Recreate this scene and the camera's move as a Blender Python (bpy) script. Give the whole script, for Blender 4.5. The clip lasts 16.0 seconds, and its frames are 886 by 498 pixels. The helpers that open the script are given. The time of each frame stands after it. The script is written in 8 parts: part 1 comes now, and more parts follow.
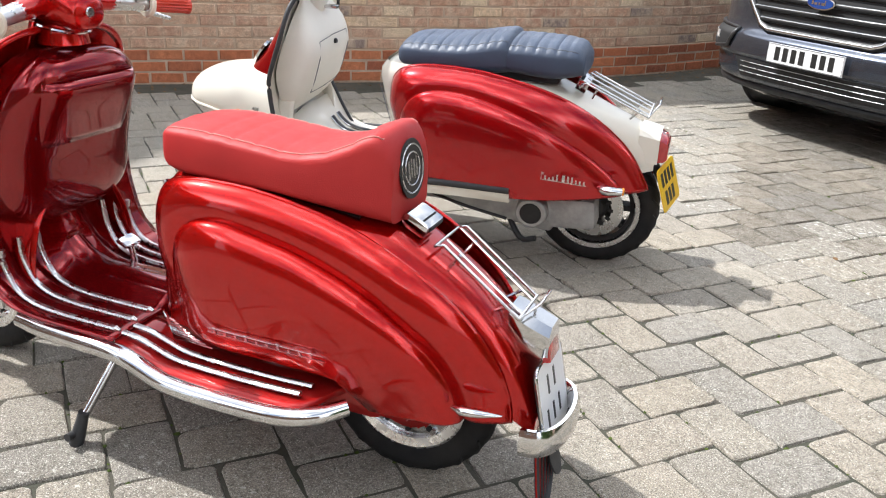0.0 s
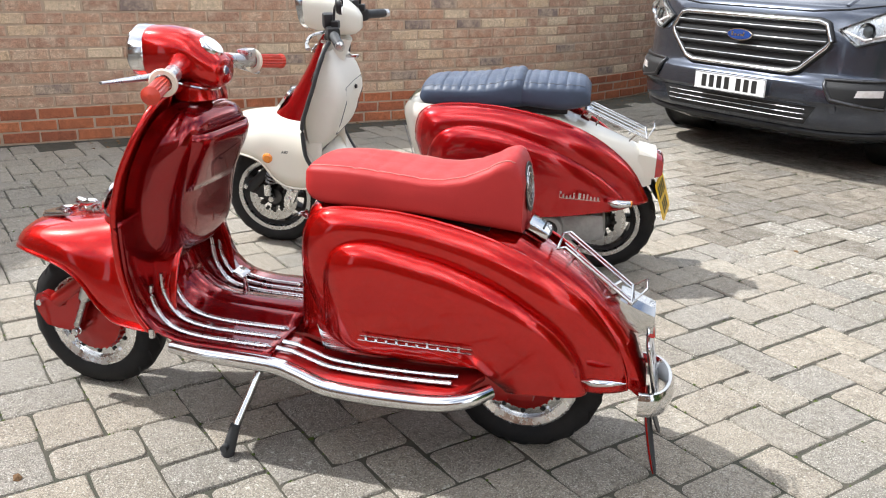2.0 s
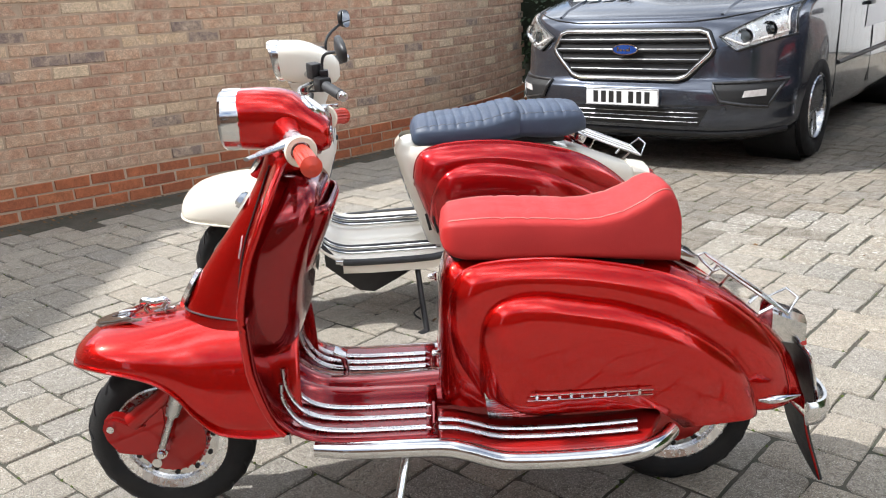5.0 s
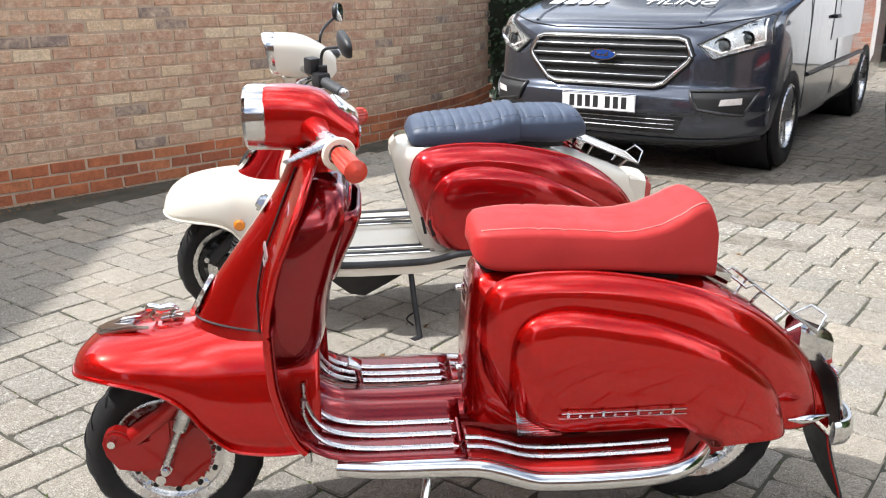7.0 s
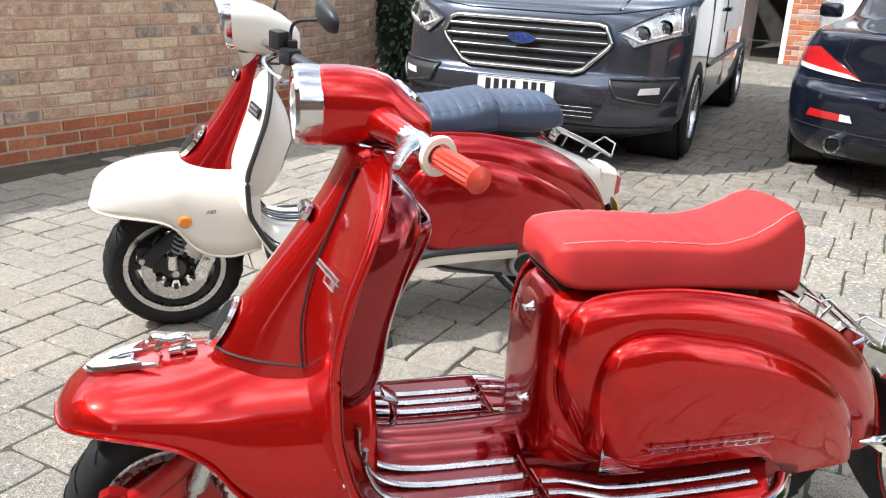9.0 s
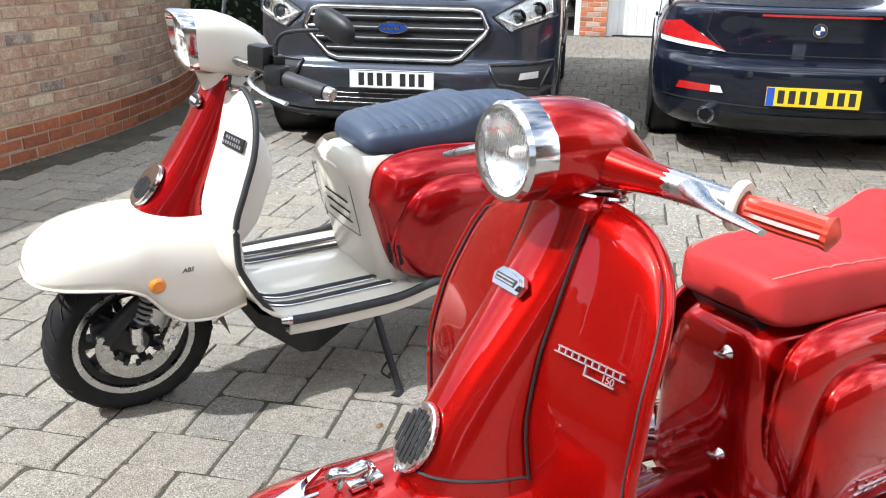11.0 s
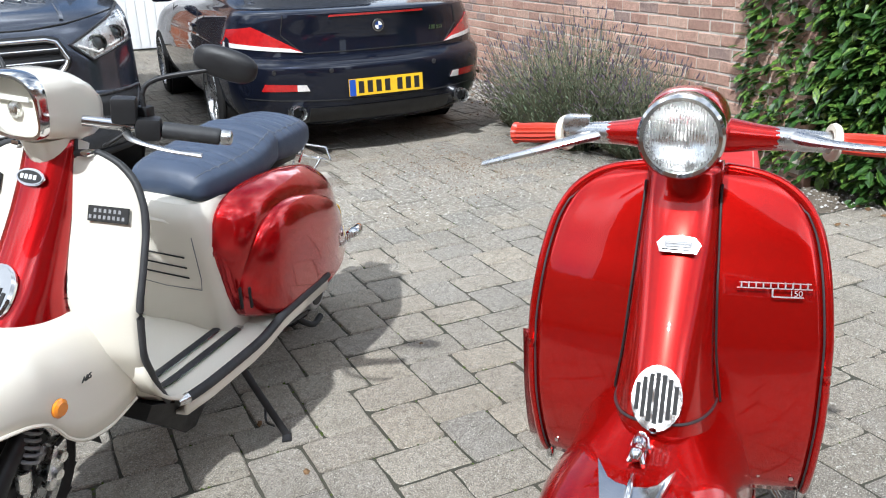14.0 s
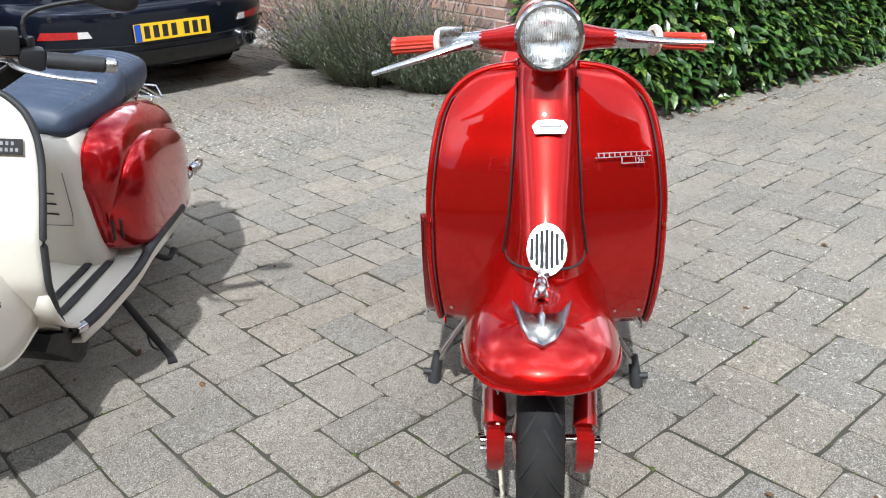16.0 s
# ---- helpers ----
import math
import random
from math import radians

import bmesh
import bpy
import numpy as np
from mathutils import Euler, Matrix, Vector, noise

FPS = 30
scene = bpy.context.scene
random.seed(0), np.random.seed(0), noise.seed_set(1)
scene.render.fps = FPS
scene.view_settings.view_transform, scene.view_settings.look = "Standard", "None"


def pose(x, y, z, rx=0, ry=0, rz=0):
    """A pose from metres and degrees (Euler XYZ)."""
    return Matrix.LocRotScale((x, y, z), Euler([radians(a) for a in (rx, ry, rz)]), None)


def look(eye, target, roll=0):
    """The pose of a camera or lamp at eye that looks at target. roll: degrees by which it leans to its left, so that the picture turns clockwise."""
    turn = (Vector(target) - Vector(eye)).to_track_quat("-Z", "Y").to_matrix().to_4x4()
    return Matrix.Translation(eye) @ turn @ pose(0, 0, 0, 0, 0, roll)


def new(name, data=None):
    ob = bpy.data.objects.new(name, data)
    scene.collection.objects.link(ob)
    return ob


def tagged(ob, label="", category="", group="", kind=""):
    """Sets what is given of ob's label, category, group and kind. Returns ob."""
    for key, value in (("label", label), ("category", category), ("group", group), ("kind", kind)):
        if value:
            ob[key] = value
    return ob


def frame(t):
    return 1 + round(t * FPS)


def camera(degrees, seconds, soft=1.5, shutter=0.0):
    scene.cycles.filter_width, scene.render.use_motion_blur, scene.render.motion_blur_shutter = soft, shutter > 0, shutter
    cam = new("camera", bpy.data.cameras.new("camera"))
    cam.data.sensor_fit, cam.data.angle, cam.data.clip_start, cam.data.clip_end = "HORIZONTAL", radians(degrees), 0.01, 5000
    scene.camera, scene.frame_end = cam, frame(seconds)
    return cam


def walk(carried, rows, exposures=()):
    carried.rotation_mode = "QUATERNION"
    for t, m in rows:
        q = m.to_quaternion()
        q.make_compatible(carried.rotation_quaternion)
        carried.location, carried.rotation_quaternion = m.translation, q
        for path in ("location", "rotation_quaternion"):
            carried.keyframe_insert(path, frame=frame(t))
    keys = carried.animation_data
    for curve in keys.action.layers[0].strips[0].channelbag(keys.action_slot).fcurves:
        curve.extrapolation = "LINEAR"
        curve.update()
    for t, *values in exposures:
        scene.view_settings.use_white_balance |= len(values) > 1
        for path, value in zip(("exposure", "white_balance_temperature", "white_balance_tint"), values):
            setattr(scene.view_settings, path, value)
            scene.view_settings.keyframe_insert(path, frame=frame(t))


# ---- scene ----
cam = camera(54.8, 16.0, 1.1)
PATH = [
    (0, (1.159, -1.486, 1.215), (0.437, 0.221, 0.463), 3.0),
    (0.5, (1.14, -1.646, 1.217), (0.449, 0.087, 0.497), 2.8),
    (1, (1.071, -1.768, 1.236), (0.457, -0.002, 0.527), 2.0),
    (1.5, (0.878, -1.912, 1.251), (0.365, -0.108, 0.555), 1.3),
    (2, (0.77, -1.984, 1.249), (0.278, -0.16, 0.59), 1.4),
    (2.5, (0.661, -1.959, 1.231), (0.204, -0.119, 0.595), 0.1),
    (3, (0.488, -1.913, 1.24), (0.141, -0.06, 0.573), -2.0),
    (3.5, (0.323, -1.964, 1.243), (0.02, -0.091, 0.612), -1.4),
    (4, (0.149, -2.04, 1.25), (0.0, -0.139, 0.648), -1.8),
    (4.5, (0.044, -2.032, 1.244), (-0.026, -0.12, 0.664), -0.4),
    (5, (-0.071, -1.948, 1.249), (-0.102, -0.036, 0.664), -2.9),
    (5.2, (-0.141, -1.958, 1.244), (-0.152, -0.047, 0.654), -1.8),
    (7.3, (-0.265, -1.838, 1.257), (-0.16, 0.068, 0.661), -0.5),
    (7.5, (-0.251, -1.828, 1.226), (-0.153, 0.082, 0.641), -0.8),
    (8, (-0.381, -1.706, 1.23), (-0.147, 0.183, 0.615), -1.1),
    (8.5, (-0.558, -1.605, 1.235), (-0.191, 0.257, 0.604), 1.6),
    (8.7, (-0.601, -1.561, 1.229), (-0.198, 0.293, 0.594), 2.3),
    (10.8, (-1.169, -1.048, 1.247), (-0.285, 0.625, 0.601), 1.3),
    (11, (-1.189, -0.956, 1.239), (-0.269, 0.694, 0.58), 0.9),
    (11.5, (-1.242, -0.755, 1.263), (-0.254, 0.846, 0.582), -0.1),
    (12, (-1.367, -0.592, 1.257), (-0.05, 0.754, 0.584), -2.9),
    (12.5, (-1.497, -0.523, 1.26), (0.02, 0.596, 0.591), -3.1),
    (13, (-1.675, -0.512, 1.264), (-0.06, 0.472, 0.613), -3.1),
    (13.5, (-1.801, -0.434, 1.291), (-0.123, 0.431, 0.63), -1.6),
    (14, (-1.947, -0.204, 1.284), (-0.219, 0.555, 0.622), -2.4),
    (14.5, (-2.053, -0.125, 1.271), (-0.304, 0.605, 0.633), -0.7),
    (15, (-2.153, -0.187, 1.247), (-0.343, 0.297, 0.548), -2.6),
    (15.5, (-2.273, -0.153, 1.256), (-0.466, 0.215, 0.483), -2.8),
    (16, (-2.29, -0.011, 1.271), (-0.465, 0.217, 0.485), -1.8),
]
walk(cam, [(t, look(eye, target, roll)) for t, eye, target, roll in PATH], [(0.0, 1.11, 6000, 10), (5.2, 1.02, 6030, 10), (8.5, 1.17, 5930, 10), (11.0, 1.03, 5750, 8), (16.0, 0.66, 5650, 8)])

# ---- daylight ----
SUN_TO = Vector((-0.643, 0.0, 0.766)).normalized()
world = bpy.data.worlds.new("sky")
scene.world = world
world.use_nodes = True
wn, wl = world.node_tree.nodes, world.node_tree.links
sky = wn.new("ShaderNodeTexSky")
sky.sky_type, sky.sun_disc = "NISHITA", False
sky.sun_elevation, sky.sun_rotation = math.asin(SUN_TO.z), math.atan2(SUN_TO.x, SUN_TO.y)
sky.air_density, sky.dust_density, sky.ozone_density = 1.0, 1.5, 1.0
# broken white cloud over the blue
tc = wn.new("ShaderNodeTexCoord")
cloud = wn.new("ShaderNodeTexNoise")
cloud.inputs["Scale"].default_value, cloud.inputs["Detail"].default_value = 2.3, 7.0
ramp = wn.new("ShaderNodeValToRGB")
ramp.color_ramp.elements[0].position, ramp.color_ramp.elements[1].position = 0.38, 0.54
mixc = wn.new("ShaderNodeMixRGB")
core = wn.new("ShaderNodeValToRGB")
core.color_ramp.elements[0].position, core.color_ramp.elements[0].color = 0.54, (0.26, 0.26, 0.26, 1)
core.color_ramp.elements[1].position, core.color_ramp.elements[1].color = 0.70, (1, 0.99, 0.97, 1)
bright = wn.new("ShaderNodeMixRGB")
bright.blend_type = "MULTIPLY"
bright.inputs["Fac"].default_value = 1.0
bright.inputs["Color2"].default_value = (30.0, 30.0, 30.0, 1)
wl.new(cloud.outputs["Fac"], core.inputs["Fac"])
wl.new(core.outputs["Color"], bright.inputs["Color1"])
wl.new(bright.outputs["Color"], mixc.inputs["Color2"])
wl.new(tc.outputs["Generated"], cloud.inputs["Vector"])
wl.new(cloud.outputs["Fac"], ramp.inputs["Fac"])
wl.new(ramp.outputs["Color"], mixc.inputs["Fac"])
wl.new(sky.outputs["Color"], mixc.inputs["Color1"])
wl.new(mixc.outputs["Color"], wn["Background"].inputs["Color"])
wn["Background"].inputs["Strength"].default_value = 0.094
sun = new("sun", bpy.data.lights.new("sun", "SUN"))
sun.data.energy, sun.data.angle, sun.data.color = 3.5, radians(1.0), (1.0, 0.95, 0.87)
sun.matrix_world = look(SUN_TO * 40, (0, 0, 0))

# ---- materials ----
def shader(name):
    m = bpy.data.materials.new(name)
    m.use_nodes = True
    return m, m.node_tree.nodes, m.node_tree.links, m.node_tree.nodes["Principled BSDF"]


def mix_colour(n, l, fac, a, b):
    x = n.new("ShaderNodeMixRGB")
    for key, v in (("Fac", fac), ("Color1", a), ("Color2", b)):
        if isinstance(v, (int, float)):
            x.inputs[key].default_value = v
        elif isinstance(v, tuple):
            x.inputs[key].default_value = (*v, 1)
        else:
            l.new(v, x.inputs[key])
    return x.outputs["Color"]


def noise_fac(n, l, scale, detail=4.0, lo=0.35, hi=0.65, coords="Object", rough=0.6):
    t = n.new("ShaderNodeTexCoord")
    x = n.new("ShaderNodeTexNoise")
    x.inputs["Scale"].default_value, x.inputs["Detail"].default_value, x.inputs["Roughness"].default_value = scale, detail, rough
    l.new(t.outputs[coords], x.inputs["Vector"])
    r = n.new("ShaderNodeMapRange")
    r.inputs["From Min"].default_value, r.inputs["From Max"].default_value = lo, hi
    l.new(x.outputs["Fac"], r.inputs["Value"])
    return r.outputs["Result"]


def add_bump(n, l, bsdf, fac, strength, distance):
    b = n.new("ShaderNodeBump")
    b.inputs["Strength"].default_value, b.inputs["Distance"].default_value = strength, distance
    l.new(fac, b.inputs["Height"])
    l.new(b.outputs["Normal"], bsdf.inputs["Normal"])


def surface(name, a, b, rough=0.5, metal=0.0, scale=8.0, grain=150.0, bump=0.15, depth=0.001, coat=0.0, rough2=None, spec=0.5):
    """Two tones mixed by a broad noise, a fine grain for relief and gloss."""
    m, n, l, p = shader(name)
    l.new(mix_colour(n, l, noise_fac(n, l, scale), a, b), p.inputs["Base Color"])
    fine = noise_fac(n, l, grain, 3.0)
    r = n.new("ShaderNodeMapRange")
    r.inputs["To Min"].default_value, r.inputs["To Max"].default_value = rough, rough if rough2 is None else rough2
    l.new(noise_fac(n, l, scale * 1.7, 5.0), r.inputs["Value"])
    l.new(r.outputs["Result"], p.inputs["Roughness"])
    p.inputs["Metallic"].default_value, p.inputs["Coat Weight"].default_value = metal, coat
    p.inputs["Coat Roughness"].default_value = 0.03
    p.inputs["Specular IOR Level"].default_value = spec
    if bump:
        add_bump(n, l, p, fine, bump, depth)
    return m


def paint(name, a, b, rough=0.28, flake=0.3, coat=1.0):
    """Lacquered car paint: metallic flake under a clear coat, with faint dust."""
    m, n, l, p = shader(name)
    col = mix_colour(n, l, noise_fac(n, l, 900.0, 2.0), a, b)
    l.new(col, p.inputs["Base Color"])
    p.inputs["Metallic"].default_value, p.inputs["Roughness"].default_value = flake, rough
    p.inputs["Coat Weight"].default_value, p.inputs["Coat IOR"].default_value = coat, 1.44
    p.inputs["Specular IOR Level"].default_value = 0.02
    r = n.new("ShaderNodeMapRange")
    r.inputs["To Min"].default_value, r.inputs["To Max"].default_value = 0.010, 0.030
    l.new(noise_fac(n, l, 9.0, 6.0), r.inputs["Value"])
    l.new(r.outputs["Result"], p.inputs["Coat Roughness"])
    return m


RED = paint("candy_red_paint", (0.49, 0.0052, 0.0028), (0.40, 0.0042, 0.0024), 0.25, 0.74, 1.0)
RED_DARK = paint("maroon_paint", (0.25, 0.004, 0.006), (0.19, 0.003, 0.005), 0.20, 0.75, 1.0)
RED_FLAT = paint("orange_red_paint", (0.36, 0.010, 0.008), (0.28, 0.008, 0.007), 0.3, 0.4)
RA_RED = paint("ruby_red_paint", (0.42, 0.006, 0.008), (0.35, 0.005, 0.006), 0.24, 0.68)
CREAM = paint("cream_paint", (0.72, 0.68, 0.585), (0.69, 0.65, 0.56), 0.35, 0.0)
CREAM_GREY = surface("cream_plastic", (0.72, 0.69, 0.62), (0.68, 0.65, 0.58), 0.38, 0, 6, 300, 0.05)
CHROME = surface("chrome", (0.66, 0.66, 0.66), (0.58, 0.58, 0.58), 0.06, 1.0, 14, 300, 0.02, 0.0005, rough2=0.16)
ALU = surface("polished_aluminium", (0.60, 0.60, 0.60), (0.50, 0.50, 0.50), 0.20, 1.0, 20, 260, 0.08, 0.0005, rough2=0.38)
RUBBER = surface("tyre_rubber", (0.013, 0.013, 0.014), (0.022, 0.021, 0.020), 0.62, 0, 12, 220, 0.25, rough2=0.78, spec=0.2)
BLACK = surface("black_plastic", (0.012, 0.012, 0.013), (0.020, 0.020, 0.021), 0.38, 0, 18, 400, 0.12, rough2=0.5, spec=0.35)
BLACK_RUBBER = surface("black_rubber_strip", (0.020, 0.021, 0.023), (0.035, 0.036, 0.038), 0.5, 0, 15, 300, 0.2, rough2=0.65)
VINYL = surface("red_vinyl", (0.40, 0.022, 0.020), (0.355, 0.018, 0.017), 0.46, 0, 7, 420, 0.22, rough2=0.6, spec=0.32)
NAVY_VINYL = surface("dark_blue_vinyl", (0.044, 0.062, 0.102), (0.034, 0.048, 0.080), 0.42, 0, 9, 420, 0.22, rough2=0.55)
STITCH = surface("seat_stitching", (0.13, 0.14, 0.16), (0.10, 0.11, 0.13), 0.7, 0, 30, 400, 0.1)
PIPING = surface("pale_piping", (0.52, 0.20, 0.17), (0.42, 0.12, 0.11), 0.5, 0, 20, 300, 0.1)
GRIP = surface("orange_red_grip", (0.52, 0.045, 0.020), (0.44, 0.034, 0.016), 0.4, 0, 15, 300, 0.1)
IVORY = surface("ivory_plastic", (0.72, 0.66, 0.54), (0.66, 0.60, 0.48), 0.4, 0, 15, 300, 0.05)
ENGINE = surface("grey_cast_alloy", (0.45, 0.45, 0.45), (0.33, 0.33, 0.33), 0.45, 0.7, 20, 200, 0.25, rough2=0.6)
STEEL_DARK = surface("dark_steel", (0.09, 0.09, 0.095), (0.05, 0.05, 0.05), 0.4, 0.8, 25, 200, 0.2)
PLATE_W = surface("white_plate", (0.80, 0.80, 0.80), (0.76, 0.76, 0.77), 0.3, 0, 10, 300, 0.03)
PLATE_Y = surface("yellow_plate", (0.80, 0.50, 0.012), (0.76, 0.46, 0.012), 0.3, 0, 10, 300, 0.03)
PLATE_BLUE = surface("blue_band", (0.02, 0.08, 0.42), (0.02, 0.07, 0.36), 0.3, 0, 10, 300, 0.03)
INK = surface("black_ink", (0.012, 0.012, 0.012), (0.02, 0.02, 0.02), 0.4, 0, 10, 300, 0.03)
INDICATOR = surface("amber_lens", (0.75, 0.24, 0.012), (0.68, 0.20, 0.010), 0.15, 0, 30, 120, 0.2, coat=0.8)
RED_LENS = surface("red_lens", (0.44, 0.012, 0.012), (0.34, 0.009, 0.010), 0.12, 0, 30, 120, 0.25, coat=1.0)
WHITE_LENS = surface("frosted_lens", (0.75, 0.72, 0.70), (0.62, 0.58, 0.56), 0.15, 0, 30, 120, 0.3, coat=1.0)
VAN_GREY = paint("grey_metallic_paint", (0.082, 0.092, 0.116), (0.058, 0.066, 0.085), 0.22, 0.75, 0.85)
NAVY = paint("dark_blue_paint", (0.008, 0.010, 0.020), (0.006, 0.008, 0.016), 0.3, 0.3)
BLUE_OVAL = surface("blue_enamel", (0.012, 0.05, 0.22), (0.010, 0.04, 0.18), 0.2, 0, 20, 200, 0.02, coat=1.0)
WHITE = surface("white_paint", (0.78, 0.78, 0.77), (0.72, 0.72, 0.71), 0.4, 0, 3, 90, 0.08)
# lighter grey for the daylight the van's side reflects
FLANK_SHEEN = surface("flank_sheen", (0.26, 0.27, 0.29), (0.22, 0.23, 0.25), 0.35, 0, 2, 90, 0.04, coat=0.6)
GREY_METAL = surface("worn_bright_metal", (0.30, 0.30, 0.31), (0.24, 0.24, 0.25), 0.50, 0.25, 25, 220, 0.1, rough2=0.6)
DARK_VOID = surface("dark_cavity", (0.006, 0.006, 0.007), (0.010, 0.010, 0.010), 0.7, 0, 10, 200, 0.1)
MIRROR = surface("mirror_glass", (0.85, 0.86, 0.87), (0.83, 0.84, 0.85), 0.01, 1.0, 5, 200, 0)


def glass(name, tint=(1, 1, 1), rough=0.0, bump=0.0):
    m, n, l, p = shader(name)
    p.inputs["Base Color"].default_value = (*tint, 1)
    p.inputs["Transmission Weight"].default_value, p.inputs["Roughness"].default_value = 1.0, rough
    p.inputs["IOR"].default_value = 1.3
    return m


GLASS = glass("clear_glass", (0.97, 0.99, 0.98))
LENS = glass("fluted_lens", (0.96, 0.98, 0.97), 0.03)
BRIGHT = surface("lamp_reflector", (0.88, 0.88, 0.87), (0.70, 0.70, 0.70), 0.14, 1.0, 30, 200, 0.05, rough2=0.4)
CAR_GLASS = surface("tinted_window_glass", (0.010, 0.014, 0.017), (0.014, 0.018, 0.020), 0.03, 0, 4, 100, 0, coat=1.0)


# ---- mesh tools ----
def part(name, mesh, material, parent=None, label=""):
    """One mesh object (from a bmesh or a mesh), under a thing or a part."""
    if isinstance(mesh, bmesh.types.BMesh):
        me = bpy.data.meshes.new(name)
        bmesh.ops.recalc_face_normals(mesh, faces=mesh.faces)
        mesh.to_mesh(me)
        mesh.free()
    else:
        me = mesh
    if material and not me.materials:
        me.materials.append(material)
    ob = new(name, me)
    ob.parent = parent
    if label:
        ob["label"] = label
    return ob


def thing(name, label, category, m=None, group=""):
    ob = new(name)
    ob.empty_display_size = 0.1
    if m is not None:
        ob.matrix_world = m
    return tagged(ob, label, category, group)


def parts(name, meshes, material, parent, label=""):
    return [part(name, bm, material, parent, label) for bm in meshes][-1]


def smooth(bm, angle=40.0):
    for f in bm.faces:
        f.smooth = True
    for e in bm.edges:
        e.smooth = len(e.link_faces) < 2 or e.calc_face_angle(0) < radians(angle)
    return bm


def grid(rows, close_u=False, close_v=False, caps=False, angle=50.0):
    """A surface through rows of points; close_v joins the ends of each row, close_u the first and last row."""
    bm = bmesh.new()
    vs = [[bm.verts.new(p) for p in r] for r in rows]
    nu, nv = len(vs), len(vs[0])
    for i in range(nu if close_u else nu - 1):
        for j in range(nv if close_v else nv - 1):
            q = (vs[i][j], vs[i][(j + 1) % nv], vs[(i + 1) % nu][(j + 1) % nv], vs[(i + 1) % nu][j])
            bm.faces.new(q)
    if caps:
        bm.faces.new(vs[0])
        bm.faces.new(list(reversed(vs[-1])))
    bmesh.ops.remove_doubles(bm, verts=bm.verts, dist=1e-5)
    bmesh.ops.recalc_face_normals(bm, faces=bm.faces)
    return smooth(bm, angle)


def interp(x, table):
    """Piecewise smooth value at x from (x, value) pairs."""
    xs = [a for a, _ in table]
    ys = [b for _, b in table]
    if x <= xs[0]:
        return ys[0]
    if x >= xs[-1]:
        return ys[-1]
    k = next(i for i in range(len(xs) - 1) if x <= xs[i + 1])
    h = xs[k + 1] - xs[k]
    t = (x - xs[k]) / h
    d = [(ys[i + 1] - ys[i]) / (xs[i + 1] - xs[i]) for i in range(len(xs) - 1)]

    def slope(i):
        if i == 0 or i == len(xs) - 1:
            return d[0] if i == 0 else d[-1]
        return 0.0 if d[i - 1] * d[i] <= 0 else 2 * d[i - 1] * d[i] / (d[i - 1] + d[i])
    a, b = slope(k) * h, slope(k + 1) * h
    return (2 * t**3 - 3 * t**2 + 1) * ys[k] + (t**3 - 2 * t**2 + t) * a + (3 * t**2 - 2 * t**3) * ys[k + 1] + (t**3 - t**2) * b


def step(a, b, x):
    t = min(1.0, max(0.0, (x - a) / (b - a)))
    return t * t * (3 - 2 * t)


def curve_points(pts, n):
    """n + 1 points along a smooth (Catmull-Rom) line through pts."""
    pts = [Vector(p) for p in pts]
    P = [2 * pts[0] - pts[1]] + pts + [2 * pts[-1] - pts[-2]]
    out = []
    for i in range(n + 1):
        u = i / n * (len(pts) - 1)
        k = min(int(u), len(pts) - 2)
        t = u - k
        a, b, c, d = P[k:k + 4]
        out.append(0.5 * (2 * b + (c - a) * t + (2 * a - 5 * b + 4 * c - d) * t * t + (3 * b - a - 3 * c + d) * t**3))
    return out


def tube(pts, radius, sides=10, flat=1.0, bend=0, closed=False, up=(0, 0, 1)):
    """A round bar along pts; radius may be a list; flat squashes it along up; bend > 0 smooths the line."""
    pts = curve_points(pts, bend) if bend else [Vector(p) for p in pts]
    n = len(pts)
    radii = list(radius) if isinstance(radius, (list, tuple)) else [radius]
    rows = []
    up = Vector(up)
    for i, p in enumerate(pts):
        a, b = (pts[(i - 1) % n], pts[(i + 1) % n]) if closed else (pts[max(i - 1, 0)], pts[min(i + 1, n - 1)])
        d = (b - a).normalized()
        side = d.cross(up)
        if side.length < 1e-3:
            side = d.cross(Vector((1, 0, 0)) if abs(d.x) < 0.9 else Vector((0, 1, 0)))
        side.normalize()
        top = side.cross(d)
        u = i / max(n - 1, 1) * (len(radii) - 1)
        k = min(int(u), len(radii) - 1)
        r = radii[k] if k + 1 >= len(radii) else radii[k] * (1 - u + k) + radii[k + 1] * (u - k)
        rows.append([p + side * (r * math.cos(w)) + top * (r * flat * math.sin(w)) for w in (2 * math.pi * j / sides for j in range(sides))])
    return grid(rows, close_u=closed, close_v=True, caps=not closed)


def lathe(profile, sides=40, axis="y", centre=(0, 0, 0), angle=40.0, shut=False):
    """Turns (along, radius) pairs round an axis through centre."""
    c = Vector(centre)
    rows = []
    for i in range(sides):
        w = 2 * math.pi * i / sides
        row = []
        for a, r in profile:
            v = {"y": (r * math.cos(w), a, r * math.sin(w)), "x": (a, r * math.cos(w), r * math.sin(w)), "z": (r * math.cos(w), r * math.sin(w), a)}[axis]
            row.append(c + Vector(v))
        rows.append(row)
    return grid(rows, close_u=True, close_v=shut, angle=angle)


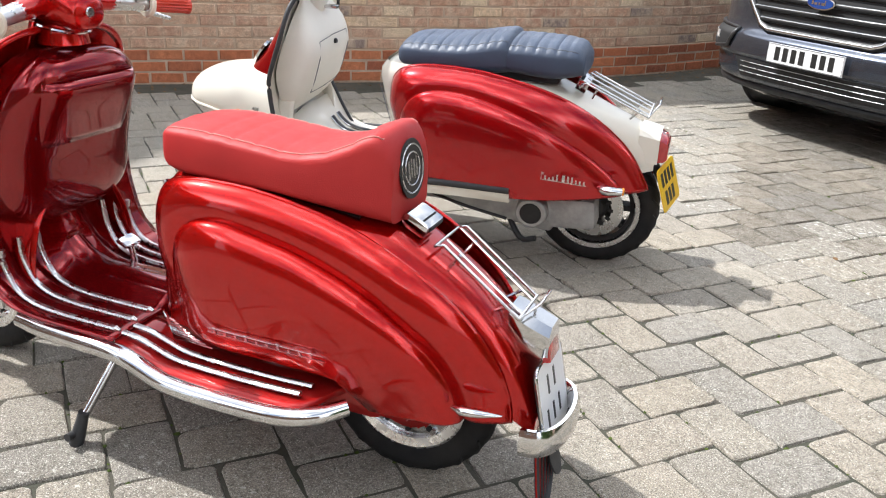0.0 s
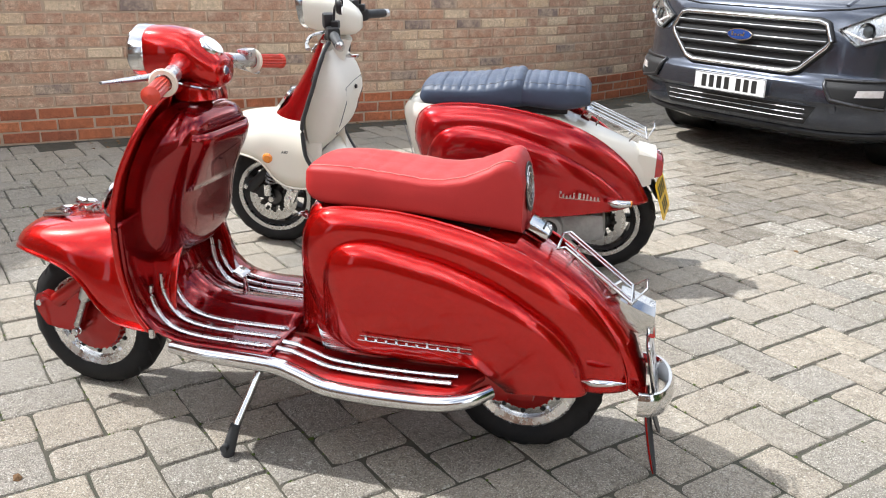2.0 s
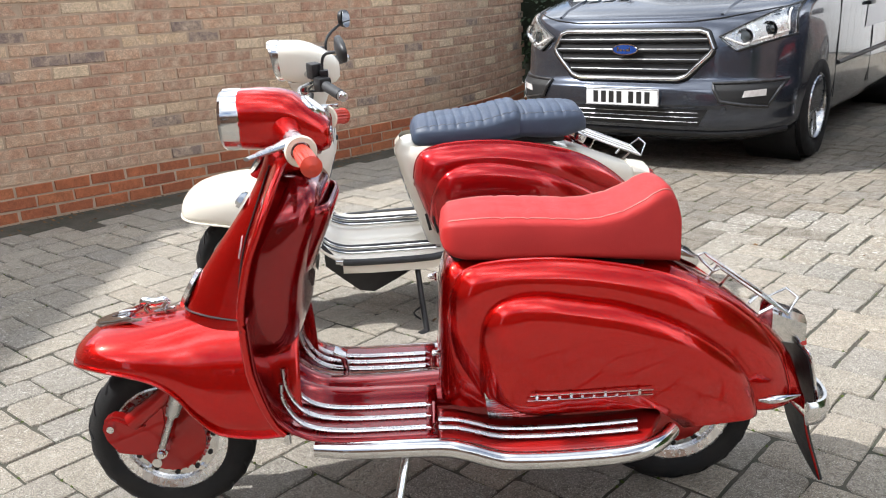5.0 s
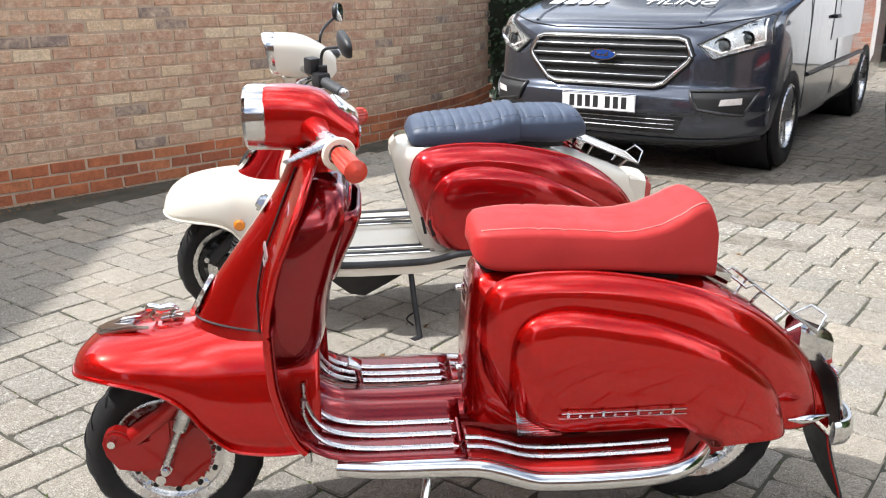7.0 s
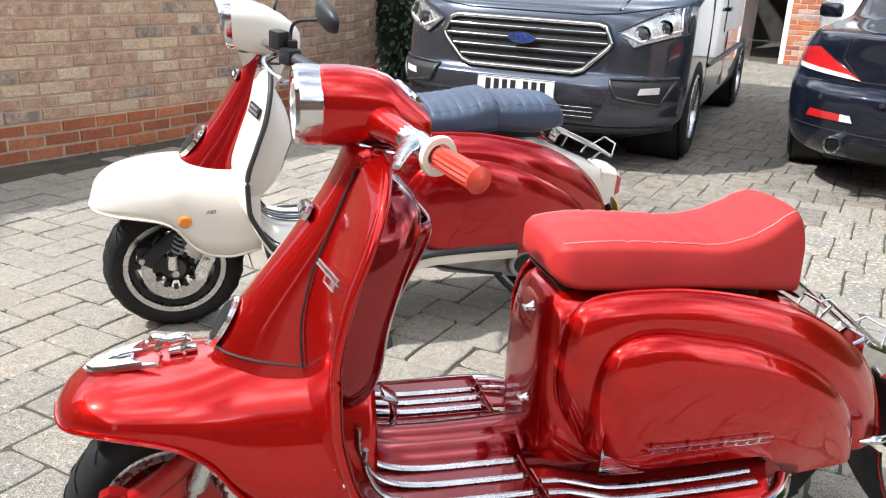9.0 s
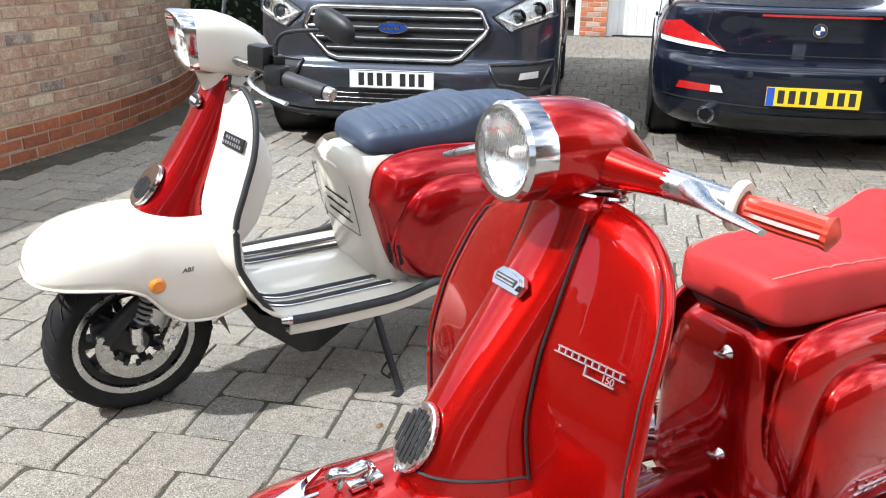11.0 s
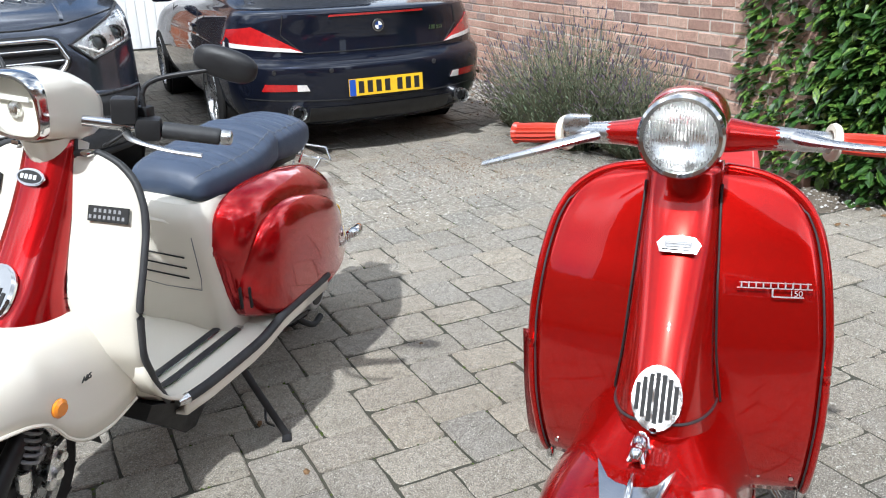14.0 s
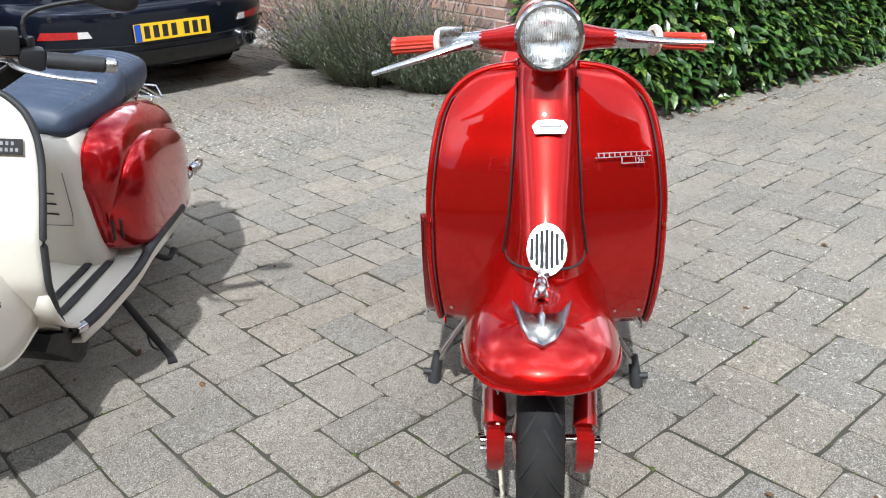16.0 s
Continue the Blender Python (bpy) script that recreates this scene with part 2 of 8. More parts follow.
def block(size, centre=(0, 0, 0), bevel=0.004, turn=None, segments=2):
    bm = bmesh.new()
    bmesh.ops.create_cube(bm, size=1.0)
    bmesh.ops.scale(bm, vec=size, verts=bm.verts)
    if bevel:
        bmesh.ops.bevel(bm, geom=bm.edges[:], offset=min(bevel, min(size) * 0.45), segments=segments, affect="EDGES", profile=0.6)
    if turn is not None:
        bmesh.ops.rotate(bm, matrix=Euler([radians(a) for a in turn]).to_matrix(), verts=bm.verts)
    bmesh.ops.translate(bm, vec=centre, verts=bm.verts)
    return smooth(bm, 35)


def slab(outline, depth, bevel=0.0, m=None):
    """A flat plate with the outline (u, v) in its own plane, depth thick, put by the matrix m (u, v, normal)."""
    bm = bmesh.new()
    f = bm.faces.new([bm.verts.new((u, v, 0)) for u, v in outline])
    got = bmesh.ops.extrude_face_region(bm, geom=[f])
    bmesh.ops.translate(bm, vec=(0, 0, depth), verts=[v for v in got["geom"] if isinstance(v, bmesh.types.BMVert)])
    if bevel:
        bmesh.ops.bevel(bm, geom=[e for e in bm.edges if abs(e.verts[0].co.z - depth) < 1e-6 and abs(e.verts[1].co.z - depth) < 1e-6], offset=bevel, segments=2, affect="EDGES")
    bmesh.ops.recalc_face_normals(bm, faces=bm.faces)
    if m is not None:
        bmesh.ops.transform(bm, matrix=m, verts=bm.verts)
    return smooth(bm, 30)


def join(*bms):
    """Several bmeshes of one material as one."""
    out = bmesh.new()
    for b in bms:
        me = bpy.data.meshes.new("join")
        b.to_mesh(me)
        b.free()
        out.from_mesh(me)
        bpy.data.meshes.remove(me)
    return out


def axes(o, u, v):
    """The matrix with origin o, first axis along u and second near v."""
    u = Vector(u).normalized()
    w = u.cross(Vector(v)).normalized()
    v = w.cross(u)
    return Matrix(((u.x, v.x, w.x, o[0]), (u.y, v.y, w.y, o[1]), (u.z, v.z, w.z, o[2]), (0, 0, 0, 1)))


def oval(a, b, n=28, power=2.0, x=0.0, y=0.0):
    out = []
    for i in range(n):
        w = 2 * math.pi * i / n
        c, s = math.cos(w), math.sin(w)
        out.append((x + a * math.copysign(abs(c) ** (2 / power), c), y + b * math.copysign(abs(s) ** (2 / power), s)))
    return out


def thicken(ob, t, offset=-1.0):
    s = ob.modifiers.new("thickness", "SOLIDIFY")
    s.thickness, s.offset = t, offset
    return ob


def bars(name, rows, material, parent, m, depth=0.0012):
    """Plain bars for writing: (u, v, width, height) in the plane of m."""
    one = name[:-1] if name.endswith("s") else name
    for u, v, w, h in rows:
        ob = part(one, slab([(u, v), (u + w, v), (u + w, v + h), (u, v + h)], depth, 0, m), material, parent)
    return ob


def writing(name, words, size, material, parent, m, depth=0.0015, shear=0.0):
    """Real letters, from the built-in font, as a mesh centred in the plane of m."""
    cu = bpy.data.curves.new(name, "FONT")
    cu.body, cu.size, cu.extrude, cu.align_x, cu.align_y, cu.shear = words, size, depth / 2, "CENTER", "CENTER", shear
    tmp = new(name, cu)
    bpy.context.view_layer.update()
    me = bpy.data.meshes.new_from_object(tmp.evaluated_get(bpy.context.evaluated_depsgraph_get()))
    bpy.data.objects.remove(tmp)
    me.transform(m)
    me.materials.clear()
    return part(name, me, material, parent)

# ---- the setting: ground, walls, garage ----
SAND = surface("joint_sand", (0.075, 0.066, 0.050), (0.040, 0.042, 0.028), 0.95, 0, 5, 120, 0.5, 0.004)
MORTAR = surface("mortar", (0.47, 0.355, 0.255), (0.37, 0.27, 0.19), 0.9, 0, 9, 160, 0.5, 0.003)
MORTAR_PALE = surface("pale_mortar", (0.56, 0.51, 0.45), (0.44, 0.40, 0.34), 0.9, 0, 9, 160, 0.5, 0.003)
RENDERED = surface("house_brick_far", (0.30, 0.17, 0.11), (0.22, 0.12, 0.08), 0.85, 0, 3, 60, 0.4, 0.004)
# garage inner walls: the shade behind the open doors is put into the colour
GARAGE_SHADE = surface("garage_wall_in_shade", (0.060, 0.052, 0.045), (0.035, 0.031, 0.028), 0.9, 0, 3, 60, 0.4, 0.004)
ROOF = surface("roof_tiles_far", (0.12, 0.075, 0.06), (0.08, 0.055, 0.05), 0.85, 0, 6, 40, 0.5, 0.01)
SOIL = surface("dry_soil", (0.22, 0.18, 0.135), (0.13, 0.105, 0.078), 0.95, 0, 4, 70, 0.8, 0.012)

bm = bmesh.new()
bmesh.ops.create_grid(bm, x_segments=40, y_segments=40, size=400.0)
bmesh.ops.translate(bm, vec=(0, 0, -0.03), verts=bm.verts)
ground = part("ground", bm, SAND)
tagged(ground, "driveway bedding of dark sandy grit under block paving", "ground", kind="structure")

# face line of the garden wall behind the scooters, at ground level
WALL_LINE = curve_points([(-7.4, -1.05, 0), (-5.2, 0.88, 0), (-3.09, 2.78, 0), (-2.2, 3.55, 0), (-1.18, 4.45, 0), (-0.28, 5.40, 0), (0.36, 6.4, 0), (0.72, 7.3, 0)], 140)
RIGHT_LINE = [Vector((3.45, 0.36, 0)) + Vector((0.742, 0.670, 0)) * (i * 0.1) for i in range(-8, 62)]


def wall_body(line, thick, height, away, recess):
    """The wall's core behind its bricks."""
    rows = []
    n = len(line)
    for i, p in enumerate(line):
        d = (line[min(i + 1, n - 1)] - line[max(i - 1, 0)]).normalized()
        o = Vector((-d.y, d.x, 0)) * away
        a, b = p + o * recess, p + o * thick
        rows.append([a + Vector((0, 0, -0.05)), a + Vector((0, 0, height)), b + Vector((0, 0, height)), b + Vector((0, 0, -0.05))])
    return grid(rows, close_v=True, caps=True, angle=30)


wall_left = part("wall_left", wall_body(WALL_LINE, 0.23, 1.69, 1.0, 0.0035), MORTAR)
tagged(wall_left, "curved garden wall of mixed brown and buff bricks on an orange brick plinth", "wall", kind="structure")
part("plinth_core", wall_body(WALL_LINE, 0.20, 0.222, 1.0, -0.0145), MORTAR, wall_left)
wall_right = part("wall_right", wall_body(RIGHT_LINE, 0.23, 2.2, -1.0, 0.005), MORTAR_PALE)
tagged(wall_right, "long garden wall of weathered red bricks with pale mortar", "wall", kind="structure")

# houses round the forecourt, out of view: one shades the start of the wall, one is added across the way
def house_block(label, m, length, depth, wall_h):
    house = thing("house", label, "house", m)
    h = length / 2
    part("wall", block((depth, length, wall_h), (-depth / 2 + 1.0, 0, wall_h / 2), 0.02), RENDERED, house)
    part("roof", grid([[(-depth + 0.6, s, wall_h - 0.05), (-0.5, s, wall_h + 1.45), (1.62, s, wall_h - 0.13), (1.62, s, wall_h + 0.05), (-0.5, s, wall_h + 1.65), (-depth + 0.6, s, wall_h + 0.1)] for s in (-h - 0.3, h + 0.15)], close_v=True, caps=True, angle=20), ROOF, house)
    for q in (-0.32, -0.10, 0.13, 0.34):
        k = q * length
        w = part("window", block((0.08, 1.2, 1.15), (1.02, k, 2.9), 0.01), CAR_GLASS, house)
        part("frame", join(*[block((0.1, 0.07, 1.25), (1.03, k + s, 2.9), 0.01) for s in (-0.62, 0.0, 0.62)], *[block((0.1, 1.3, 0.07), (1.03, k, 2.9 + s), 0.01) for s in (-0.6, 0.6)]), WHITE, w)


house_block("brick house with a tiled roof beside the forecourt", pose(-7.2, -3.2, 0), 12.4, 3.0, 4.55)
# added behind the viewpoint so upright paintwork reflects less bright sky
house_block("unseen brick house added across the forecourt to darken reflections", pose(1.6, -12.5, 0, 0, 0, 90), 16.0, 5.0, 4.4)

# garages at the end of the drive
GX, GY = Vector((0.742, -0.670, 0)), Vector((0.670, 0.742, 0))
garage = thing("garage", "brick garage with white boarded doors at the end of the drive", "garage", axes((7.55, 10.0, 0), GX, GY))
PIER = part("pier", block((0.42, 0.5, 2.5), (0, 0.25, 1.25), 0.01), MORTAR_PALE, garage, "red brick pier between the garage doors")
part("pier", block((0.42, 0.5, 2.5), (3.0, 0.25, 1.25), 0.01), RENDERED, garage)
part("pier", block((0.42, 0.5, 2.5), (-3.0, 0.25, 1.25), 0.01), RENDERED, garage)
part("lintel", block((6.6, 0.6, 0.9), (0, 0.3, 2.95), 0.02), RENDERED, garage)
part("roof", grid([[(s, -0.2, 3.35), (s, 2.6, 4.9), (s, 5.6, 3.35), (s, 5.6, 3.2), (s, 2.6, 4.7), (s, -0.2, 3.2)] for s in (-3.6, 3.6)], close_v=True, caps=True, angle=20), ROOF, garage)
part("back_wall", block((6.6, 0.2, 3.2), (0, 5.4, 1.6), 0.01), GARAGE_SHADE, garage, "back wall of the garage, coloured dark for the shade inside")
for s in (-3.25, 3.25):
    part("side_wall", block((0.12, 5.4, 3.2), (s, 2.75, 1.6), 0.01), GARAGE_SHADE, garage)
door = part("door", block((2.55, 0.05, 2.3), (1.5, 0.28, 1.16), 0.004), WHITE, garage, "white boarded garage door, shut")
for i in range(18):
    part("board", block((0.134, 0.022, 2.26), (0.31 + i * 0.14, 0.245, 1.15), 0.006), WHITE, door)
part("door_frame", join(block((0.09, 0.14, 2.4), (0.255, 0.2, 1.2), 0.006), block((0.09, 0.14, 2.4), (2.745, 0.2, 1.2), 0.006), block((2.6, 0.14, 0.09), (1.5, 0.2, 2.36), 0.006)), WHITE, garage)
part("door_frame", join(block((0.09, 0.14, 2.4), (-0.255, 0.2, 1.2), 0.006), block((0.09, 0.14, 2.4), (-2.745, 0.2, 1.2), 0.006), block((2.6, 0.14, 0.09), (-1.5, 0.2, 2.36), 0.006)), WHITE, garage)
leaf = part("door", block((0.05, 1.25, 2.25), (-2.65, -0.45, 1.14), 0.004), WHITE, garage, "white garage door standing open")
for i in range(8):
    part("board", block((0.022, 0.134, 2.2), (-2.61, -0.98 + i * 0.145, 1.14), 0.006), WHITE, leaf)

# ---- the red scooter ----
def tyre(parent, c, radius, width, rim_r, material=RUBBER, grooves=18):
    h = width / 2
    prof = [(-h * 0.62, rim_r - 0.006), (-h * 0.92, rim_r + 0.012), (-h, rim_r + (radius - rim_r) * 0.45), (-h * 0.90, radius - 0.022), (-h * 0.66, radius - 0.007), (-h * 0.33, radius - 0.001), (0, radius),
            (h * 0.33, radius - 0.001), (h * 0.66, radius - 0.007), (h * 0.90, radius - 0.022), (h, rim_r + (radius - rim_r) * 0.45), (h * 0.92, rim_r + 0.012), (h * 0.62, rim_r - 0.006)]
    t = part("tyre", lathe(prof, 64, "y", c, 60), material, parent, "black rubber tyre")
    # curved sipes across the tread, as thin raised blocks between grooves
    bms = []
    for i in range(grooves):
        for s in (-1, 1):
            w0 = 2 * math.pi * (i + (0.5 if s > 0 else 0)) / grooves
            pts = []
            for k in range(5):
                y = s * h * (0.10 + 0.19 * k)
                r = radius - 0.001 - (0.0 if k < 2 else (0.002, 0.007, 0.016)[k - 2]) + 0.0002
                w = w0 + 0.075 * k
                pts.append((c[0] + r * math.cos(w), c[1] + y, c[2] + r * math.sin(w)))
            bms.append(tube(pts, 0.0030, 4))
    part("tread_pattern", join(*bms), DARK_VOID, t)
    return t


RS = thing("red_scooter", "candy red vintage motor scooter with red vinyl seat on centre stand", "scooter", pose(0.033, 0.009, 0, 0, 0, 1.5))
FW, RW = (-0.838, 0.0, 0.208), (0.430, 0.012, 0.205)

# wheels
for c, nm in ((FW, "front_wheel"), (RW, "rear_wheel")):
    wheel = part(nm, lathe([(-0.034, 0.118), (-0.040, 0.137), (-0.038, 0.142), (-0.030, 0.134), (-0.026, 0.118), (0.026, 0.118), (0.030, 0.134), (0.038, 0.142), (0.040, 0.137), (0.034, 0.118)], 56, "y", c, 30, True), BRIGHT, RS, "polished rim")
    tyre(wheel, c, 0.207, 0.092, 0.136)
    part("disc", lathe([(-0.022, 0.128), (-0.024, 0.118), (-0.020, 0.085), (-0.034, 0.080), (0.034, 0.080), (0.02, 0.085), (0.024, 0.118), (0.022, 0.128)], 56, "y", c, 30, True), CHROME, wheel, "polished wheel disc with dark slots")
    for i in range(12):
        w = 2 * math.pi * i / 12
        for y in (-0.0262, 0.0262):
            part("slot", lathe([(-0.001, 0.0), (-0.001, 0.0065), (0.001, 0.0065), (0.001, 0.0)], 12, "y", (c[0] + 0.103 * math.cos(w), c[1] + y * 0.93, c[2] + 0.103 * math.sin(w))), DARK_VOID, wheel)
    bms = []
    for i in range(30):
        w = 2 * math.pi * i / 30
        bms.append(block((0.024, 0.062, 0.006), (0, 0, 0), 0.001, segments=1))
        bmesh.ops.translate(bms[-1], vec=(0.083, 0, 0), verts=bms[-1].verts)
        bmesh.ops.rotate(bms[-1], matrix=Matrix.Rotation(-w, 3, "Y"), verts=bms[-1].verts)
        bmesh.ops.translate(bms[-1], vec=c, verts=bms[-1].verts)
    parts("hub_fin", bms, RED_FLAT, wheel)
    hub = part("hub", lathe([(-0.055, 0.0), (-0.055, 0.030), (-0.048, 0.055), (-0.038, 0.088), (0.038, 0.088), (0.048, 0.055), (0.055, 0.030), (0.055, 0.0)], 40, "y", c, 30), RED_FLAT, wheel, "red painted brake drum")
    for i in range(5):
        w = 2 * math.pi * i / 5 + 0.3
        part("wheel_nut", lathe([(-0.030, 0.0), (-0.030, 0.008), (-0.018, 0.008)], 6, "y", (c[0] + 0.112 * math.cos(w), c[1], c[2] + 0.112 * math.sin(w))), CHROME, wheel)

# front suspension: fork legs, trailing links, dampers
for s in (-1, 1):
    y = s * 0.088
    leg = part("fork_leg", tube([(-0.70, y * 0.8, 0.50), (-0.80, y, 0.37), (-0.905, y, 0.285)], [0.020, 0.021, 0.024], 12, bend=8), RED_FLAT, RS)
    outline = [(-0.138, 0.064), (-0.130, 0.089), (-0.112, 0.098), (-0.094, 0.095), (-0.058, 0.072), (-0.037, 0.077), (-0.016, 0.127), (0.022, 0.139), (0.020, 0.072), (0.005, 0.034), (-0.009, -0.001), (-0.040, -0.010), (-0.071, -0.008), (-0.108, -0.001), (-0.132, 0.034)]
    part("fork_link", slab(outline, 0.034, 0.007, axes((FW[0], -0.068 if s < 0 else 0.102, FW[2]), (1, 0, 0), (0, 0, 1))), RED_FLAT, RS, "red fork link casing")
    part("pivot_bolt", lathe([(0, 0.0), (0, 0.009), (0.012 * s, 0.009), (0.012 * s, 0.0)], 12, "y", (-0.950, s * 0.103, 0.280)), CHROME, RS)
    part("damper", join(tube([(-0.765, s * 0.108, 0.40), (-0.80, s * 0.11, 0.31)], 0.017, 16), tube([(-0.80, s * 0.11, 0.31), (-0.835, s * 0.112, 0.225)], 0.008, 12)), ALU, RS, "bright tubular damper")
    parts("axle_nut", (lathe([(0, 0.0), (0, 0.014), (s * 0.022, 0.014), (s * 0.022, 0.008), (s * 0.04, 0.008), (s * 0.04, 0.0)], 6, "y", (FW[0], s * 0.085, FW[2]), 20), lathe([(0, 0.012), (s * 0.012, 0.012), (s * 0.012, 0)], 14, "y", (FW[0] - 0.012, s * 0.108, FW[2] - 0.02), 20)), CHROME, RS)
part("axle", tube([(FW[0], -0.12, FW[2]), (FW[0], 0.12, FW[2])], 0.010, 12), CHROME, RS)
for k, (dx, dy) in enumerate(((0, 0), (0.008, 0.006))):
    part("cable", tube([(-0.70, 0.10 + dy, 0.45), (-0.86 + dx, 0.105 + dy, 0.33), (-0.90 + dx, 0.10, 0.20), (-0.86, 0.085, 0.17)], 0.004, 8, bend=14), IVORY if k else ALU, RS)
part("cable", tube([(-0.80, 0.086, 0.40), (-0.915, 0.082, 0.28), (-0.945, 0.074, 0.15), (-0.90, 0.072, 0.075), (-0.84, 0.078, 0.16)], 0.0042, 8, bend=20), IVORY, RS, "pale brake cable looped beside the wheel")


def fender(parent, top, low, half, material, xs, power=2.3, lip=0.004):
    rows = []
    for x in xs:
        zt, zb, w = interp(x, top), interp(x, low), interp(x, half)
        row = []
        for j in range(29):
            a = math.pi * j / 28
            c, s = math.cos(a), math.sin(a)
            yy = -w * math.copysign(abs(c) ** (2 / power), c)
            zz = zb + (zt - zb) * abs(s) ** (2 / power)
            row.append((x, yy, zz))
        rows.append(row)
    ob = part("front_mudguard", grid(rows, angle=70), material, parent)
    thicken(ob, lip)
    edge = [r[0] for r in reversed(rows)] + [r[-1] for r in rows]
    part("rolled_edge", tube(edge, 0.0045, 6), material, ob)
    return ob


F_TOP = [(-1.036, 0.4455), (-1.032, 0.460), (-1.015, 0.482), (-0.98, 0.505), (-0.94, 0.516), (-0.86, 0.526), (-0.79, 0.533), (-0.70, 0.546), (-0.60, 0.552), (-0.48, 0.555)]
F_LOW = [(-1.036, 0.4445), (-1.032, 0.441), (-1.01, 0.442), (-0.97, 0.446), (-0.92, 0.441), (-0.83, 0.420), (-0.771, 0.382), (-0.727, 0.322), (-0.667, 0.277), (-0.577, 0.268), (-0.48, 0.278)]
F_HALF = [(-1.036, 0.003), (-1.032, 0.035), (-1.015, 0.086), (-0.98, 0.119), (-0.94, 0.138), (-0.87, 0.151), (-0.79, 0.158), (-0.70, 0.163), (-0.60, 0.168), (-0.48, 0.170)]
guard = fender(RS, F_TOP, F_LOW, F_HALF, RED, [-1.036, -1.035, -1.0335, -1.032, -1.029, -1.023, -1.015, -1.0, -0.98, -0.96, -0.94] + [-0.92 + 0.02 * i for i in range(23)])

# horn casting up the steering column
H_FRONT = [(0.50, -0.768), (0.533, -0.762), (0.584, -0.742), (0.661, -0.690), (0.759, -0.615), (0.834, -0.562), (0.90, -0.530), (0.925, -0.522)]
H_BACK = [(0.48, -0.575), (0.59, -0.585), (0.70, -0.568), (0.785, -0.540), (0.866, -0.505), (0.925, -0.480)]
H_HALF = [(0.50, 0.094), (0.56, 0.085), (0.62, 0.077), (0.70, 0.072), (0.80, 0.068), (0.90, 0.066), (0.925, 0.062)]
rows = []
for i in range(24):
    z = 0.50 + 0.425 * i / 23
    xf, xb, w = interp(z, H_FRONT), interp(z, H_BACK), interp(z, H_HALF)
    row = []
    for j in range(25):
        a = math.pi * j / 24
        c, s = math.cos(a), math.sin(a)
        row.append((xb + (xf - xb) * abs(s) ** (2 / 2.2), -w * math.copysign(abs(c) ** (2 / 2.6), c), z - 0.03 * (1 - abs(s)) * (1 - i / 23)))
    rows.append(row)
cast = part("horn_casting", grid(rows, angle=70), RED, RS)
thicken(cast, 0.003)
def on_guard(x, y):
    zt, zb, w = interp(x, F_TOP), interp(x, F_LOW), interp(x, F_HALF)
    return zb + (zt - zb) * (1 - min(1.0, abs(y) / w) ** 2.3) ** (1 / 2.3)


foot = [next((r[j] for r in rows if r[j][2] > on_guard(r[j][0], r[j][1]) + 0.004), rows[-1][j]) for j in range(25)]
foot = [tuple(v) for v in curve_points(foot[::3], 32)]
part("rubber_beading", tube([(x - 0.003, y, z) for x, y, z in foot], 0.0024, 6), BLACK_RUBBER, cast)
# horn grille
gm = axes((-0.741, 0, 0.592), (0, -1, 0), (0.50, 0, 0.86))
grille = part("horn_grille", slab(oval(0.040, 0.053), 0.009, 0.003, gm @ Matrix.Translation((0, 0, -0.003))), BRIGHT, RS, "bright cast horn grille with dark slots")
for x, h in ((-0.03, 0.022), (-0.02, 0.032), (-0.010, 0.038), (0.0, 0.040), (0.010, 0.038), (0.02, 0.032), (0.03, 0.022)):
    part("slot", slab([(x - 0.0034, -h), (x + 0.0034, -h), (x + 0.0034, h), (x - 0.0034, h)], 0.0012, 0, gm @ Matrix.Translation((0, 0, 0.0062))), DARK_VOID, grille)
part("screw", lathe([(0, 0.0), (0.003, 0.0), (0.003, 0.005), (0, 0.006)], 10, "x", (-0.775, 0, 0.552)), CHROME, grille)
# shield crest
cm = axes((-0.592, -0.006, 0.798), (0, -1, 0), (0.55, 0, 0.83))
crest = part("crest", slab([(-0.030, -0.011), (0.030, -0.011), (0.036, 0.004), (0.026, 0.016), (0.0, 0.019), (-0.026, 0.016), (-0.036, 0.004)], 0.013, 0.005, cm), CHROME, RS, "chrome crest badge")
part("enamel", slab([(-0.022, -0.004), (0.022, -0.004), (0.024, 0.007), (-0.024, 0.007)], 0.0015, 0, cm @ Matrix.Translation((0, 0, 0.0125))), STEEL_DARK, crest)
for k in (-0.0015, 0.0035):
    part("enamel_line", slab([(-0.020, k - 0.001), (0.020, k - 0.001), (0.020, k + 0.0012), (-0.020, k + 0.0012)], 0.001, 0, cm @ Matrix.Translation((0, 0, 0.0140))), GREY_METAL, crest)

# leg shield, with rolled rim
S_X = [(0.285, -0.480), (0.34, -0.530), (0.41, -0.557), (0.49, -0.573), (0.59, -0.576), (0.70, -0.556), (0.785, -0.523), (0.866, -0.490), (0.92, -0.470)]
S_W = [(0.285, 0.240), (0.34, 0.244), (0.42, 0.250), (0.52, 0.254), (0.62, 0.253), (0.72, 0.244), (0.80, 0.228), (0.85, 0.204), (0.885, 0.164), (0.902, 0.118), (0.910, 0.06)]


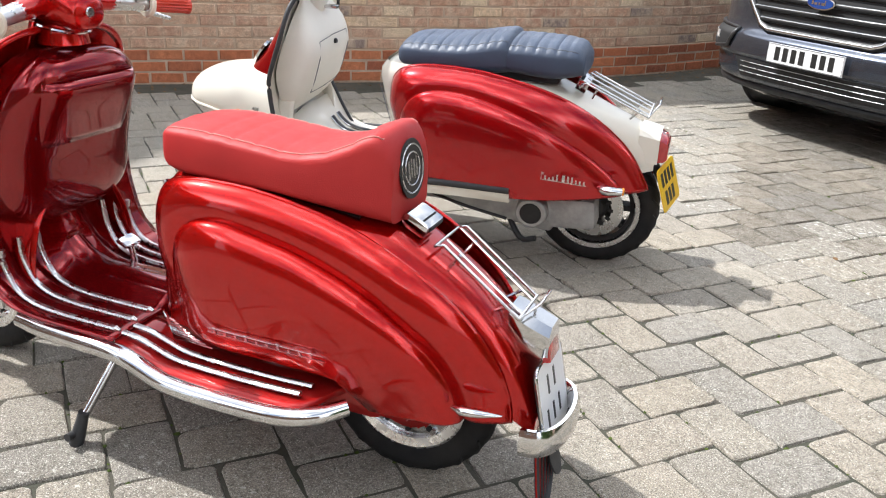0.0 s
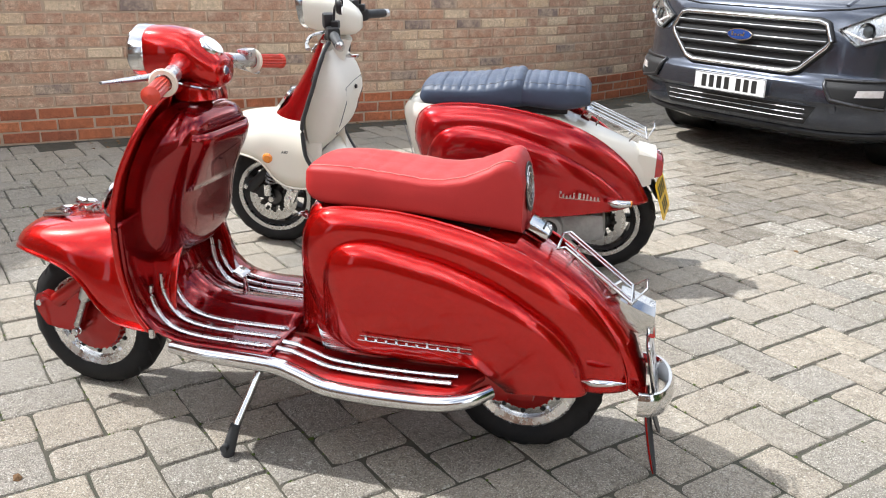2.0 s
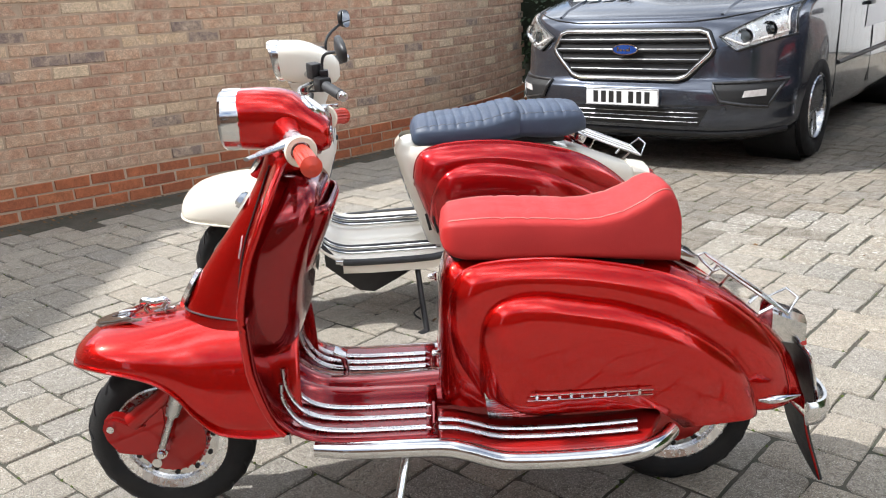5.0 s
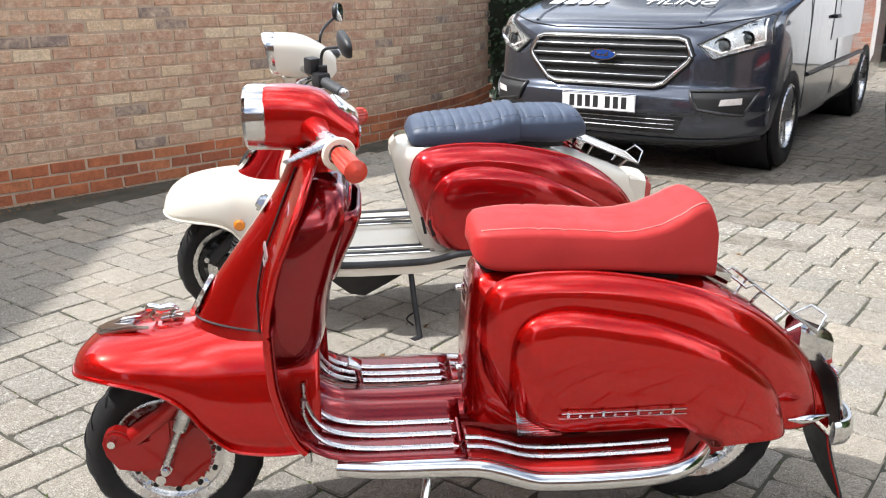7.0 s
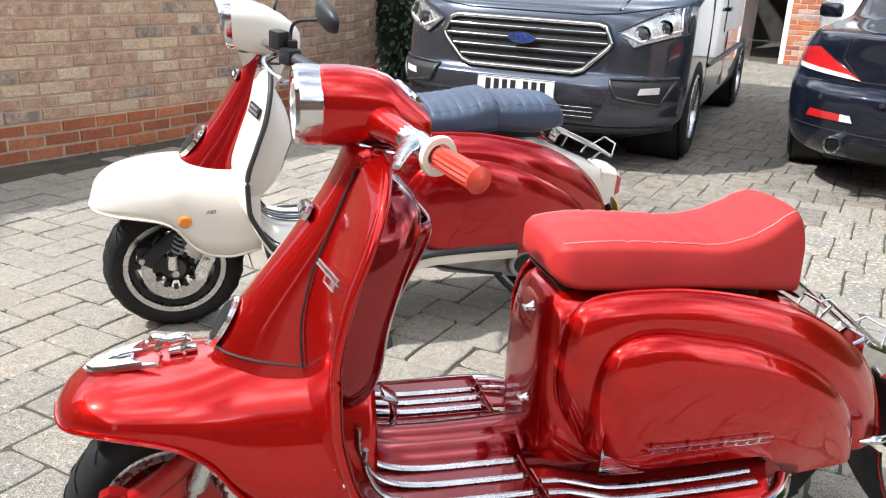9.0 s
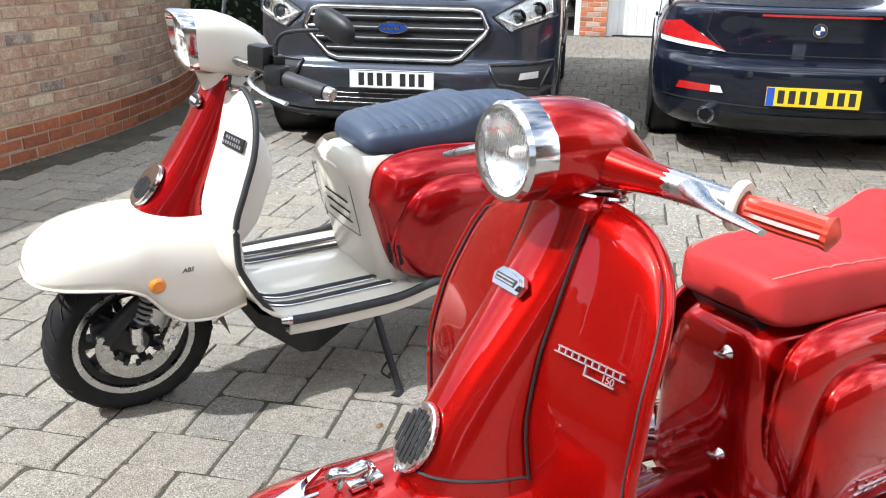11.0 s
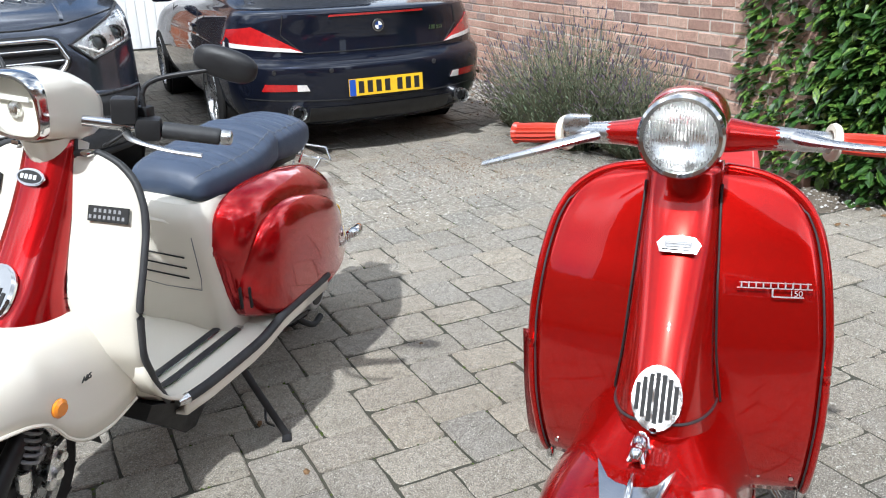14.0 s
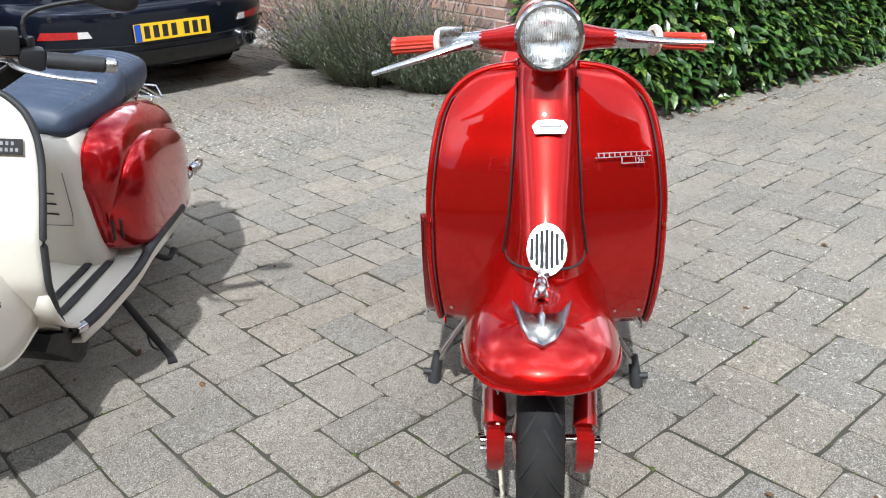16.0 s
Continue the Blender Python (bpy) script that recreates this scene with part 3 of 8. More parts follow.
def leg_shield(parent, sx, sw, z0, z1, material, trim, bow=0.032, seg=44, name="leg_shield"):
    rows = []
    for i in range(seg + 1):
        u = i / seg
        z = z0 + (z1 - z0) * (1 - (1 - u) ** 1.6)
        w, x = interp(z, sw), interp(z, sx)
        rows.append([(x - bow * (1 - (v / 12) ** 2) + 0.004 * (abs(v) == 12), w * v / 12, z) for v in range(-12, 13)])
    ob = part(name, grid(rows, angle=80), material, parent)
    thicken(ob, 0.003)
    edge = [r[0] for r in rows] + rows[-1][1:-1] + [r[-1] for r in reversed(rows)]
    part("rim", tube(edge, 0.0085, 8), trim, ob)
    return ob, edge


shield, rim_line = leg_shield(RS, S_X, S_W, 0.318, 0.909, RED, RED)
part("rim_trim", tube([(x - 0.006, y * 0.972, z - 0.006 * (z > 0.85)) for x, y, z in rim_line], 0.0019, 6), BLACK_RUBBER, shield, "dark rubber edging inside the rolled rim")
# beading where the casting meets the shield
for s in (-1, 1):
    seam = []
    for i in range(24):
        z = 0.53 + 0.36 * i / 23
        xf, xb, w = interp(z, H_FRONT), interp(z, H_BACK), interp(z, H_HALF)
        x = interp(z, S_X) - 0.033 * (1 - (w / interp(z, S_W)) ** 2) - 0.004
        f = min(0.97, max(0.0, (x - xb) / (xf - xb))) ** 1.1
        seam.append((x, s * (w * math.sqrt(1 - f * f) ** (1 / 1.3) + 0.002), z))
    part("rubber_beading", tube(seam, 0.0022, 6), BLACK, cast)
for y in (-0.218, -0.162, 0.154, 0.211):
    part("rivet", lathe([(-0.004, 0.0), (-0.003, 0.004), (0.0, 0.005)], 10, "x", (-0.545 - 0.02 * (1 - (y / 0.25) ** 2), y, 0.364)), CHROME, shield)
for s in (-1, 1):
    part("bolt", lathe([(-0.012, 0), (-0.012, 0.008), (0.012, 0.008), (0.012, 0)], 12, "z", (-0.505, s * 0.236, 0.306)), CHROME, shield)
# side badge on the shield: brand script as plain bars, and the engine size
bmx = axes((-0.583, -0.102, 0.733), (0.16, -0.98, 0), (0.29, 0, 0.96))
badge = bars("badge", [(0.0, 0.0, 0.118, 0.0015), (0.004, 0.009, 0.112, 0.0015)] + [(0.006 + 0.0115 * k, 0.0, 0.0022, 0.011) for k in range(10)] + [(0.055, -0.014, 0.05, 0.002), (0.055, -0.014, 0.0025, 0.014)], ENGINE, shield, bmx, 0.003)
writing("badge_number", "150", 0.014, ENGINE, badge, bmx @ Matrix.Translation((0.093, -0.007, 0.001)))

for ob in (cast, grille, crest, shield):
    ob.location.y -= 0.012

# glove box behind the shield
rows = []
for i in range(33):
    t = -math.cos(math.pi * i / 32)
    z = 0.655 + 0.212 * t
    depth = 0.012 + (0.118 + 0.014 * t) * (1 - abs(t) ** 3.4) ** 0.42
    w = 0.035 + 0.168 * (1 - abs(t) ** 4.0) ** 0.36 * (1 - 0.10 * max(0.0, t))
    x0 = interp(z, S_X) - 0.005
    rows.append([(x0 + depth * abs(math.sin(math.pi * j / 32)) ** (2 / 4.2), -w * math.copysign(abs(math.cos(math.pi * j / 32)) ** (2 / 4.2), math.cos(math.pi * j / 32)), z) for j in range(33)])
box = part("glove_box", grid(rows, angle=70), RED_DARK, RS, "dark maroon glove box with a lidded flap")
rows = []
for i in range(9):
    z = 0.655 + 0.15 * i / 8
    d = interp(z, [(0.655, 0.122), (0.75, 0.136), (0.80, 0.129), (0.805, 0.12)]) + 0.014
    w = 0.145 + 0.004 * math.sin(math.pi * i / 8)
    x0 = interp(z, S_X) - 0.005
    rows.append([(x0 + d * (abs(math.sin(math.pi * (j + 2) / 28)) ** (2 / 6.0)) , -w * math.copysign(abs(math.cos(math.pi * (j + 2) / 28)) ** (2 / 6.0), math.cos(math.pi * (j + 2) / 28)), z) for j in range(25)])
flap = part("flap", grid(rows, angle=70), RED_DARK, box)
thicken(flap, 0.006, 0.0)
part("lock", lathe([(0, 0.0), (0.006, 0.0), (0.006, 0.006), (0.0, 0.009)], 16, "x", (-0.392, -0.02, 0.775)), CHROME, box)
part("crest_plate", slab([(-0.022, 0.014), (0.022, 0.014), (0.018, -0.010), (0.0, -0.022), (-0.018, -0.010)], 0.003, 0.001, axes((-0.425, 0.0, 0.845), (0, -1, 0), (-0.75, 0, 0.66))), CHROME, box)

# floor: centre tunnel sheet running from the shield to the body, then side boards
FLOOR = [(-0.535, 0.37), (-0.512, 0.340), (-0.478, 0.314), (-0.43, 0.299), (-0.36, 0.294), (-0.17, 0.293)]
rows = []
for i in range(26):
    u = i / 25
    if u < 0.5:
        z = 0.60 - 0.23 * (u / 0.5)
        x = interp(z, S_X) + 0.012
    else:
        x = -0.535 + 0.365 * ((u - 0.5) / 0.5)
        z = interp(x, FLOOR)
    rows.append([(x + 0.02 * step(0.02, 0.10, 0.11 - abs(y)) * (u < 0.5), y, z + 0.022 * step(0.0, 0.05, 0.10 - abs(y)) * step(0.35, 0.55, u)) for y in [0.262 * k / 14 for k in range(-14, 15)]])
floor_sheet = part("floorboard", grid(rows, angle=60), RED_DARK, RS, "maroon floorboard with chrome runners")
thicken(floor_sheet, 0.004)
for s in (-1, 1):
    for k, y in enumerate((0.110, 0.165, 0.220) if s < 0 else (0.11, 0.15, 0.19)):
        pts = [(-0.520 + 0.004 * k, s * y, 0.450 - 0.012 * k), (-0.512, s * y, 0.388), (-0.486, s * y, 0.338), (-0.445, s * y, 0.313), (-0.375, s * y, 0.302), (-0.28, s * y, 0.300), (-0.195, s * y, 0.300)]
        run = part("runner", tube(pts, 0.0075, 8, 0.75, bend=24), ALU, floor_sheet)
        part("runner_cap", tube([(-0.197, s * y, 0.300), (-0.185, s * y, 0.298)], [0.008, 0.004], 8), CHROME, run)
    # side board, dropping beside the engine
    path = [(-0.17, 0.293), (-0.13, 0.289), (-0.085, 0.276), (-0.03, 0.262), (0.05, 0.257), (0.20, 0.258), (0.30, 0.262), (0.352, 0.270)]
    rows = []
    for x, z in curve_points([(a, 0, b) for a, b in path], 26) and [(v.x, v.z) for v in curve_points([(a, 0, b) for a, b in path], 26)]:
        out = 0.272 if x < 0.27 else 0.272 - 0.11 * step(0.27, 0.362, x) ** 1.5
        rows.append([(x, s * (0.12 + (out - 0.12) * k / 8), z - 0.012 * (k == 8)) for k in range(9)])
    side = part("side_board", grid(rows, angle=60), RED_FLAT, RS, "red side floorboard with two chrome runners")
    thicken(side, 0.004)
    for y in (0.19, 0.228):
        pts = [(-0.168, s * y, 0.302), (-0.125, s * y, 0.298), (-0.08, s * y, 0.285), (-0.03, s * y, 0.271), (0.06, s * y, 0.266), (0.2, s * y, 0.267), (0.29 - 0.2 * (y - 0.19), s * y, 0.271)]
        part("runner", tube(pts, 0.0075, 8, 0.75, bend=24), ALU, side)
    # broad chrome edge trim
    pts = [(-0.445, 0.256, 0.280), (-0.35, 0.264, 0.276), (-0.17, 0.268, 0.274), (-0.11, 0.269, 0.262), (-0.05, 0.270, 0.241), (0.0, 0.271, 0.232), (0.12, 0.271, 0.229), (0.25, 0.266, 0.232), (0.325, 0.240, 0.238), (0.372, 0.195, 0.246)]
    part("edge_trim", tube([(a, s * b, c) for a, b, c in pts], [0.017, 0.021, 0.022, 0.022, 0.022, 0.022, 0.021, 0.018], 12, 1.0, bend=40), CHROME, RS, "broad chrome floorboard edge trim")
part("brake_pedal", join(tube([(-0.395, 0.075, 0.295), (-0.405, 0.075, 0.352)], 0.008, 8), block((0.035, 0.055, 0.012), (-0.412, 0.075, 0.366), 0.004, (0, 25, 0))), CHROME, RS)
part("seam_strip", block((0.006, 0.36, 0.004), (-0.178, -0.02, 0.297), 0.001), RED_DARK, RS)

# engine block and tunnel under the floor and panels
part("under_tunnel", tube([(-0.60, 0, 0.42), (-0.50, 0, 0.30), (-0.36, 0, 0.262), (0.0, 0, 0.262)], [0.045, 0.06, 0.07, 0.08], 12, bend=14), RED_DARK, RS)
part("engine_case", join(block((0.42, 0.20, 0.13), (0.20, -0.01, 0.23), 0.03), block((0.14, 0.06, 0.10), (0.40, -0.075, 0.225), 0.02)), RED_FLAT, RS, "red painted engine casing")
part("silencer", lathe([(-0.14, 0), (-0.14, 0.045), (-0.11, 0.056), (0.10, 0.056), (0.14, 0.04), (0.14, 0)], 20, "y", (0.10, -0.02, 0.20)), STEEL_DARK, RS)

# frame cover between the panels: front riser, spine and tail
B_TOP = [(-0.160, 0.42), (-0.152, 0.57), (-0.13, 0.64), (-0.09, 0.652), (0.36, 0.612), (0.40, 0.602), (0.46, 0.570), (0.56, 0.508), (0.64, 0.435), (0.69, 0.372), (0.718, 0.31), (0.735, 0.25)]
B_HALF = [(-0.160, 0.050), (-0.157, 0.078), (-0.150, 0.098), (-0.135, 0.116), (-0.11, 0.130), (-0.06, 0.142), (0.0, 0.148), (0.30, 0.145), (0.45, 0.118), (0.60, 0.095), (0.70, 0.082), (0.735, 0.07)]
B_LOW = [(-0.16, 0.30), (0.2, 0.30), (0.55, 0.30), (0.70, 0.24), (0.735, 0.21)]
rows = []
for i in range(44):
    x = -0.160 + 0.895 * (i / 43) ** 1.7
    zt, zb, w = interp(x, B_TOP), interp(x, B_LOW), interp(x, B_HALF)
    row = []
    for j in range(27):
        a = math.pi * j / 26
        c, s = math.cos(a), math.sin(a)
        row.append((x, -w * math.copysign(abs(c) ** (2 / 4.0), c), zb + (zt - zb) * abs(s) ** (2 / 3.4)))
    rows.append(row)
tail = part("body_cover", grid(rows, angle=60), RED, RS)
part("front_riser", slab([(r[1], r[2]) for r in rows[0]], 0.004, 0.0, Matrix(((0, 0, -1, -0.157), (1, 0, 0, 0), (0, 1, 0, 0), (0, 0, 0, 1)))), RED, tail)
part("tail_cap", slab([(r[1], r[2]) for r in rows[-1]], 0.004, 0.0, Matrix(((0, 0, 1, 0.732), (1, 0, 0, 0), (0, 1, 0, 0), (0, 0, 0, 1)))), RED, tail)
for y, z in ((-0.045, 0.600), (-0.06, 0.41)):
    part("tap_knob", join(lathe([(-0.018, 0), (-0.018, 0.006), (-0.008, 0.007), (0, 0.013)], 14, "x", (-0.155, y, z)), block((0.006, 0.024, 0.007), (-0.172, y, z), 0.002)), CHROME, tail)


# side panels with a raised flank
def roll(s):
    """Quarter-round rise from 0 to 1."""
    s = min(1.0, max(0.0, s))
    return math.sqrt(1 - (1 - s) ** 2)


def side_panel(parent, s, top, low, bulge, y_in, y_out, centre, rear_x, rear_in, material, lift=0.030, round_out=0.085, round_in=0.070, na=110, tuck=0.016, edge_low=None):
    """A pressed panel: a rounded shell, and a domed flank raised out of it behind a soft valley; laid out as a fan from the middle of its lower edge."""
    cx, cz = centre
    front = [p for p in low if p[0] < top[0][0] + 0.10]

    def dense(pts):
        return np.array([(v.x, v.z) for v in curve_points([(a, 0, b) for a, b in pts], 40 * len(pts))])
    outer = dense(list(reversed(front)) + top)
    inner = dense([(bulge[0][0] - 0.004, cz - 0.08), (bulge[0][0] - 0.002, (bulge[0][1] + cz) / 2)] + bulge + [(bulge[-1][0] + 0.015, cz - 0.08)])

    def reach(line, w):
        a = np.unwrap(np.arctan2(line[:, 1] - cz, line[:, 0] - cx))
        a = a + 2 * math.pi * (a[0] < 0)
        k = int(np.argmin(np.abs(a - w)))
        return math.hypot(line[k, 0] - cx, line[k, 1] - cz)
    w0 = math.atan2(outer[0, 1] - cz, outer[0, 0] - cx)
    w1 = math.atan2(outer[-1, 1] - cz, outer[-1, 0] - cx)
    x1 = outer[-1, 0]
    inside = [1 - (k / 11) ** 1.7 for k in range(11, -1, -1)]
    spread = [(0.5 * (1 - math.cos(math.pi * k / 16))) for k in range(1, 17)]
    rows = []
    for i in range(na + 1):
        w = w0 + (w1 - w0) * i / na
        ro = reach(outer, w)
        rb = min(reach(inner, w), ro - 0.012)
        row = []
        for r, is_in in [(rb * f, True) for f in inside] + [(rb + (ro - rb) * f, False) for f in spread]:
            r = max(r, 0.002)
            x, z = cx + r * math.cos(w), cz + r * math.sin(w)
            z = max(z, interp(x, edge_low)) if edge_low else z
            d_out = float(np.min(np.hypot(outer[:, 0] - x, outer[:, 1] - z)))
            d_in = float(np.min(np.hypot(inner[:, 0] - x, inner[:, 1] - z)))
            taper = rear_in * step(rear_x, x1 + 0.05, x) ** 1.5
            base = y_in - 0.5 * taper
            y = base + (y_out - taper - base) * roll(d_out / round_out)
            y -= tuck * max(0.0, 1 - (z - cz) / 0.25) ** 1.5 * (1 - 0.6 * step(0.45, 0.65, x))
            soft = 0.35 * (1 - step(bulge[0][0], bulge[0][0] + 0.13, x))
            if is_in:
                y += lift * ((1 - soft) * roll(d_in / round_in) + soft * step(0.0, 1.0, d_in / (1.7 * round_in))) + 0.006 * step(0.0, 0.22, d_in)
            else:
                y -= (1 - soft) * 0.008 * math.exp(-(d_in / 0.022) ** 2) * step(0.0, 0.02, d_out)
            row.append((x, y, z))
        rows.append(row)
    # ease the pressing along its length
    Y = np.array([[p[1] for p in r] for r in rows])
    for _ in range(4):
        pad = np.vstack([Y[:1]] * 4 + [Y] + [Y[-1:]] * 4)
        Y = sum(pad[k:k + len(Y)] for k in range(9)) / 9
    rows = [[(p[0], s * Y[i, j], p[2]) for j, p in enumerate(r)] for i, r in enumerate(rows)]
    ob = part("side_panel", grid(rows, angle=50), material, parent)
    thicken(ob, 0.003, 0.0)
    edge = [r[-1] for r in rows]
    part("panel_bead", tube(edge, 0.0042, 6), material, ob)
    return ob


P_TOP = [(-0.130, 0.535), (-0.126, 0.580), (-0.108, 0.621), (-0.075, 0.645), (-0.02, 0.655), (0.06, 0.657), (0.14, 0.652), (0.264, 0.632), (0.38, 0.598), (0.49, 0.542), (0.585, 0.466), (0.65, 0.376), (0.682, 0.295), (0.690, 0.240)]
P_LOW = [(-0.130, 0.48), (-0.115, 0.42), (-0.08, 0.345), (-0.045, 0.312), (0.12, 0.306), (0.345, 0.300), (0.375, 0.245), (0.46, 0.232), (0.57, 0.240), (0.69, 0.252)]
P_BUL = [(-0.064, 0.40), (-0.063, 0.470), (-0.055, 0.520), (-0.035, 0.556), (0.005, 0.578), (0.065, 0.583), (0.13, 0.573), (0.26, 0.544), (0.387, 0.493), (0.49, 0.423), (0.552, 0.355), (0.590, 0.265)]
for s in (-1, 1):
    pan = side_panel(RS, s, P_TOP, P_LOW, P_BUL, 0.128, 0.176, (0.41, 0.230), 0.36, 0.062, RED, 0.032, 0.075, 0.052, tuck=0.048, edge_low=[(0.0, 0.303), (0.335, 0.300), (0.350, 0.285), (0.375, 0.242), (0.40, 0.232)])
    # brand fan and script, as plain shapes
    fm = axes((-0.055, s * 0.1895, 0.306), (1, 0, 0), (0, s * 0.25, 1))
    fan_m = axes((-0.052, s * 0.1955, 0.300), (1, 0, 0), (0, s * 0.25, 1))
    fan = part("badge", slab([(0, 0), (0.004, 0), (0.002, 0.055), (-0.010, 0.082)], 0.004, 0, fan_m), CHROME, pan, "chrome fan badge beside a long script of bars")
    for k in range(9):
        part("ray", slab([(0.0, 0.0068 * k), (0.012 + 0.085 * (1 - k / 9) ** 1.6, 0.0068 * k + 0.0012), (0.0, 0.0068 * k + 0.0056)], 0.004, 0, fan_m), CHROME, fan)
    bars("script", [(0.098, 0.050, 0.280, 0.0022), (0.092, 0.036, 0.286, 0.0022)] + [(0.110 + 0.026 * k, 0.036, 0.006, 0.010 if k % 3 else 0.019) for k in range(10)], CHROME, pan, fm, 0.004)
    part("tail_flash", tube([(0.585, s * 0.156, 0.287), (0.625, s * 0.164, 0.291), (0.688, s * 0.146, 0.289)], [0.004, 0.013, 0.011, 0.002], 10, 0.8, bend=10), CHROME, pan)

# seat
SEAT_TOP = [(-0.142, 0.705), (-0.135, 0.738), (-0.115, 0.752), (-0.03, 0.758), (0.10, 0.751), (0.19, 0.744), (0.255, 0.753), (0.31, 0.774), (0.350, 0.796), (0.370, 0.802), (0.386, 0.796), (0.400, 0.774), (0.410, 0.74)]
SEAT_LOW = [(-0.142, 0.690), (-0.135, 0.675), (-0.110, 0.656), (-0.07, 0.649), (0.136, 0.647), (0.264, 0.634), (0.410, 0.612)]
SEAT_HALF = [(-0.142, 0.06), (-0.134, 0.095), (-0.11, 0.114), (0.0, 0.128), (0.15, 0.130), (0.26, 0.124), (0.34, 0.112), (0.385, 0.100), (0.410, 0.090)]


def seat_shape(parent, top, low, half, xs, material, pleats, slope=0.02, name="seat", power=6.5, depth=0.004):
    rows, edge = [], []
    for x in xs:
        zt, zb, w = interp(x, top), interp(x, low), interp(x, half)
        row = []
        for j in range(40):
            a = 2 * math.pi * j / 40
            c, s = math.cos(a), math.sin(a)
            yy = w * math.copysign(abs(c) ** (2 / power), c)
            zm, h = (zt + zb) / 2, (zt - zb) / 2
            zz = zm + h * math.copysign(abs(s) ** (2 / power), s)
            yy *= 1.0 - slope * (zz - zb) / max(h, 1e-3)
            zz -= 0.010 * max(0.0, s) * (yy / w) ** 2
            if s > 0.4 and pleats:
                zz -= depth * max(math.exp(-((x - p) / 0.004) ** 2) for p in pleats) * (1 if abs(yy) < w * 0.93 else 0.3)
            row.append((x + slope * 0.4 * 0, yy, zz))
        rows.append(row)
        edge.append(row)
    ob = part(name, grid(rows, close_v=True, caps=True, angle=60), material, parent)
    return ob, rows


xs = [-0.142, -0.140, -0.136, -0.130, -0.122, -0.113] + [-0.104 + 0.008 * i for i in range(62)] + [0.392, 0.402, 0.410]
seat, rings = seat_shape(RS, SEAT_TOP, SEAT_LOW, SEAT_HALF, xs, VINYL, [0.0, 0.055, 0.11, 0.165, 0.22, 0.275, 0.325], depth=0.0025)
seat["label"] = "bright red vinyl bench seat with a raised tail"
ln = [r[6] for r in rings[4:-3]]
ln2 = [r[14] for r in rings[4:-3]]
part("piping", tube([ (x, y * 1.0, z + 0.0005) for x, y, z in ln + list(reversed(ln2))], 0.0017, 6), PIPING, seat)
part("seat_base", slab([(x, interp(x, SEAT_LOW)) for x in (-0.13, -0.05, 0.1, 0.25, 0.33)] + [(0.33, 0.60), (-0.11, 0.645)], 0.14, 0.0, axes((0, 0.070, -0.004), (1, 0, 0), (0, 0, 1))), BLACK, seat)
pm = axes((0.4105, 0.0, 0.712), (0, 1, 0), (-0.12, 0, 1))
patch = part("seat_patch", slab(oval(0.058, 0.062), 0.003, 0.001, pm), INK, seat, "round black and silver club patch")
parts("patch_ring", ([tube([pm @ Vector((r * math.cos(w), r * math.sin(w), 0.003)) for w in (2 * math.pi * k / 28 for k in range(28))], 0.0018, 5, closed=True) for r in (0.050, 0.034)]), ALU, patch)
bars("patch_bars", [(-0.02 + 0.012 * k, -0.022 + 0.004 * (k % 2), 0.006, 0.04) for k in range(4)], ALU, patch, pm @ Matrix.Translation((0, 0, 0.0025)))

# chrome vent under the tail of the seat
vent = part("tail_vent", block((0.060, 0.088, 0.032), (0.440, 0, 0.606), 0.010, (0, 28, 0)), CHROME, RS, "chrome vented tail badge")
for k in range(-1, 2):
    part("slot", block((0.005, 0.062, 0.010), (0.462 + 0.008 * k, 0, 0.606 - 0.007 * k), 0.002, (0, 28, 0)), DARK_VOID, vent)

# rear rack of bent wire
def rack(parent, x0, z0, x1, z1, w, lift, n=4):
    d = Vector((x1 - x0, 0, z1 - z0))
    up = Vector((-d.z, 0, d.x)).normalized()
    o = Vector((x0, 0, z0))
    P = lambda u, y, h: o + d * u + Vector((0, y, 0)) + up * h
    bms = [tube([P(0.0, -w, 0.01), P(0.0, w, 0.01), P(0.05, w, lift), P(1.0, w, lift), P(1.04, w * 0.55, lift + 0.045), P(1.04, -w * 0.55, lift + 0.045), P(1.0, -w, lift), P(0.05, -w, lift)], 0.0034, 8, closed=True)]
    for k in range(n):
        y = w * (-0.6 + 1.2 * k / (n - 1))
        bms.append(tube([P(0.03, y, lift), P(1.0, y, lift)], 0.0027, 6))
    bms.append(tube([P(1.0, -w, lift), P(1.0, w, lift)], 0.0045, 8))
    for y in (-w * 0.7, w * 0.7):
        bms.append(tube([P(0.86, y, lift), P(0.80, y * 0.8, -0.012)], 0.004, 6))
        bms.append(tube([P(0.22, y, lift), P(0.22, y * 0.9, -0.012)], 0.004, 6))
    return part("luggage_rack", join(*bms), CHROME, parent, "chrome wire luggage rack")


rack(RS, 0.490, 0.572, 0.665, 0.440, 0.062, 0.026, 2)

# tail lamp, plate, bumper and mud flap
lamp = part("tail_lamp", grid([[(0.684 + a, y * w, z) for y, z in ((-1, 0.408 - 0.40 * a), (-1, 0.445 - 0.4 * a), (-0.6, 0.462 - 0.4 * a), (0.6, 0.462 - 0.4 * a), (1, 0.445 - 0.4 * a), (1, 0.408 - 0.40 * a), (0.8, 0.378 - 0.25 * a), (-0.8, 0.378 - 0.25 * a))] for a, w in ((-0.03, 0.040), (0.0, 0.043), (0.034, 0.042), (0.056, 0.039))], close_v=True, caps=True, angle=35), CHROME, RS, "faceted chrome tail lamp housing")
part("lens", block((0.018, 0.072, 0.050), (0.734, 0, 0.388), 0.006, (0, -12, 0)), RED_LENS, lamp)
npm = axes((0.748, 0.0, 0.268), (0, 1, 0), (-0.22, 0, 1))
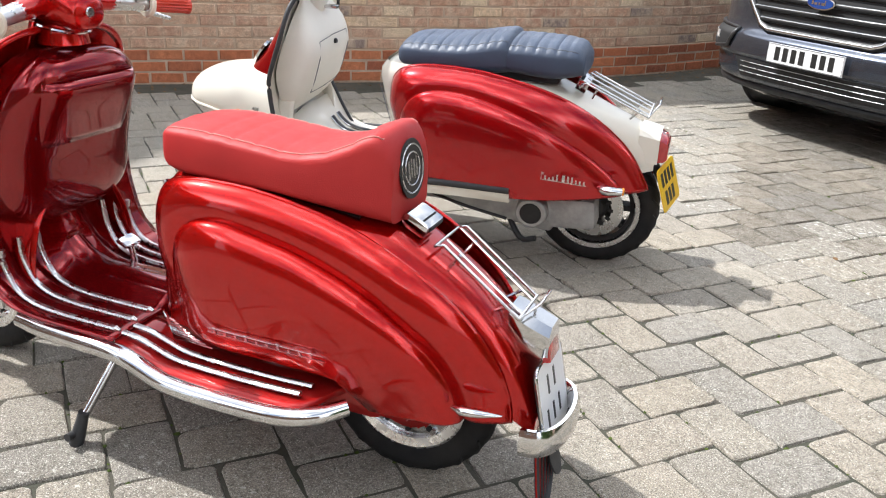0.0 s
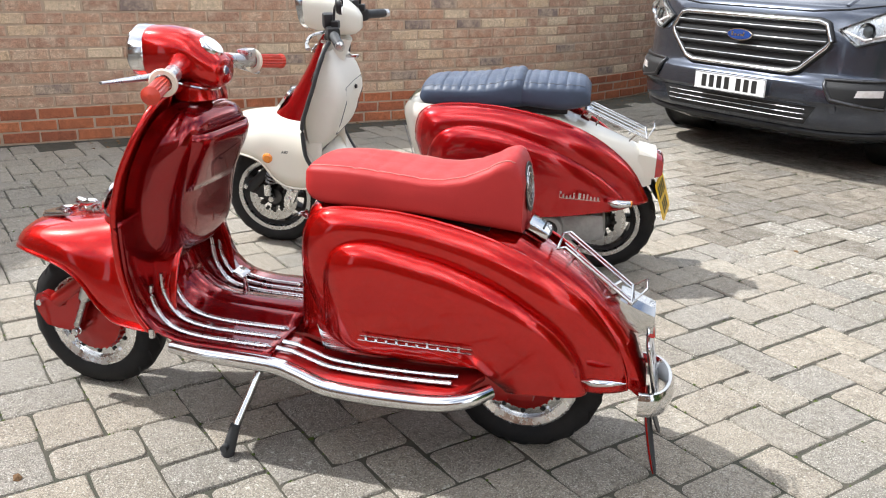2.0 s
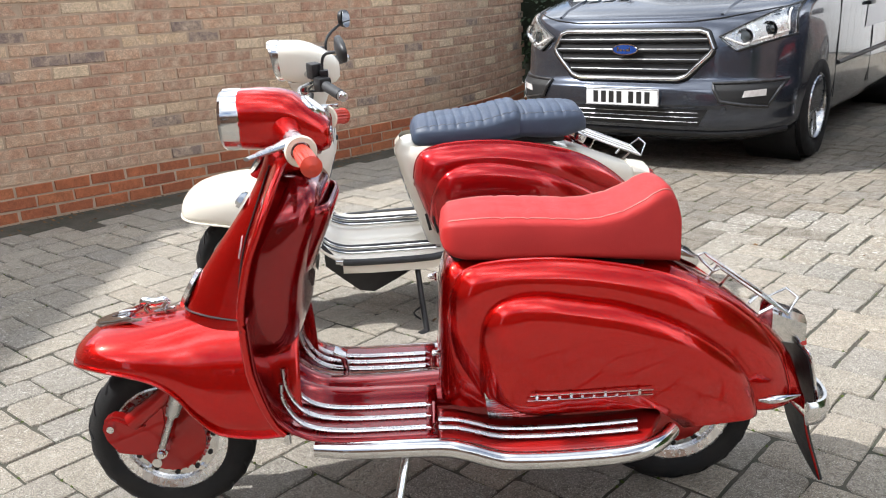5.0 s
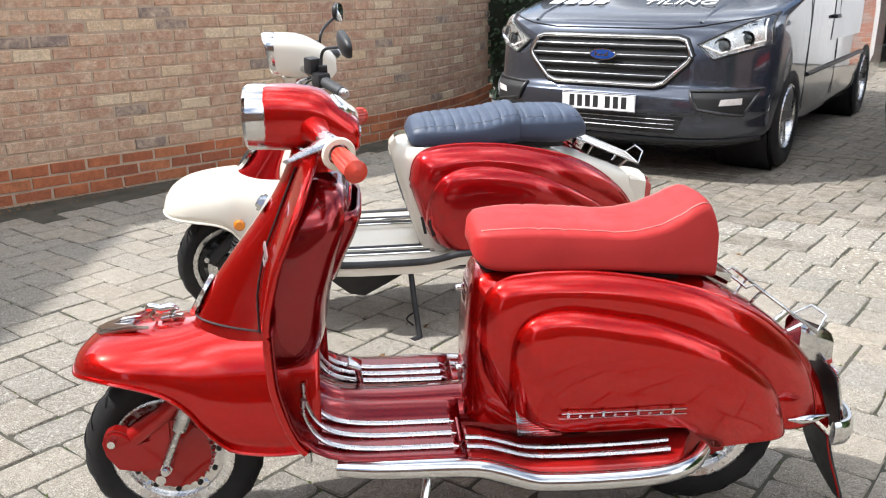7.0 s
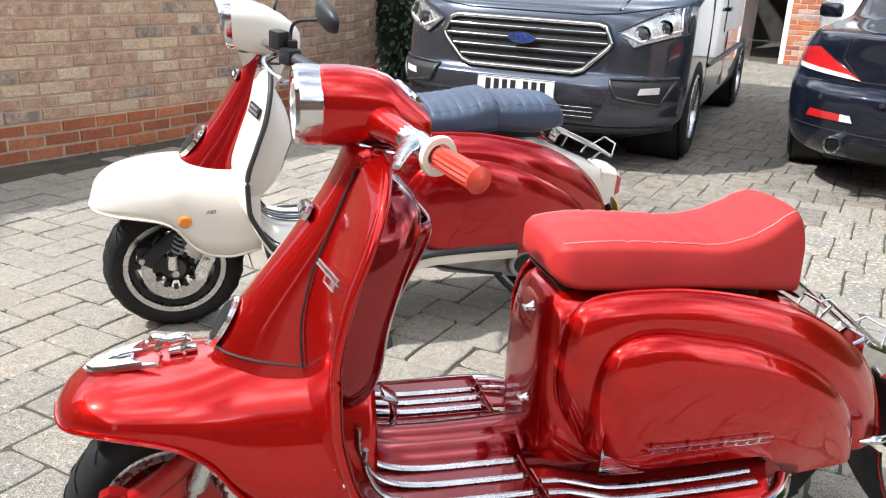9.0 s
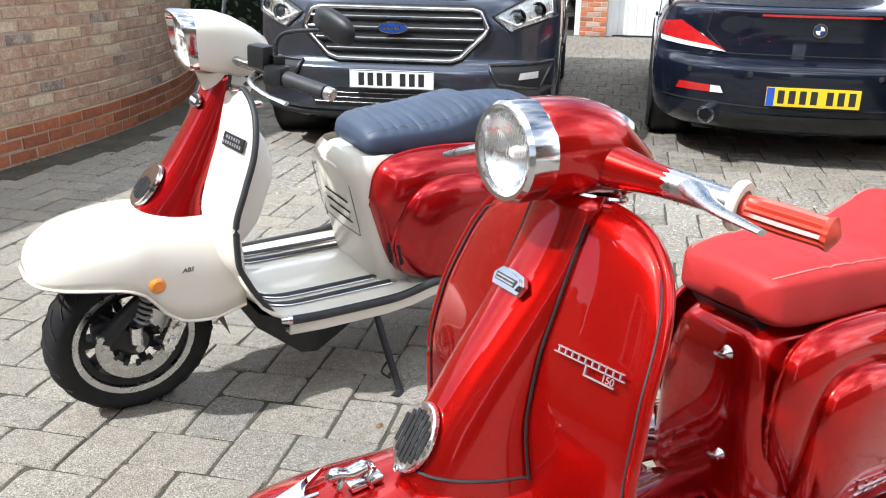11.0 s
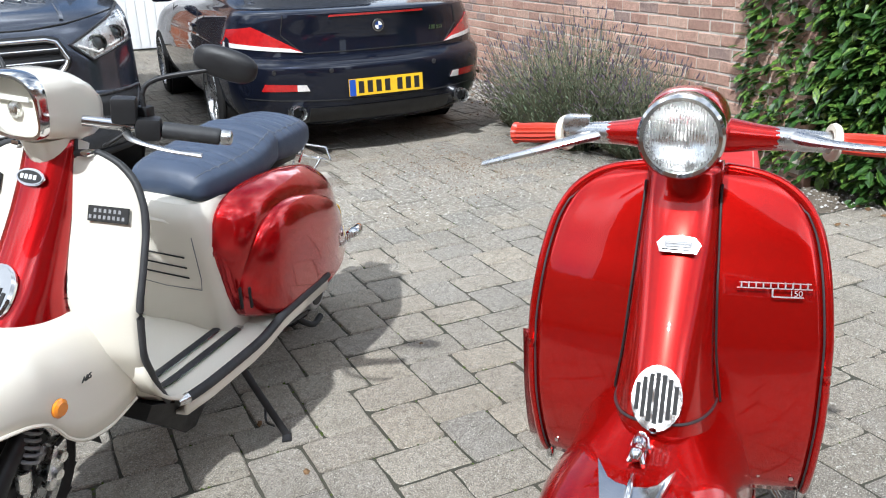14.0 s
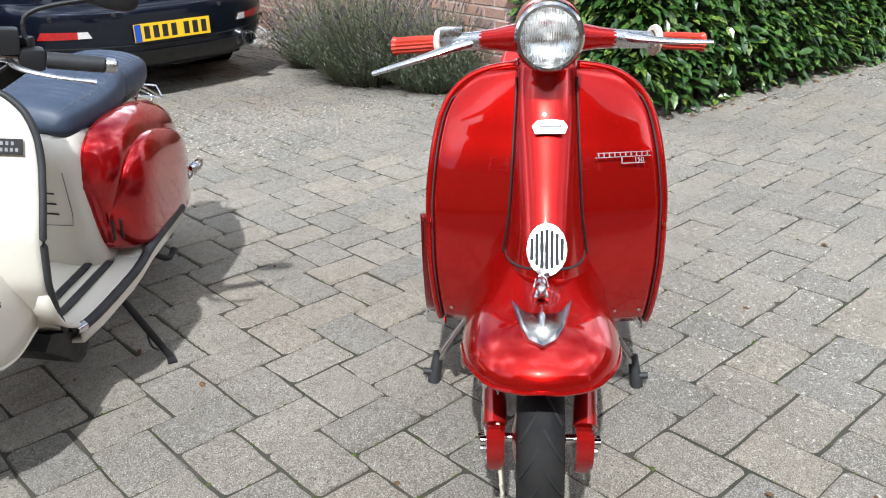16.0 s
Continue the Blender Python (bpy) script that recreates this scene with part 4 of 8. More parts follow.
plate = part("number_plate", slab(oval(0.088, 0.088, 32, 9.0), 0.004, 0.001, npm), PLATE_W, RS, "white rear number plate with hand-drawn marks")
part("plate_back", slab(oval(0.087, 0.087, 32, 9.0), 0.003, 0.0, npm @ Matrix.Translation((0, 0, -0.0045))), BLACK, plate)
bars("plate_marks", [(-0.030, 0.012, 0.010, 0.042), (0.012, 0.012, 0.010, 0.042), (-0.052, -0.055, 0.010, 0.040), (-0.012, -0.055, 0.010, 0.040), (0.028, -0.055, 0.010, 0.040)], INK, plate, npm @ Matrix.Translation((0, 0, 0.004)), 0.0008)
part("plate_frame", tube([npm @ Vector((u, v, 0.002)) for u, v in oval(0.089, 0.089, 32, 9.0)], 0.0035, 6, closed=True), CHROME, plate)
rows = []
for k in range(17):
    a = math.pi * (k / 16 - 0.5)
    cx, cy = 0.720 + 0.075 * math.cos(a) ** 0.7, 0.118 * math.sin(a)
    d = Vector((math.cos(a), math.sin(a) * 0.6, 0)).normalized()
    rows.append([Vector((cx, cy, 0.195)) + d * (0.012 * math.cos(w)) + Vector((0, 0, 0.032 * math.sin(w))) for w in (2 * math.pi * j / 10 for j in range(10))])
part("bumper", grid(rows, close_v=True, caps=True), CHROME, RS, "curved chrome rear bumper blade").location.z = 0.028
plate.location.z = 0.012
lamp.location.z = 0.0
def flap_point(u, v, out=0.0):
    w = interp(u, [(0, 0.066), (0.3, 0.064), (0.6, 0.056), (0.82, 0.038), (1.0, 0.012)])
    return (0.742 + 0.02 * u + 0.015 * u * u + out, w * v - 0.085 * u * u, 0.185 - 0.160 * u)


fl = part("mud_flap", grid([[flap_point(u / 12, v / 6) for v in range(-6, 7)] for u in range(13)], angle=60), RED_FLAT, RS, "red and black ribbed rubber mud flap")
thicken(fl, 0.006, 0.0)
parts("rib", [tube([flap_point(u / 8, v / 5.0, 0.004) for u in range(9)], 0.0030, 5) for v in range(-5, 6, 2)], BLACK_RUBBER, fl)
part("flap_patch", slab(oval(0.030, 0.038, 24), 0.004, 0.001, axes((0.768, 0, 0.125), (0, 1, 0), (-0.38, 0, 0.92))), BLACK_RUBBER, fl)
part("flap_back", grid([[flap_point(u / 12, v / 6, -0.0045) for v in range(-6, 7)] for u in range(13)], angle=60), BLACK_RUBBER, fl)

# centre stand with rubber feet
for s in (-1, 1):
    y = s * 0.272
    st = part("stand_leg", tube([(-0.235, s * 0.13, 0.255), (-0.255, s * 0.19, 0.17), (-0.285, y, 0.055)], 0.011, 10, bend=8), CHROME, RS)
    part("rubber_foot", join(tube([(-0.276, y * 0.97, 0.085), (-0.298, y * 1.02, 0.0)], [0.013, 0.014, 0.017, 0.017], 10, bend=4), tube([(-0.294, y * 1.02, 0.03), (-0.294, y * 1.12, 0.033)], 0.010, 8)), BLACK_RUBBER, st)
sp = [(-0.232 + 0.007 * math.cos(k * 1.1) - 0.00035 * k, -0.155 + 0.007 * math.sin(k * 1.1) - 0.0003 * k, 0.258 - 0.0012 * k) for k in range(72)]
part("stand_spring", tube(sp, 0.0016, 5), ALU, RS)
part("stand_bar", tube([(-0.235, -0.14, 0.255), (-0.235, 0.14, 0.255)], 0.012, 10), CHROME, RS)

# headset: cowl, lamp, bars, grips, levers
HC = Vector((-0.612, -0.004, 0.972))
rows = []
for x, w, zt, zb in ((-0.592, 0.066, 1.039, 0.905), (-0.584, 0.0675, 1.041, 0.903), (-0.54, 0.069, 1.041, 0.901), (-0.50, 0.068, 1.036, 0.903), (-0.472, 0.066, 1.027, 0.900), (-0.458, 0.064, 1.017, 0.895), (-0.436, 0.059, 0.998, 0.891), (-0.414, 0.053, 0.979, 0.892), (-0.402, 0.048, 0.968, 0.897), (-0.397, 0.042, 0.961, 0.906)):
    rows.append([(x, HC.y + w * math.copysign(abs(math.cos(a)) ** 0.78, math.cos(a)), (zt + zb) / 2 + (zt - zb) / 2 * math.copysign(abs(math.sin(a)) ** 0.88, math.sin(a))) for a in (2 * math.pi * j / 32 for j in range(32))])
cowl = part("headset", grid(rows, close_v=True, caps=True, angle=60), RED, RS, "red painted headset cowl with headlamp")
part("speedometer", join(lathe([(0, 0.0), (0.006, 0.030), (0.0, 0.034), (-0.01, 0.034)], 24, "z", (0, 0, 0))), CHROME, cowl).matrix_local = Matrix.Translation((-0.432, HC.y, 0.993)) @ Matrix.Rotation(0.72, 4, "Y")
part("dial", lathe([(0.0, 0.0), (0.0, 0.028)], 24, "z", (0, 0, 0)), PLATE_W, cowl).matrix_local = Matrix.Translation((-0.4273, HC.y, 0.9985)) @ Matrix.Rotation(0.72, 4, "Y")
part("ignition", lathe([(0.0, 0.0), (0.006, 0.0), (0.006, 0.010), (0.0, 0.014)], 16, "x", (-0.400, HC.y, 0.935)), CHROME, cowl)
part("neck", lathe([(0.86, 0.058), (0.885, 0.052), (0.905, 0.055)], 28, "z", (-0.487, 0, 0)), RED, cowl)
part("neck_ring", tube([(-0.487 + 0.062 * math.cos(w), 0.062 * math.sin(w), 0.902 - 0.014 * math.cos(w)) for w in (2 * math.pi * k / 28 for k in range(28))], 0.004, 6, closed=True), CHROME, cowl)
hl = part("headlamp", lathe([(0.026, 0.0655), (0.022, 0.0690), (0.0, 0.0700), (-0.016, 0.0690), (-0.023, 0.0645), (-0.021, 0.0585), (-0.012, 0.0565)], 48, "x", HC, 25), CHROME, cowl, "round chrome-rimmed headlamp with ribbed glass")
part("reflector", lathe([(-0.010, 0.0565), (0.000, 0.047), (0.010, 0.030), (0.015, 0.012), (0.0155, 0.0)], 40, "x", HC), BRIGHT, hl)
part("bulb", lathe([(-0.006, 0.0), (-0.005, 0.006), (0.003, 0.009), (0.014, 0.007)], 16, "x", HC), WHITE_LENS, hl)
rows = []
for j in range(121):
    y = -0.057 + 0.114 * j / 120
    h = math.sqrt(max(0.0, 0.057 ** 2 - y * y)) + 1e-4
    rib = 0.0010 * math.cos(j * math.pi / 2.5) * (abs(y) < 0.054)
    rows.append([(HC.x - 0.014 - 0.012 * (1 - (y * y + (h * t) ** 2) / 0.057 ** 2) + rib, HC.y + y, HC.z + h * t) for t in (-1, -0.8, -0.55, -0.3, 0, 0.3, 0.55, 0.8, 1)])
gl = part("lamp_glass", grid(rows, angle=20), LENS, hl)
gl.visible_shadow = False
for s in (-1, 1):
    A, B = Vector((-0.490, HC.y + s * 0.05, 0.951)), Vector((-0.402, HC.y + s * 0.335, 0.921))
    dirv = (B - A).normalized()
    arm = part("handlebar", tube([A - dirv * 0.03, A + dirv * 0.02, A + dirv * 0.06, A + dirv * 0.095], [0.036, 0.030, 0.0235, 0.0205], 18), RED, cowl)
    bright = part("bar_sleeve", tube([A + dirv * 0.088, A + dirv * 0.185], [0.0210, 0.0178], 14), ALU, arm)
    part("collar", lathe([(-0.006, 0.021), (-0.006, 0.031), (0.0, 0.0335), (0.006, 0.031), (0.006, 0.021)], 26, "x", (0, 0, 0), 40, True), IVORY, arm, "ivory gear collar").matrix_local = axes(A + dirv * 0.190, dirv, (0, 0, 1))
    g0 = A + dirv * 0.195
    rows = []
    for k in range(15):
        u = k / 14
        p = g0 + dirv * (0.118 * u)
        r = interp(u, [(0, 0.0165), (0.12, 0.018), (0.5, 0.0195), (0.86, 0.019), (0.93, 0.0215), (0.98, 0.0185), (1.0, 0.006)])
        f = axes(p, dirv, (0, 0, 1))
        rows.append([f @ Vector((0, (r - 0.0034 * (j % 2) * (0.08 < u < 0.88)) * math.cos(w), (r - 0.0034 * (j % 2) * (0.08 < u < 0.88)) * math.sin(w))) for j, w in ((j, 2 * math.pi * j / 28) for j in range(28))])
    part("grip", grid(rows, close_v=True, caps=True, angle=25), GRIP, arm, "ribbed orange-red rubber grip")
    q = A + dirv * 0.15
    lev = part("lever", tube([q + Vector((-0.016, -0.03, 0.002)), q + Vector((-0.044, 0.02, -0.008)), q + Vector((-0.056, 0.08, -0.026)), q + Vector((-0.048, 0.185, -0.058))], [0.017, 0.016, 0.014, 0.012, 0.009], 10, 0.6, bend=16) if s > 0 else
               tube([q + Vector((-0.004, 0.034, 0.010)), q + Vector((-0.026, -0.006, 0.006)), q + Vector((-0.050, -0.060, 0.004)), q + Vector((-0.076, -0.146, 0.005))], [0.021, 0.018, 0.013, 0.010, 0.006], 10, 0.6, bend=16), ALU, arm)
    if s > 0:
        part("switch_box", block((0.04, 0.052, 0.03), A + dirv * 0.165 + Vector((0, 0, 0.018)), 0.008), ALU, arm)

cowl.location = (0.020, -0.009, 0.015)

# mudguard crest and leaping figurine shape
cr = part("mudguard_crest", slab([(0, -0.070), (0.024, -0.052), (0.039, -0.018), (0.058, 0.066), (0.036, 0.030), (0.022, 0.022), (0.0, 0.018), (-0.022, 0.022), (-0.036, 0.030), (-0.058, 0.066), (-0.039, -0.018), (-0.024, -0.052)], 0.012, 0.005, axes((-0.918, 0, 0.519), (0, -1, 0), (1, 0, 0.20))), CHROME, guard, "chrome winged mudguard crest")
part("crest_ridge", tube([(-0.957, 0, 0.516), (-0.92, 0, 0.534), (-0.885, 0, 0.540)], [0.003, 0.006, 0.003], 8, bend=6), CHROME, cr)
mas = part("mascot", tube([(-0.872, 0, 0.556), (-0.860, 0, 0.562), (-0.838, 0, 0.556), (-0.815, 0, 0.560), (-0.800, 0, 0.552)], [0.005, 0.010, 0.009, 0.012, 0.010, 0.004], 10, bend=14), CHROME, guard, "small chrome leaping figure")
for x, y in ((-0.85, 0.010), (-0.85, -0.010), (-0.806, 0.012), (-0.806, -0.012)):
    part("limb", tube([(x, y * 0.6, 0.556), (x - 0.010, y, 0.545), (x - 0.004, y * 1.1, 0.532)], [0.005, 0.004, 0.003], 6, bend=4), CHROME, mas)
part("mascot_base", block((0.050, 0.022, 0.008), (-0.815, 0, 0.537), 0.003, (0, -8, 0)), CHROME, mas)

# ---- the cream and red scooter, leaning on its side stand ----
CS = thing("cream_scooter", "cream and ruby red modern motor scooter leaning on side stand", "scooter", pose(-0.228, 1.437, 0, 0, 0, 5) @ pose(0, 0, 0, 6.5, 0, 0))
CFW, CRW = (-0.668, 0.0, 0.226), (0.735, 0.0, 0.226)
for c, nm in ((CFW, "front_wheel"), (CRW, "rear_wheel")):
    wheel = part(nm, lathe([(-0.040, 0.144), (-0.047, 0.148), (-0.050, 0.164), (-0.044, 0.166), (-0.034, 0.150), (0.034, 0.150), (0.044, 0.166), (0.050, 0.164), (0.047, 0.148), (0.040, 0.144)], 60, "y", c, 30, True), ALU, CS, "black spoked wheel with a polished rim edge")
    tyre(wheel, c, 0.226, 0.112, 0.160, grooves=22)
    part("rim_inner", lathe([(-0.036, 0.148), (-0.030, 0.128), (0.030, 0.128), (0.036, 0.148)], 48, "y", c), BLACK, wheel)
    for i in range(10):
        w = 2 * math.pi * i / 10
        sp = block((0.095, 0.05, 0.022), (0.088, 0, 0), 0.006)
        bmesh.ops.rotate(sp, matrix=Matrix.Rotation(-w, 3, "Y"), verts=sp.verts)
        bmesh.ops.translate(sp, vec=c, verts=sp.verts)
        part("spoke", sp, BLACK, wheel)
    part("hub", lathe([(-0.055, 0.0), (-0.055, 0.035), (-0.04, 0.050), (0.04, 0.050), (0.055, 0.035), (0.055, 0.0)], 28, "y", c), STEEL_DARK, wheel)
    disc = part("brake_disc", lathe([(-0.062, 0.066), (-0.062, 0.108), (-0.058, 0.108), (-0.058, 0.066)], 48, "y", c, 30, True), ALU, wheel, "steel brake disc")
    for i in range(12):
        w = 2 * math.pi * i / 12
        part("carrier", block((0.02, 0.006, 0.014), (c[0] + 0.062 * math.cos(w), -0.06, c[2] + 0.062 * math.sin(w)), 0.002, (0, -math.degrees(w), 0)), BLACK, disc)
caliper = part("brake_caliper", join(block((0.050, 0.04, 0.085), (-0.575, -0.080, 0.252), 0.014, (0, 25, 0)), block((0.04, 0.03, 0.03), (-0.560, -0.084, 0.288), 0.008), block((0.032, 0.05, 0.03), (-0.592, -0.078, 0.212), 0.008), *[lathe([(-0.012, 0.0), (-0.012, 0.012), (0.0, 0.013)], 16, "y", (x, -0.100, z)) for x, z in ((-0.585, 0.232), (-0.568, 0.268))]), BRIGHT, CS, "bright cast brake caliper")
for s in (-1, 1):
    part("fork_leg", tube([(-0.545, s * 0.082, 0.47), (-0.62, s * 0.086, 0.40), (-0.715, s * 0.09, 0.315), (-0.755, s * 0.09, 0.27)], [0.018, 0.020, 0.022, 0.026], 12, bend=10), BLACK, CS)
    part("fork_link", slab([(0.02, 0.03), (-0.02, 0.035), (-0.095, -0.02), (-0.105, -0.055), (-0.07, -0.065), (-0.02, -0.035), (0.02, -0.015)], 0.022, 0.005, axes((-0.765, s * 0.092 + 0.011, 0.282), (-1, 0, 0), (0, 0, 1))), BLACK, CS)
    sh = part("damper", tube([(-0.625, s * 0.10, 0.43), (-0.668, s * 0.10, 0.30)], [0.012, 0.014, 0.012], 12), STEEL_DARK, CS)
    part("spring", tube([(-0.628 - 0.0006 * k + 0.021 * math.cos(0.75 * k) * 0.95, s * 0.10 + 0.021 * math.sin(0.75 * k), 0.418 - 0.0018 * k - 0.021 * math.cos(0.75 * k) * 0.30) for k in range(60)], 0.0045, 6), GREY_METAL, sh)
    part("damper_body", lathe([(-0.015, 0), (-0.015, 0.016), (0.035, 0.018), (0.035, 0)], 14, "z", (-0.676, s * 0.10, 0.265)), BRIGHT, sh)
    parts("axle_nut", (lathe([(0, 0.0), (0, 0.013), (s * 0.02, 0.013), (s * 0.02, 0.0)], 6, "y", (CFW[0], s * 0.075, CFW[2]), 20), lathe([(0, 0.0), (0, 0.010), (s * 0.014, 0.010), (s * 0.014, 0.0)], 12, "y", (-0.770, s * 0.098, 0.285), 20)), ALU, CS)
part("brake_hose", tube([(-0.57, -0.10, 0.42), (-0.56, -0.125, 0.35), (-0.575, -0.10, 0.30)], 0.005, 8, bend=10), BLACK, CS)
part("front_splash_guard", grid([[(-0.44 + 0.03 * u, y, 0.30 - 0.105 * u) for y in (-0.08, -0.04, 0, 0.04, 0.08)] for u in (0, 0.5, 1)]), BLACK_RUBBER, CS)

CF_TOP = [(-0.915, 0.478), (-0.903, 0.515), (-0.880, 0.543), (-0.83, 0.572), (-0.75, 0.591), (-0.65, 0.602), (-0.55, 0.604), (-0.40, 0.60)]
CF_LOW = [(-0.915, 0.462), (-0.88, 0.458), (-0.80, 0.454), (-0.72, 0.446), (-0.665, 0.424), (-0.61, 0.358), (-0.56, 0.328), (-0.50, 0.321), (-0.40, 0.345)]
CF_HALF = [(-0.915, 0.035), (-0.903, 0.075), (-0.88, 0.106), (-0.83, 0.138), (-0.75, 0.160), (-0.65, 0.173), (-0.40, 0.182)]
cguard = fender(CS, CF_TOP, CF_LOW, CF_HALF, CREAM, [-0.915, -0.912, -0.907, -0.9, -0.885, -0.865, -0.84] + [-0.82 + 0.02 * i for i in range(22)], 2.6, 0.006)
part("inner_guard", tube([(-0.78, 0, 0.44), (-0.66, 0, 0.455), (-0.54, 0, 0.42)], [0.10, 0.11, 0.10], 12, 0.25, bend=6), BLACK, cguard)
for s in (-1, 1):
    ind = part("indicator", lathe([(0, 0.021), (s * 0.006, 0.0205), (s * 0.011, 0.015), (s * 0.012, 0.0)], 24, "y", (-0.633, s * 0.172, 0.446), 30), INDICATOR, cguard, "round amber indicator")
    writing("side_letters", "ABS", 0.017, INK, cguard, axes((-0.555, s * 0.1805, 0.478), (-s if s > 0 else 1, 0, 0), (0, 0, 1)), 0.003, 0.3)

# horn casting
CH_FRONT = [(0.555, -0.668), (0.598, -0.640), (0.68, -0.566), (0.75, -0.517), (0.82, -0.475), (0.90, -0.434), (0.945, -0.412)]
CH_BACK = [(0.53, -0.47), (0.62, -0.478), (0.74, -0.438), (0.86, -0.402), (0.945, -0.385)]
CH_HALF = [(0.555, 0.098), (0.62, 0.086), (0.72, 0.074), (0.85, 0.066), (0.945, 0.062)]
rows = []
for i in range(22):
    z = 0.555 + 0.39 * i / 21
    xf, xb, w = interp(z, CH_FRONT), interp(z, CH_BACK), interp(z, CH_HALF)
    rows.append([(xb + (xf - xb) * abs(math.sin(math.pi * j / 24)) ** (2 / 2.3), -w * math.copysign(abs(math.cos(math.pi * j / 24)) ** (2 / 2.8), math.cos(math.pi * j / 24)), z - 0.02 * (1 - math.sin(math.pi * j / 24)) * (1 - i / 21)) for j in range(25)])
ccast = part("horn_casting", grid(rows, angle=70), RA_RED, CS, "ruby red steering column cover")
thicken(ccast, 0.003)
part("rubber_beading", join(tube(rows[0], 0.0055, 6), tube([r[0] for r in rows], 0.005, 6), tube([r[-1] for r in rows], 0.005, 6)), BLACK_RUBBER, ccast)
gm = axes((-0.597, 0, 0.655), (0, -1, 0), (0.62, 0, 0.78))
gr = part("horn_grille", slab(oval(0.050, 0.066, 30, 2.2), 0.012, 0.006, gm @ Matrix.Translation((0, 0, -0.006))), CHROME, CS, "chrome horn grille with dark slots")
for x, h in ((-0.032, 0.018), (-0.020, 0.027), (-0.007, 0.031), (0.007, 0.031), (0.020, 0.027), (0.032, 0.018)):
    part("slot", slab([(x - 0.0042, -h - 0.012), (x + 0.0042, -h - 0.012), (x + 0.0042, h - 0.012), (x - 0.0042, h - 0.012)], 0.0012, 0, gm @ Matrix.Translation((0, 0, 0.0062))), DARK_VOID, gr)
em = axes((-0.456, 0, 0.868), (0, -1, 0), (0.45, 0, 0.89))
emb = part("oval_badge", slab(oval(0.036, 0.019), 0.006, 0.002, em), CHROME, CS, "small oval chrome and black badge")
part("oval_face", slab(oval(0.030, 0.014), 0.0012, 0, em @ Matrix.Translation((0, 0, 0.006))), INK, emb)
bars("oval_bars", [(-0.022 + 0.011 * k, -0.005, 0.007, 0.010) for k in range(4)], PLATE_W, emb, em @ Matrix.Translation((0, 0, 0.007)), 0.001)

# leg shield
CS_X = [(0.30, -0.330), (0.36, -0.374), (0.43, -0.416), (0.50, -0.447), (0.60, -0.452), (0.70, -0.424), (0.78, -0.396), (0.86, -0.378), (0.93, -0.365)]
CS_W = [(0.30, 0.215), (0.36, 0.225), (0.50, 0.242), (0.62, 0.244), (0.72, 0.238), (0.80, 0.226), (0.86, 0.200), (0.895, 0.160), (0.912, 0.115), (0.92, 0.07)]
cshield, cline = leg_shield(CS, CS_X, CS_W, 0.305, 0.915, CREAM, BLACK_RUBBER, 0.035)
for s in (-1, 1):
    part("clip", block((0.03, 0.02, 0.012), (-0.385, s * 0.09, 0.918), 0.004), CHROME, cshield)
bm_ = axes((-0.414, -0.155, 0.798), (0.19, -0.98, 0), (0.33, 0, 0.95))
nb = part("name_badge", slab([(-0.046, -0.017), (0.046, -0.017), (0.046, 0.017), (-0.046, 0.017)], 0.004, 0.001, bm_), INK, CS, "black and chrome name badge")
bars("name_bars", [(-0.032 + 0.011 * k, 0.003, 0.0055, 0.008) for k in range(6)] + [(-0.042 + 0.0105 * k, -0.011, 0.0055, 0.008) for k in range(8)], GREY_METAL, nb, bm_ @ Matrix.Translation((0, 0, 0.004)), 0.001)
sm = axes((-0.410, 0.150, 0.815), (-0.19, -0.98, 0), (0.28, 0, 0.95))
sb = part("shield_badge", slab([(-0.024, 0.030), (0.0, 0.036), (0.024, 0.030), (0.022, -0.010), (0.0, -0.036), (-0.022, -0.010)], 0.003, 0.001, sm), INK, CS, "black and silver shield-shaped badge")
bars("shield_bars", [(-0.016, 0.004, 0.006, 0.022), (0.004, 0.004, 0.006, 0.022), (-0.016, -0.008, 0.034, 0.004), (-0.003, -0.028, 0.006, 0.02)], GREY_METAL, sb, sm @ Matrix.Translation((0, 0, 0.003)), 0.001)

# inner glove box and steering cover
rows = []
for i in range(14):
    z = 0.47 + 0.41 * i / 13
    d = interp(z, [(0.47, 0.02), (0.52, 0.085), (0.60, 0.135), (0.68, 0.140), (0.76, 0.105), (0.82, 0.06), (0.88, 0.015)])
    w = interp(z, [(0.47, 0.13), (0.55, 0.165), (0.68, 0.178), (0.78, 0.16), (0.88, 0.09)])
    x0 = interp(z, CS_X) - 0.006
    rows.append([(x0 + d * abs(math.sin(math.pi * j / 24)) ** (2 / 5.0), -w * math.copysign(abs(math.cos(math.pi * j / 24)) ** (2 / 5.0), math.cos(math.pi * j / 24)), z) for j in range(25)])
cbox = part("glove_box", grid(rows, angle=70), CREAM_GREY, CS, "cream glove box behind the shield")
def box_face(y, z):
    return (interp(z, CS_X) - 0.006 + interp(z, [(0.47, 0.02), (0.52, 0.085), (0.60, 0.135), (0.68, 0.140), (0.76, 0.105), (0.82, 0.06), (0.88, 0.015)]) * (1 - 0.02 * (abs(y) / 0.12)) + 0.0005, y, z)


part("lid_line", tube([box_face(y, z) for y, z in ((-0.11, 0.74), (0.0, 0.745), (0.11, 0.74), (0.118, 0.68), (0.118, 0.60), (0.11, 0.545), (0.0, 0.54), (-0.11, 0.545), (-0.118, 0.60), (-0.118, 0.68))], 0.0016, 5, closed=True), STITCH, cbox)
part("lock", lathe([(0, 0.0), (0.008, 0.0), (0.008, 0.008), (0.0, 0.010)], 16, "x", box_face(0, 0.72)), BLACK, cbox)
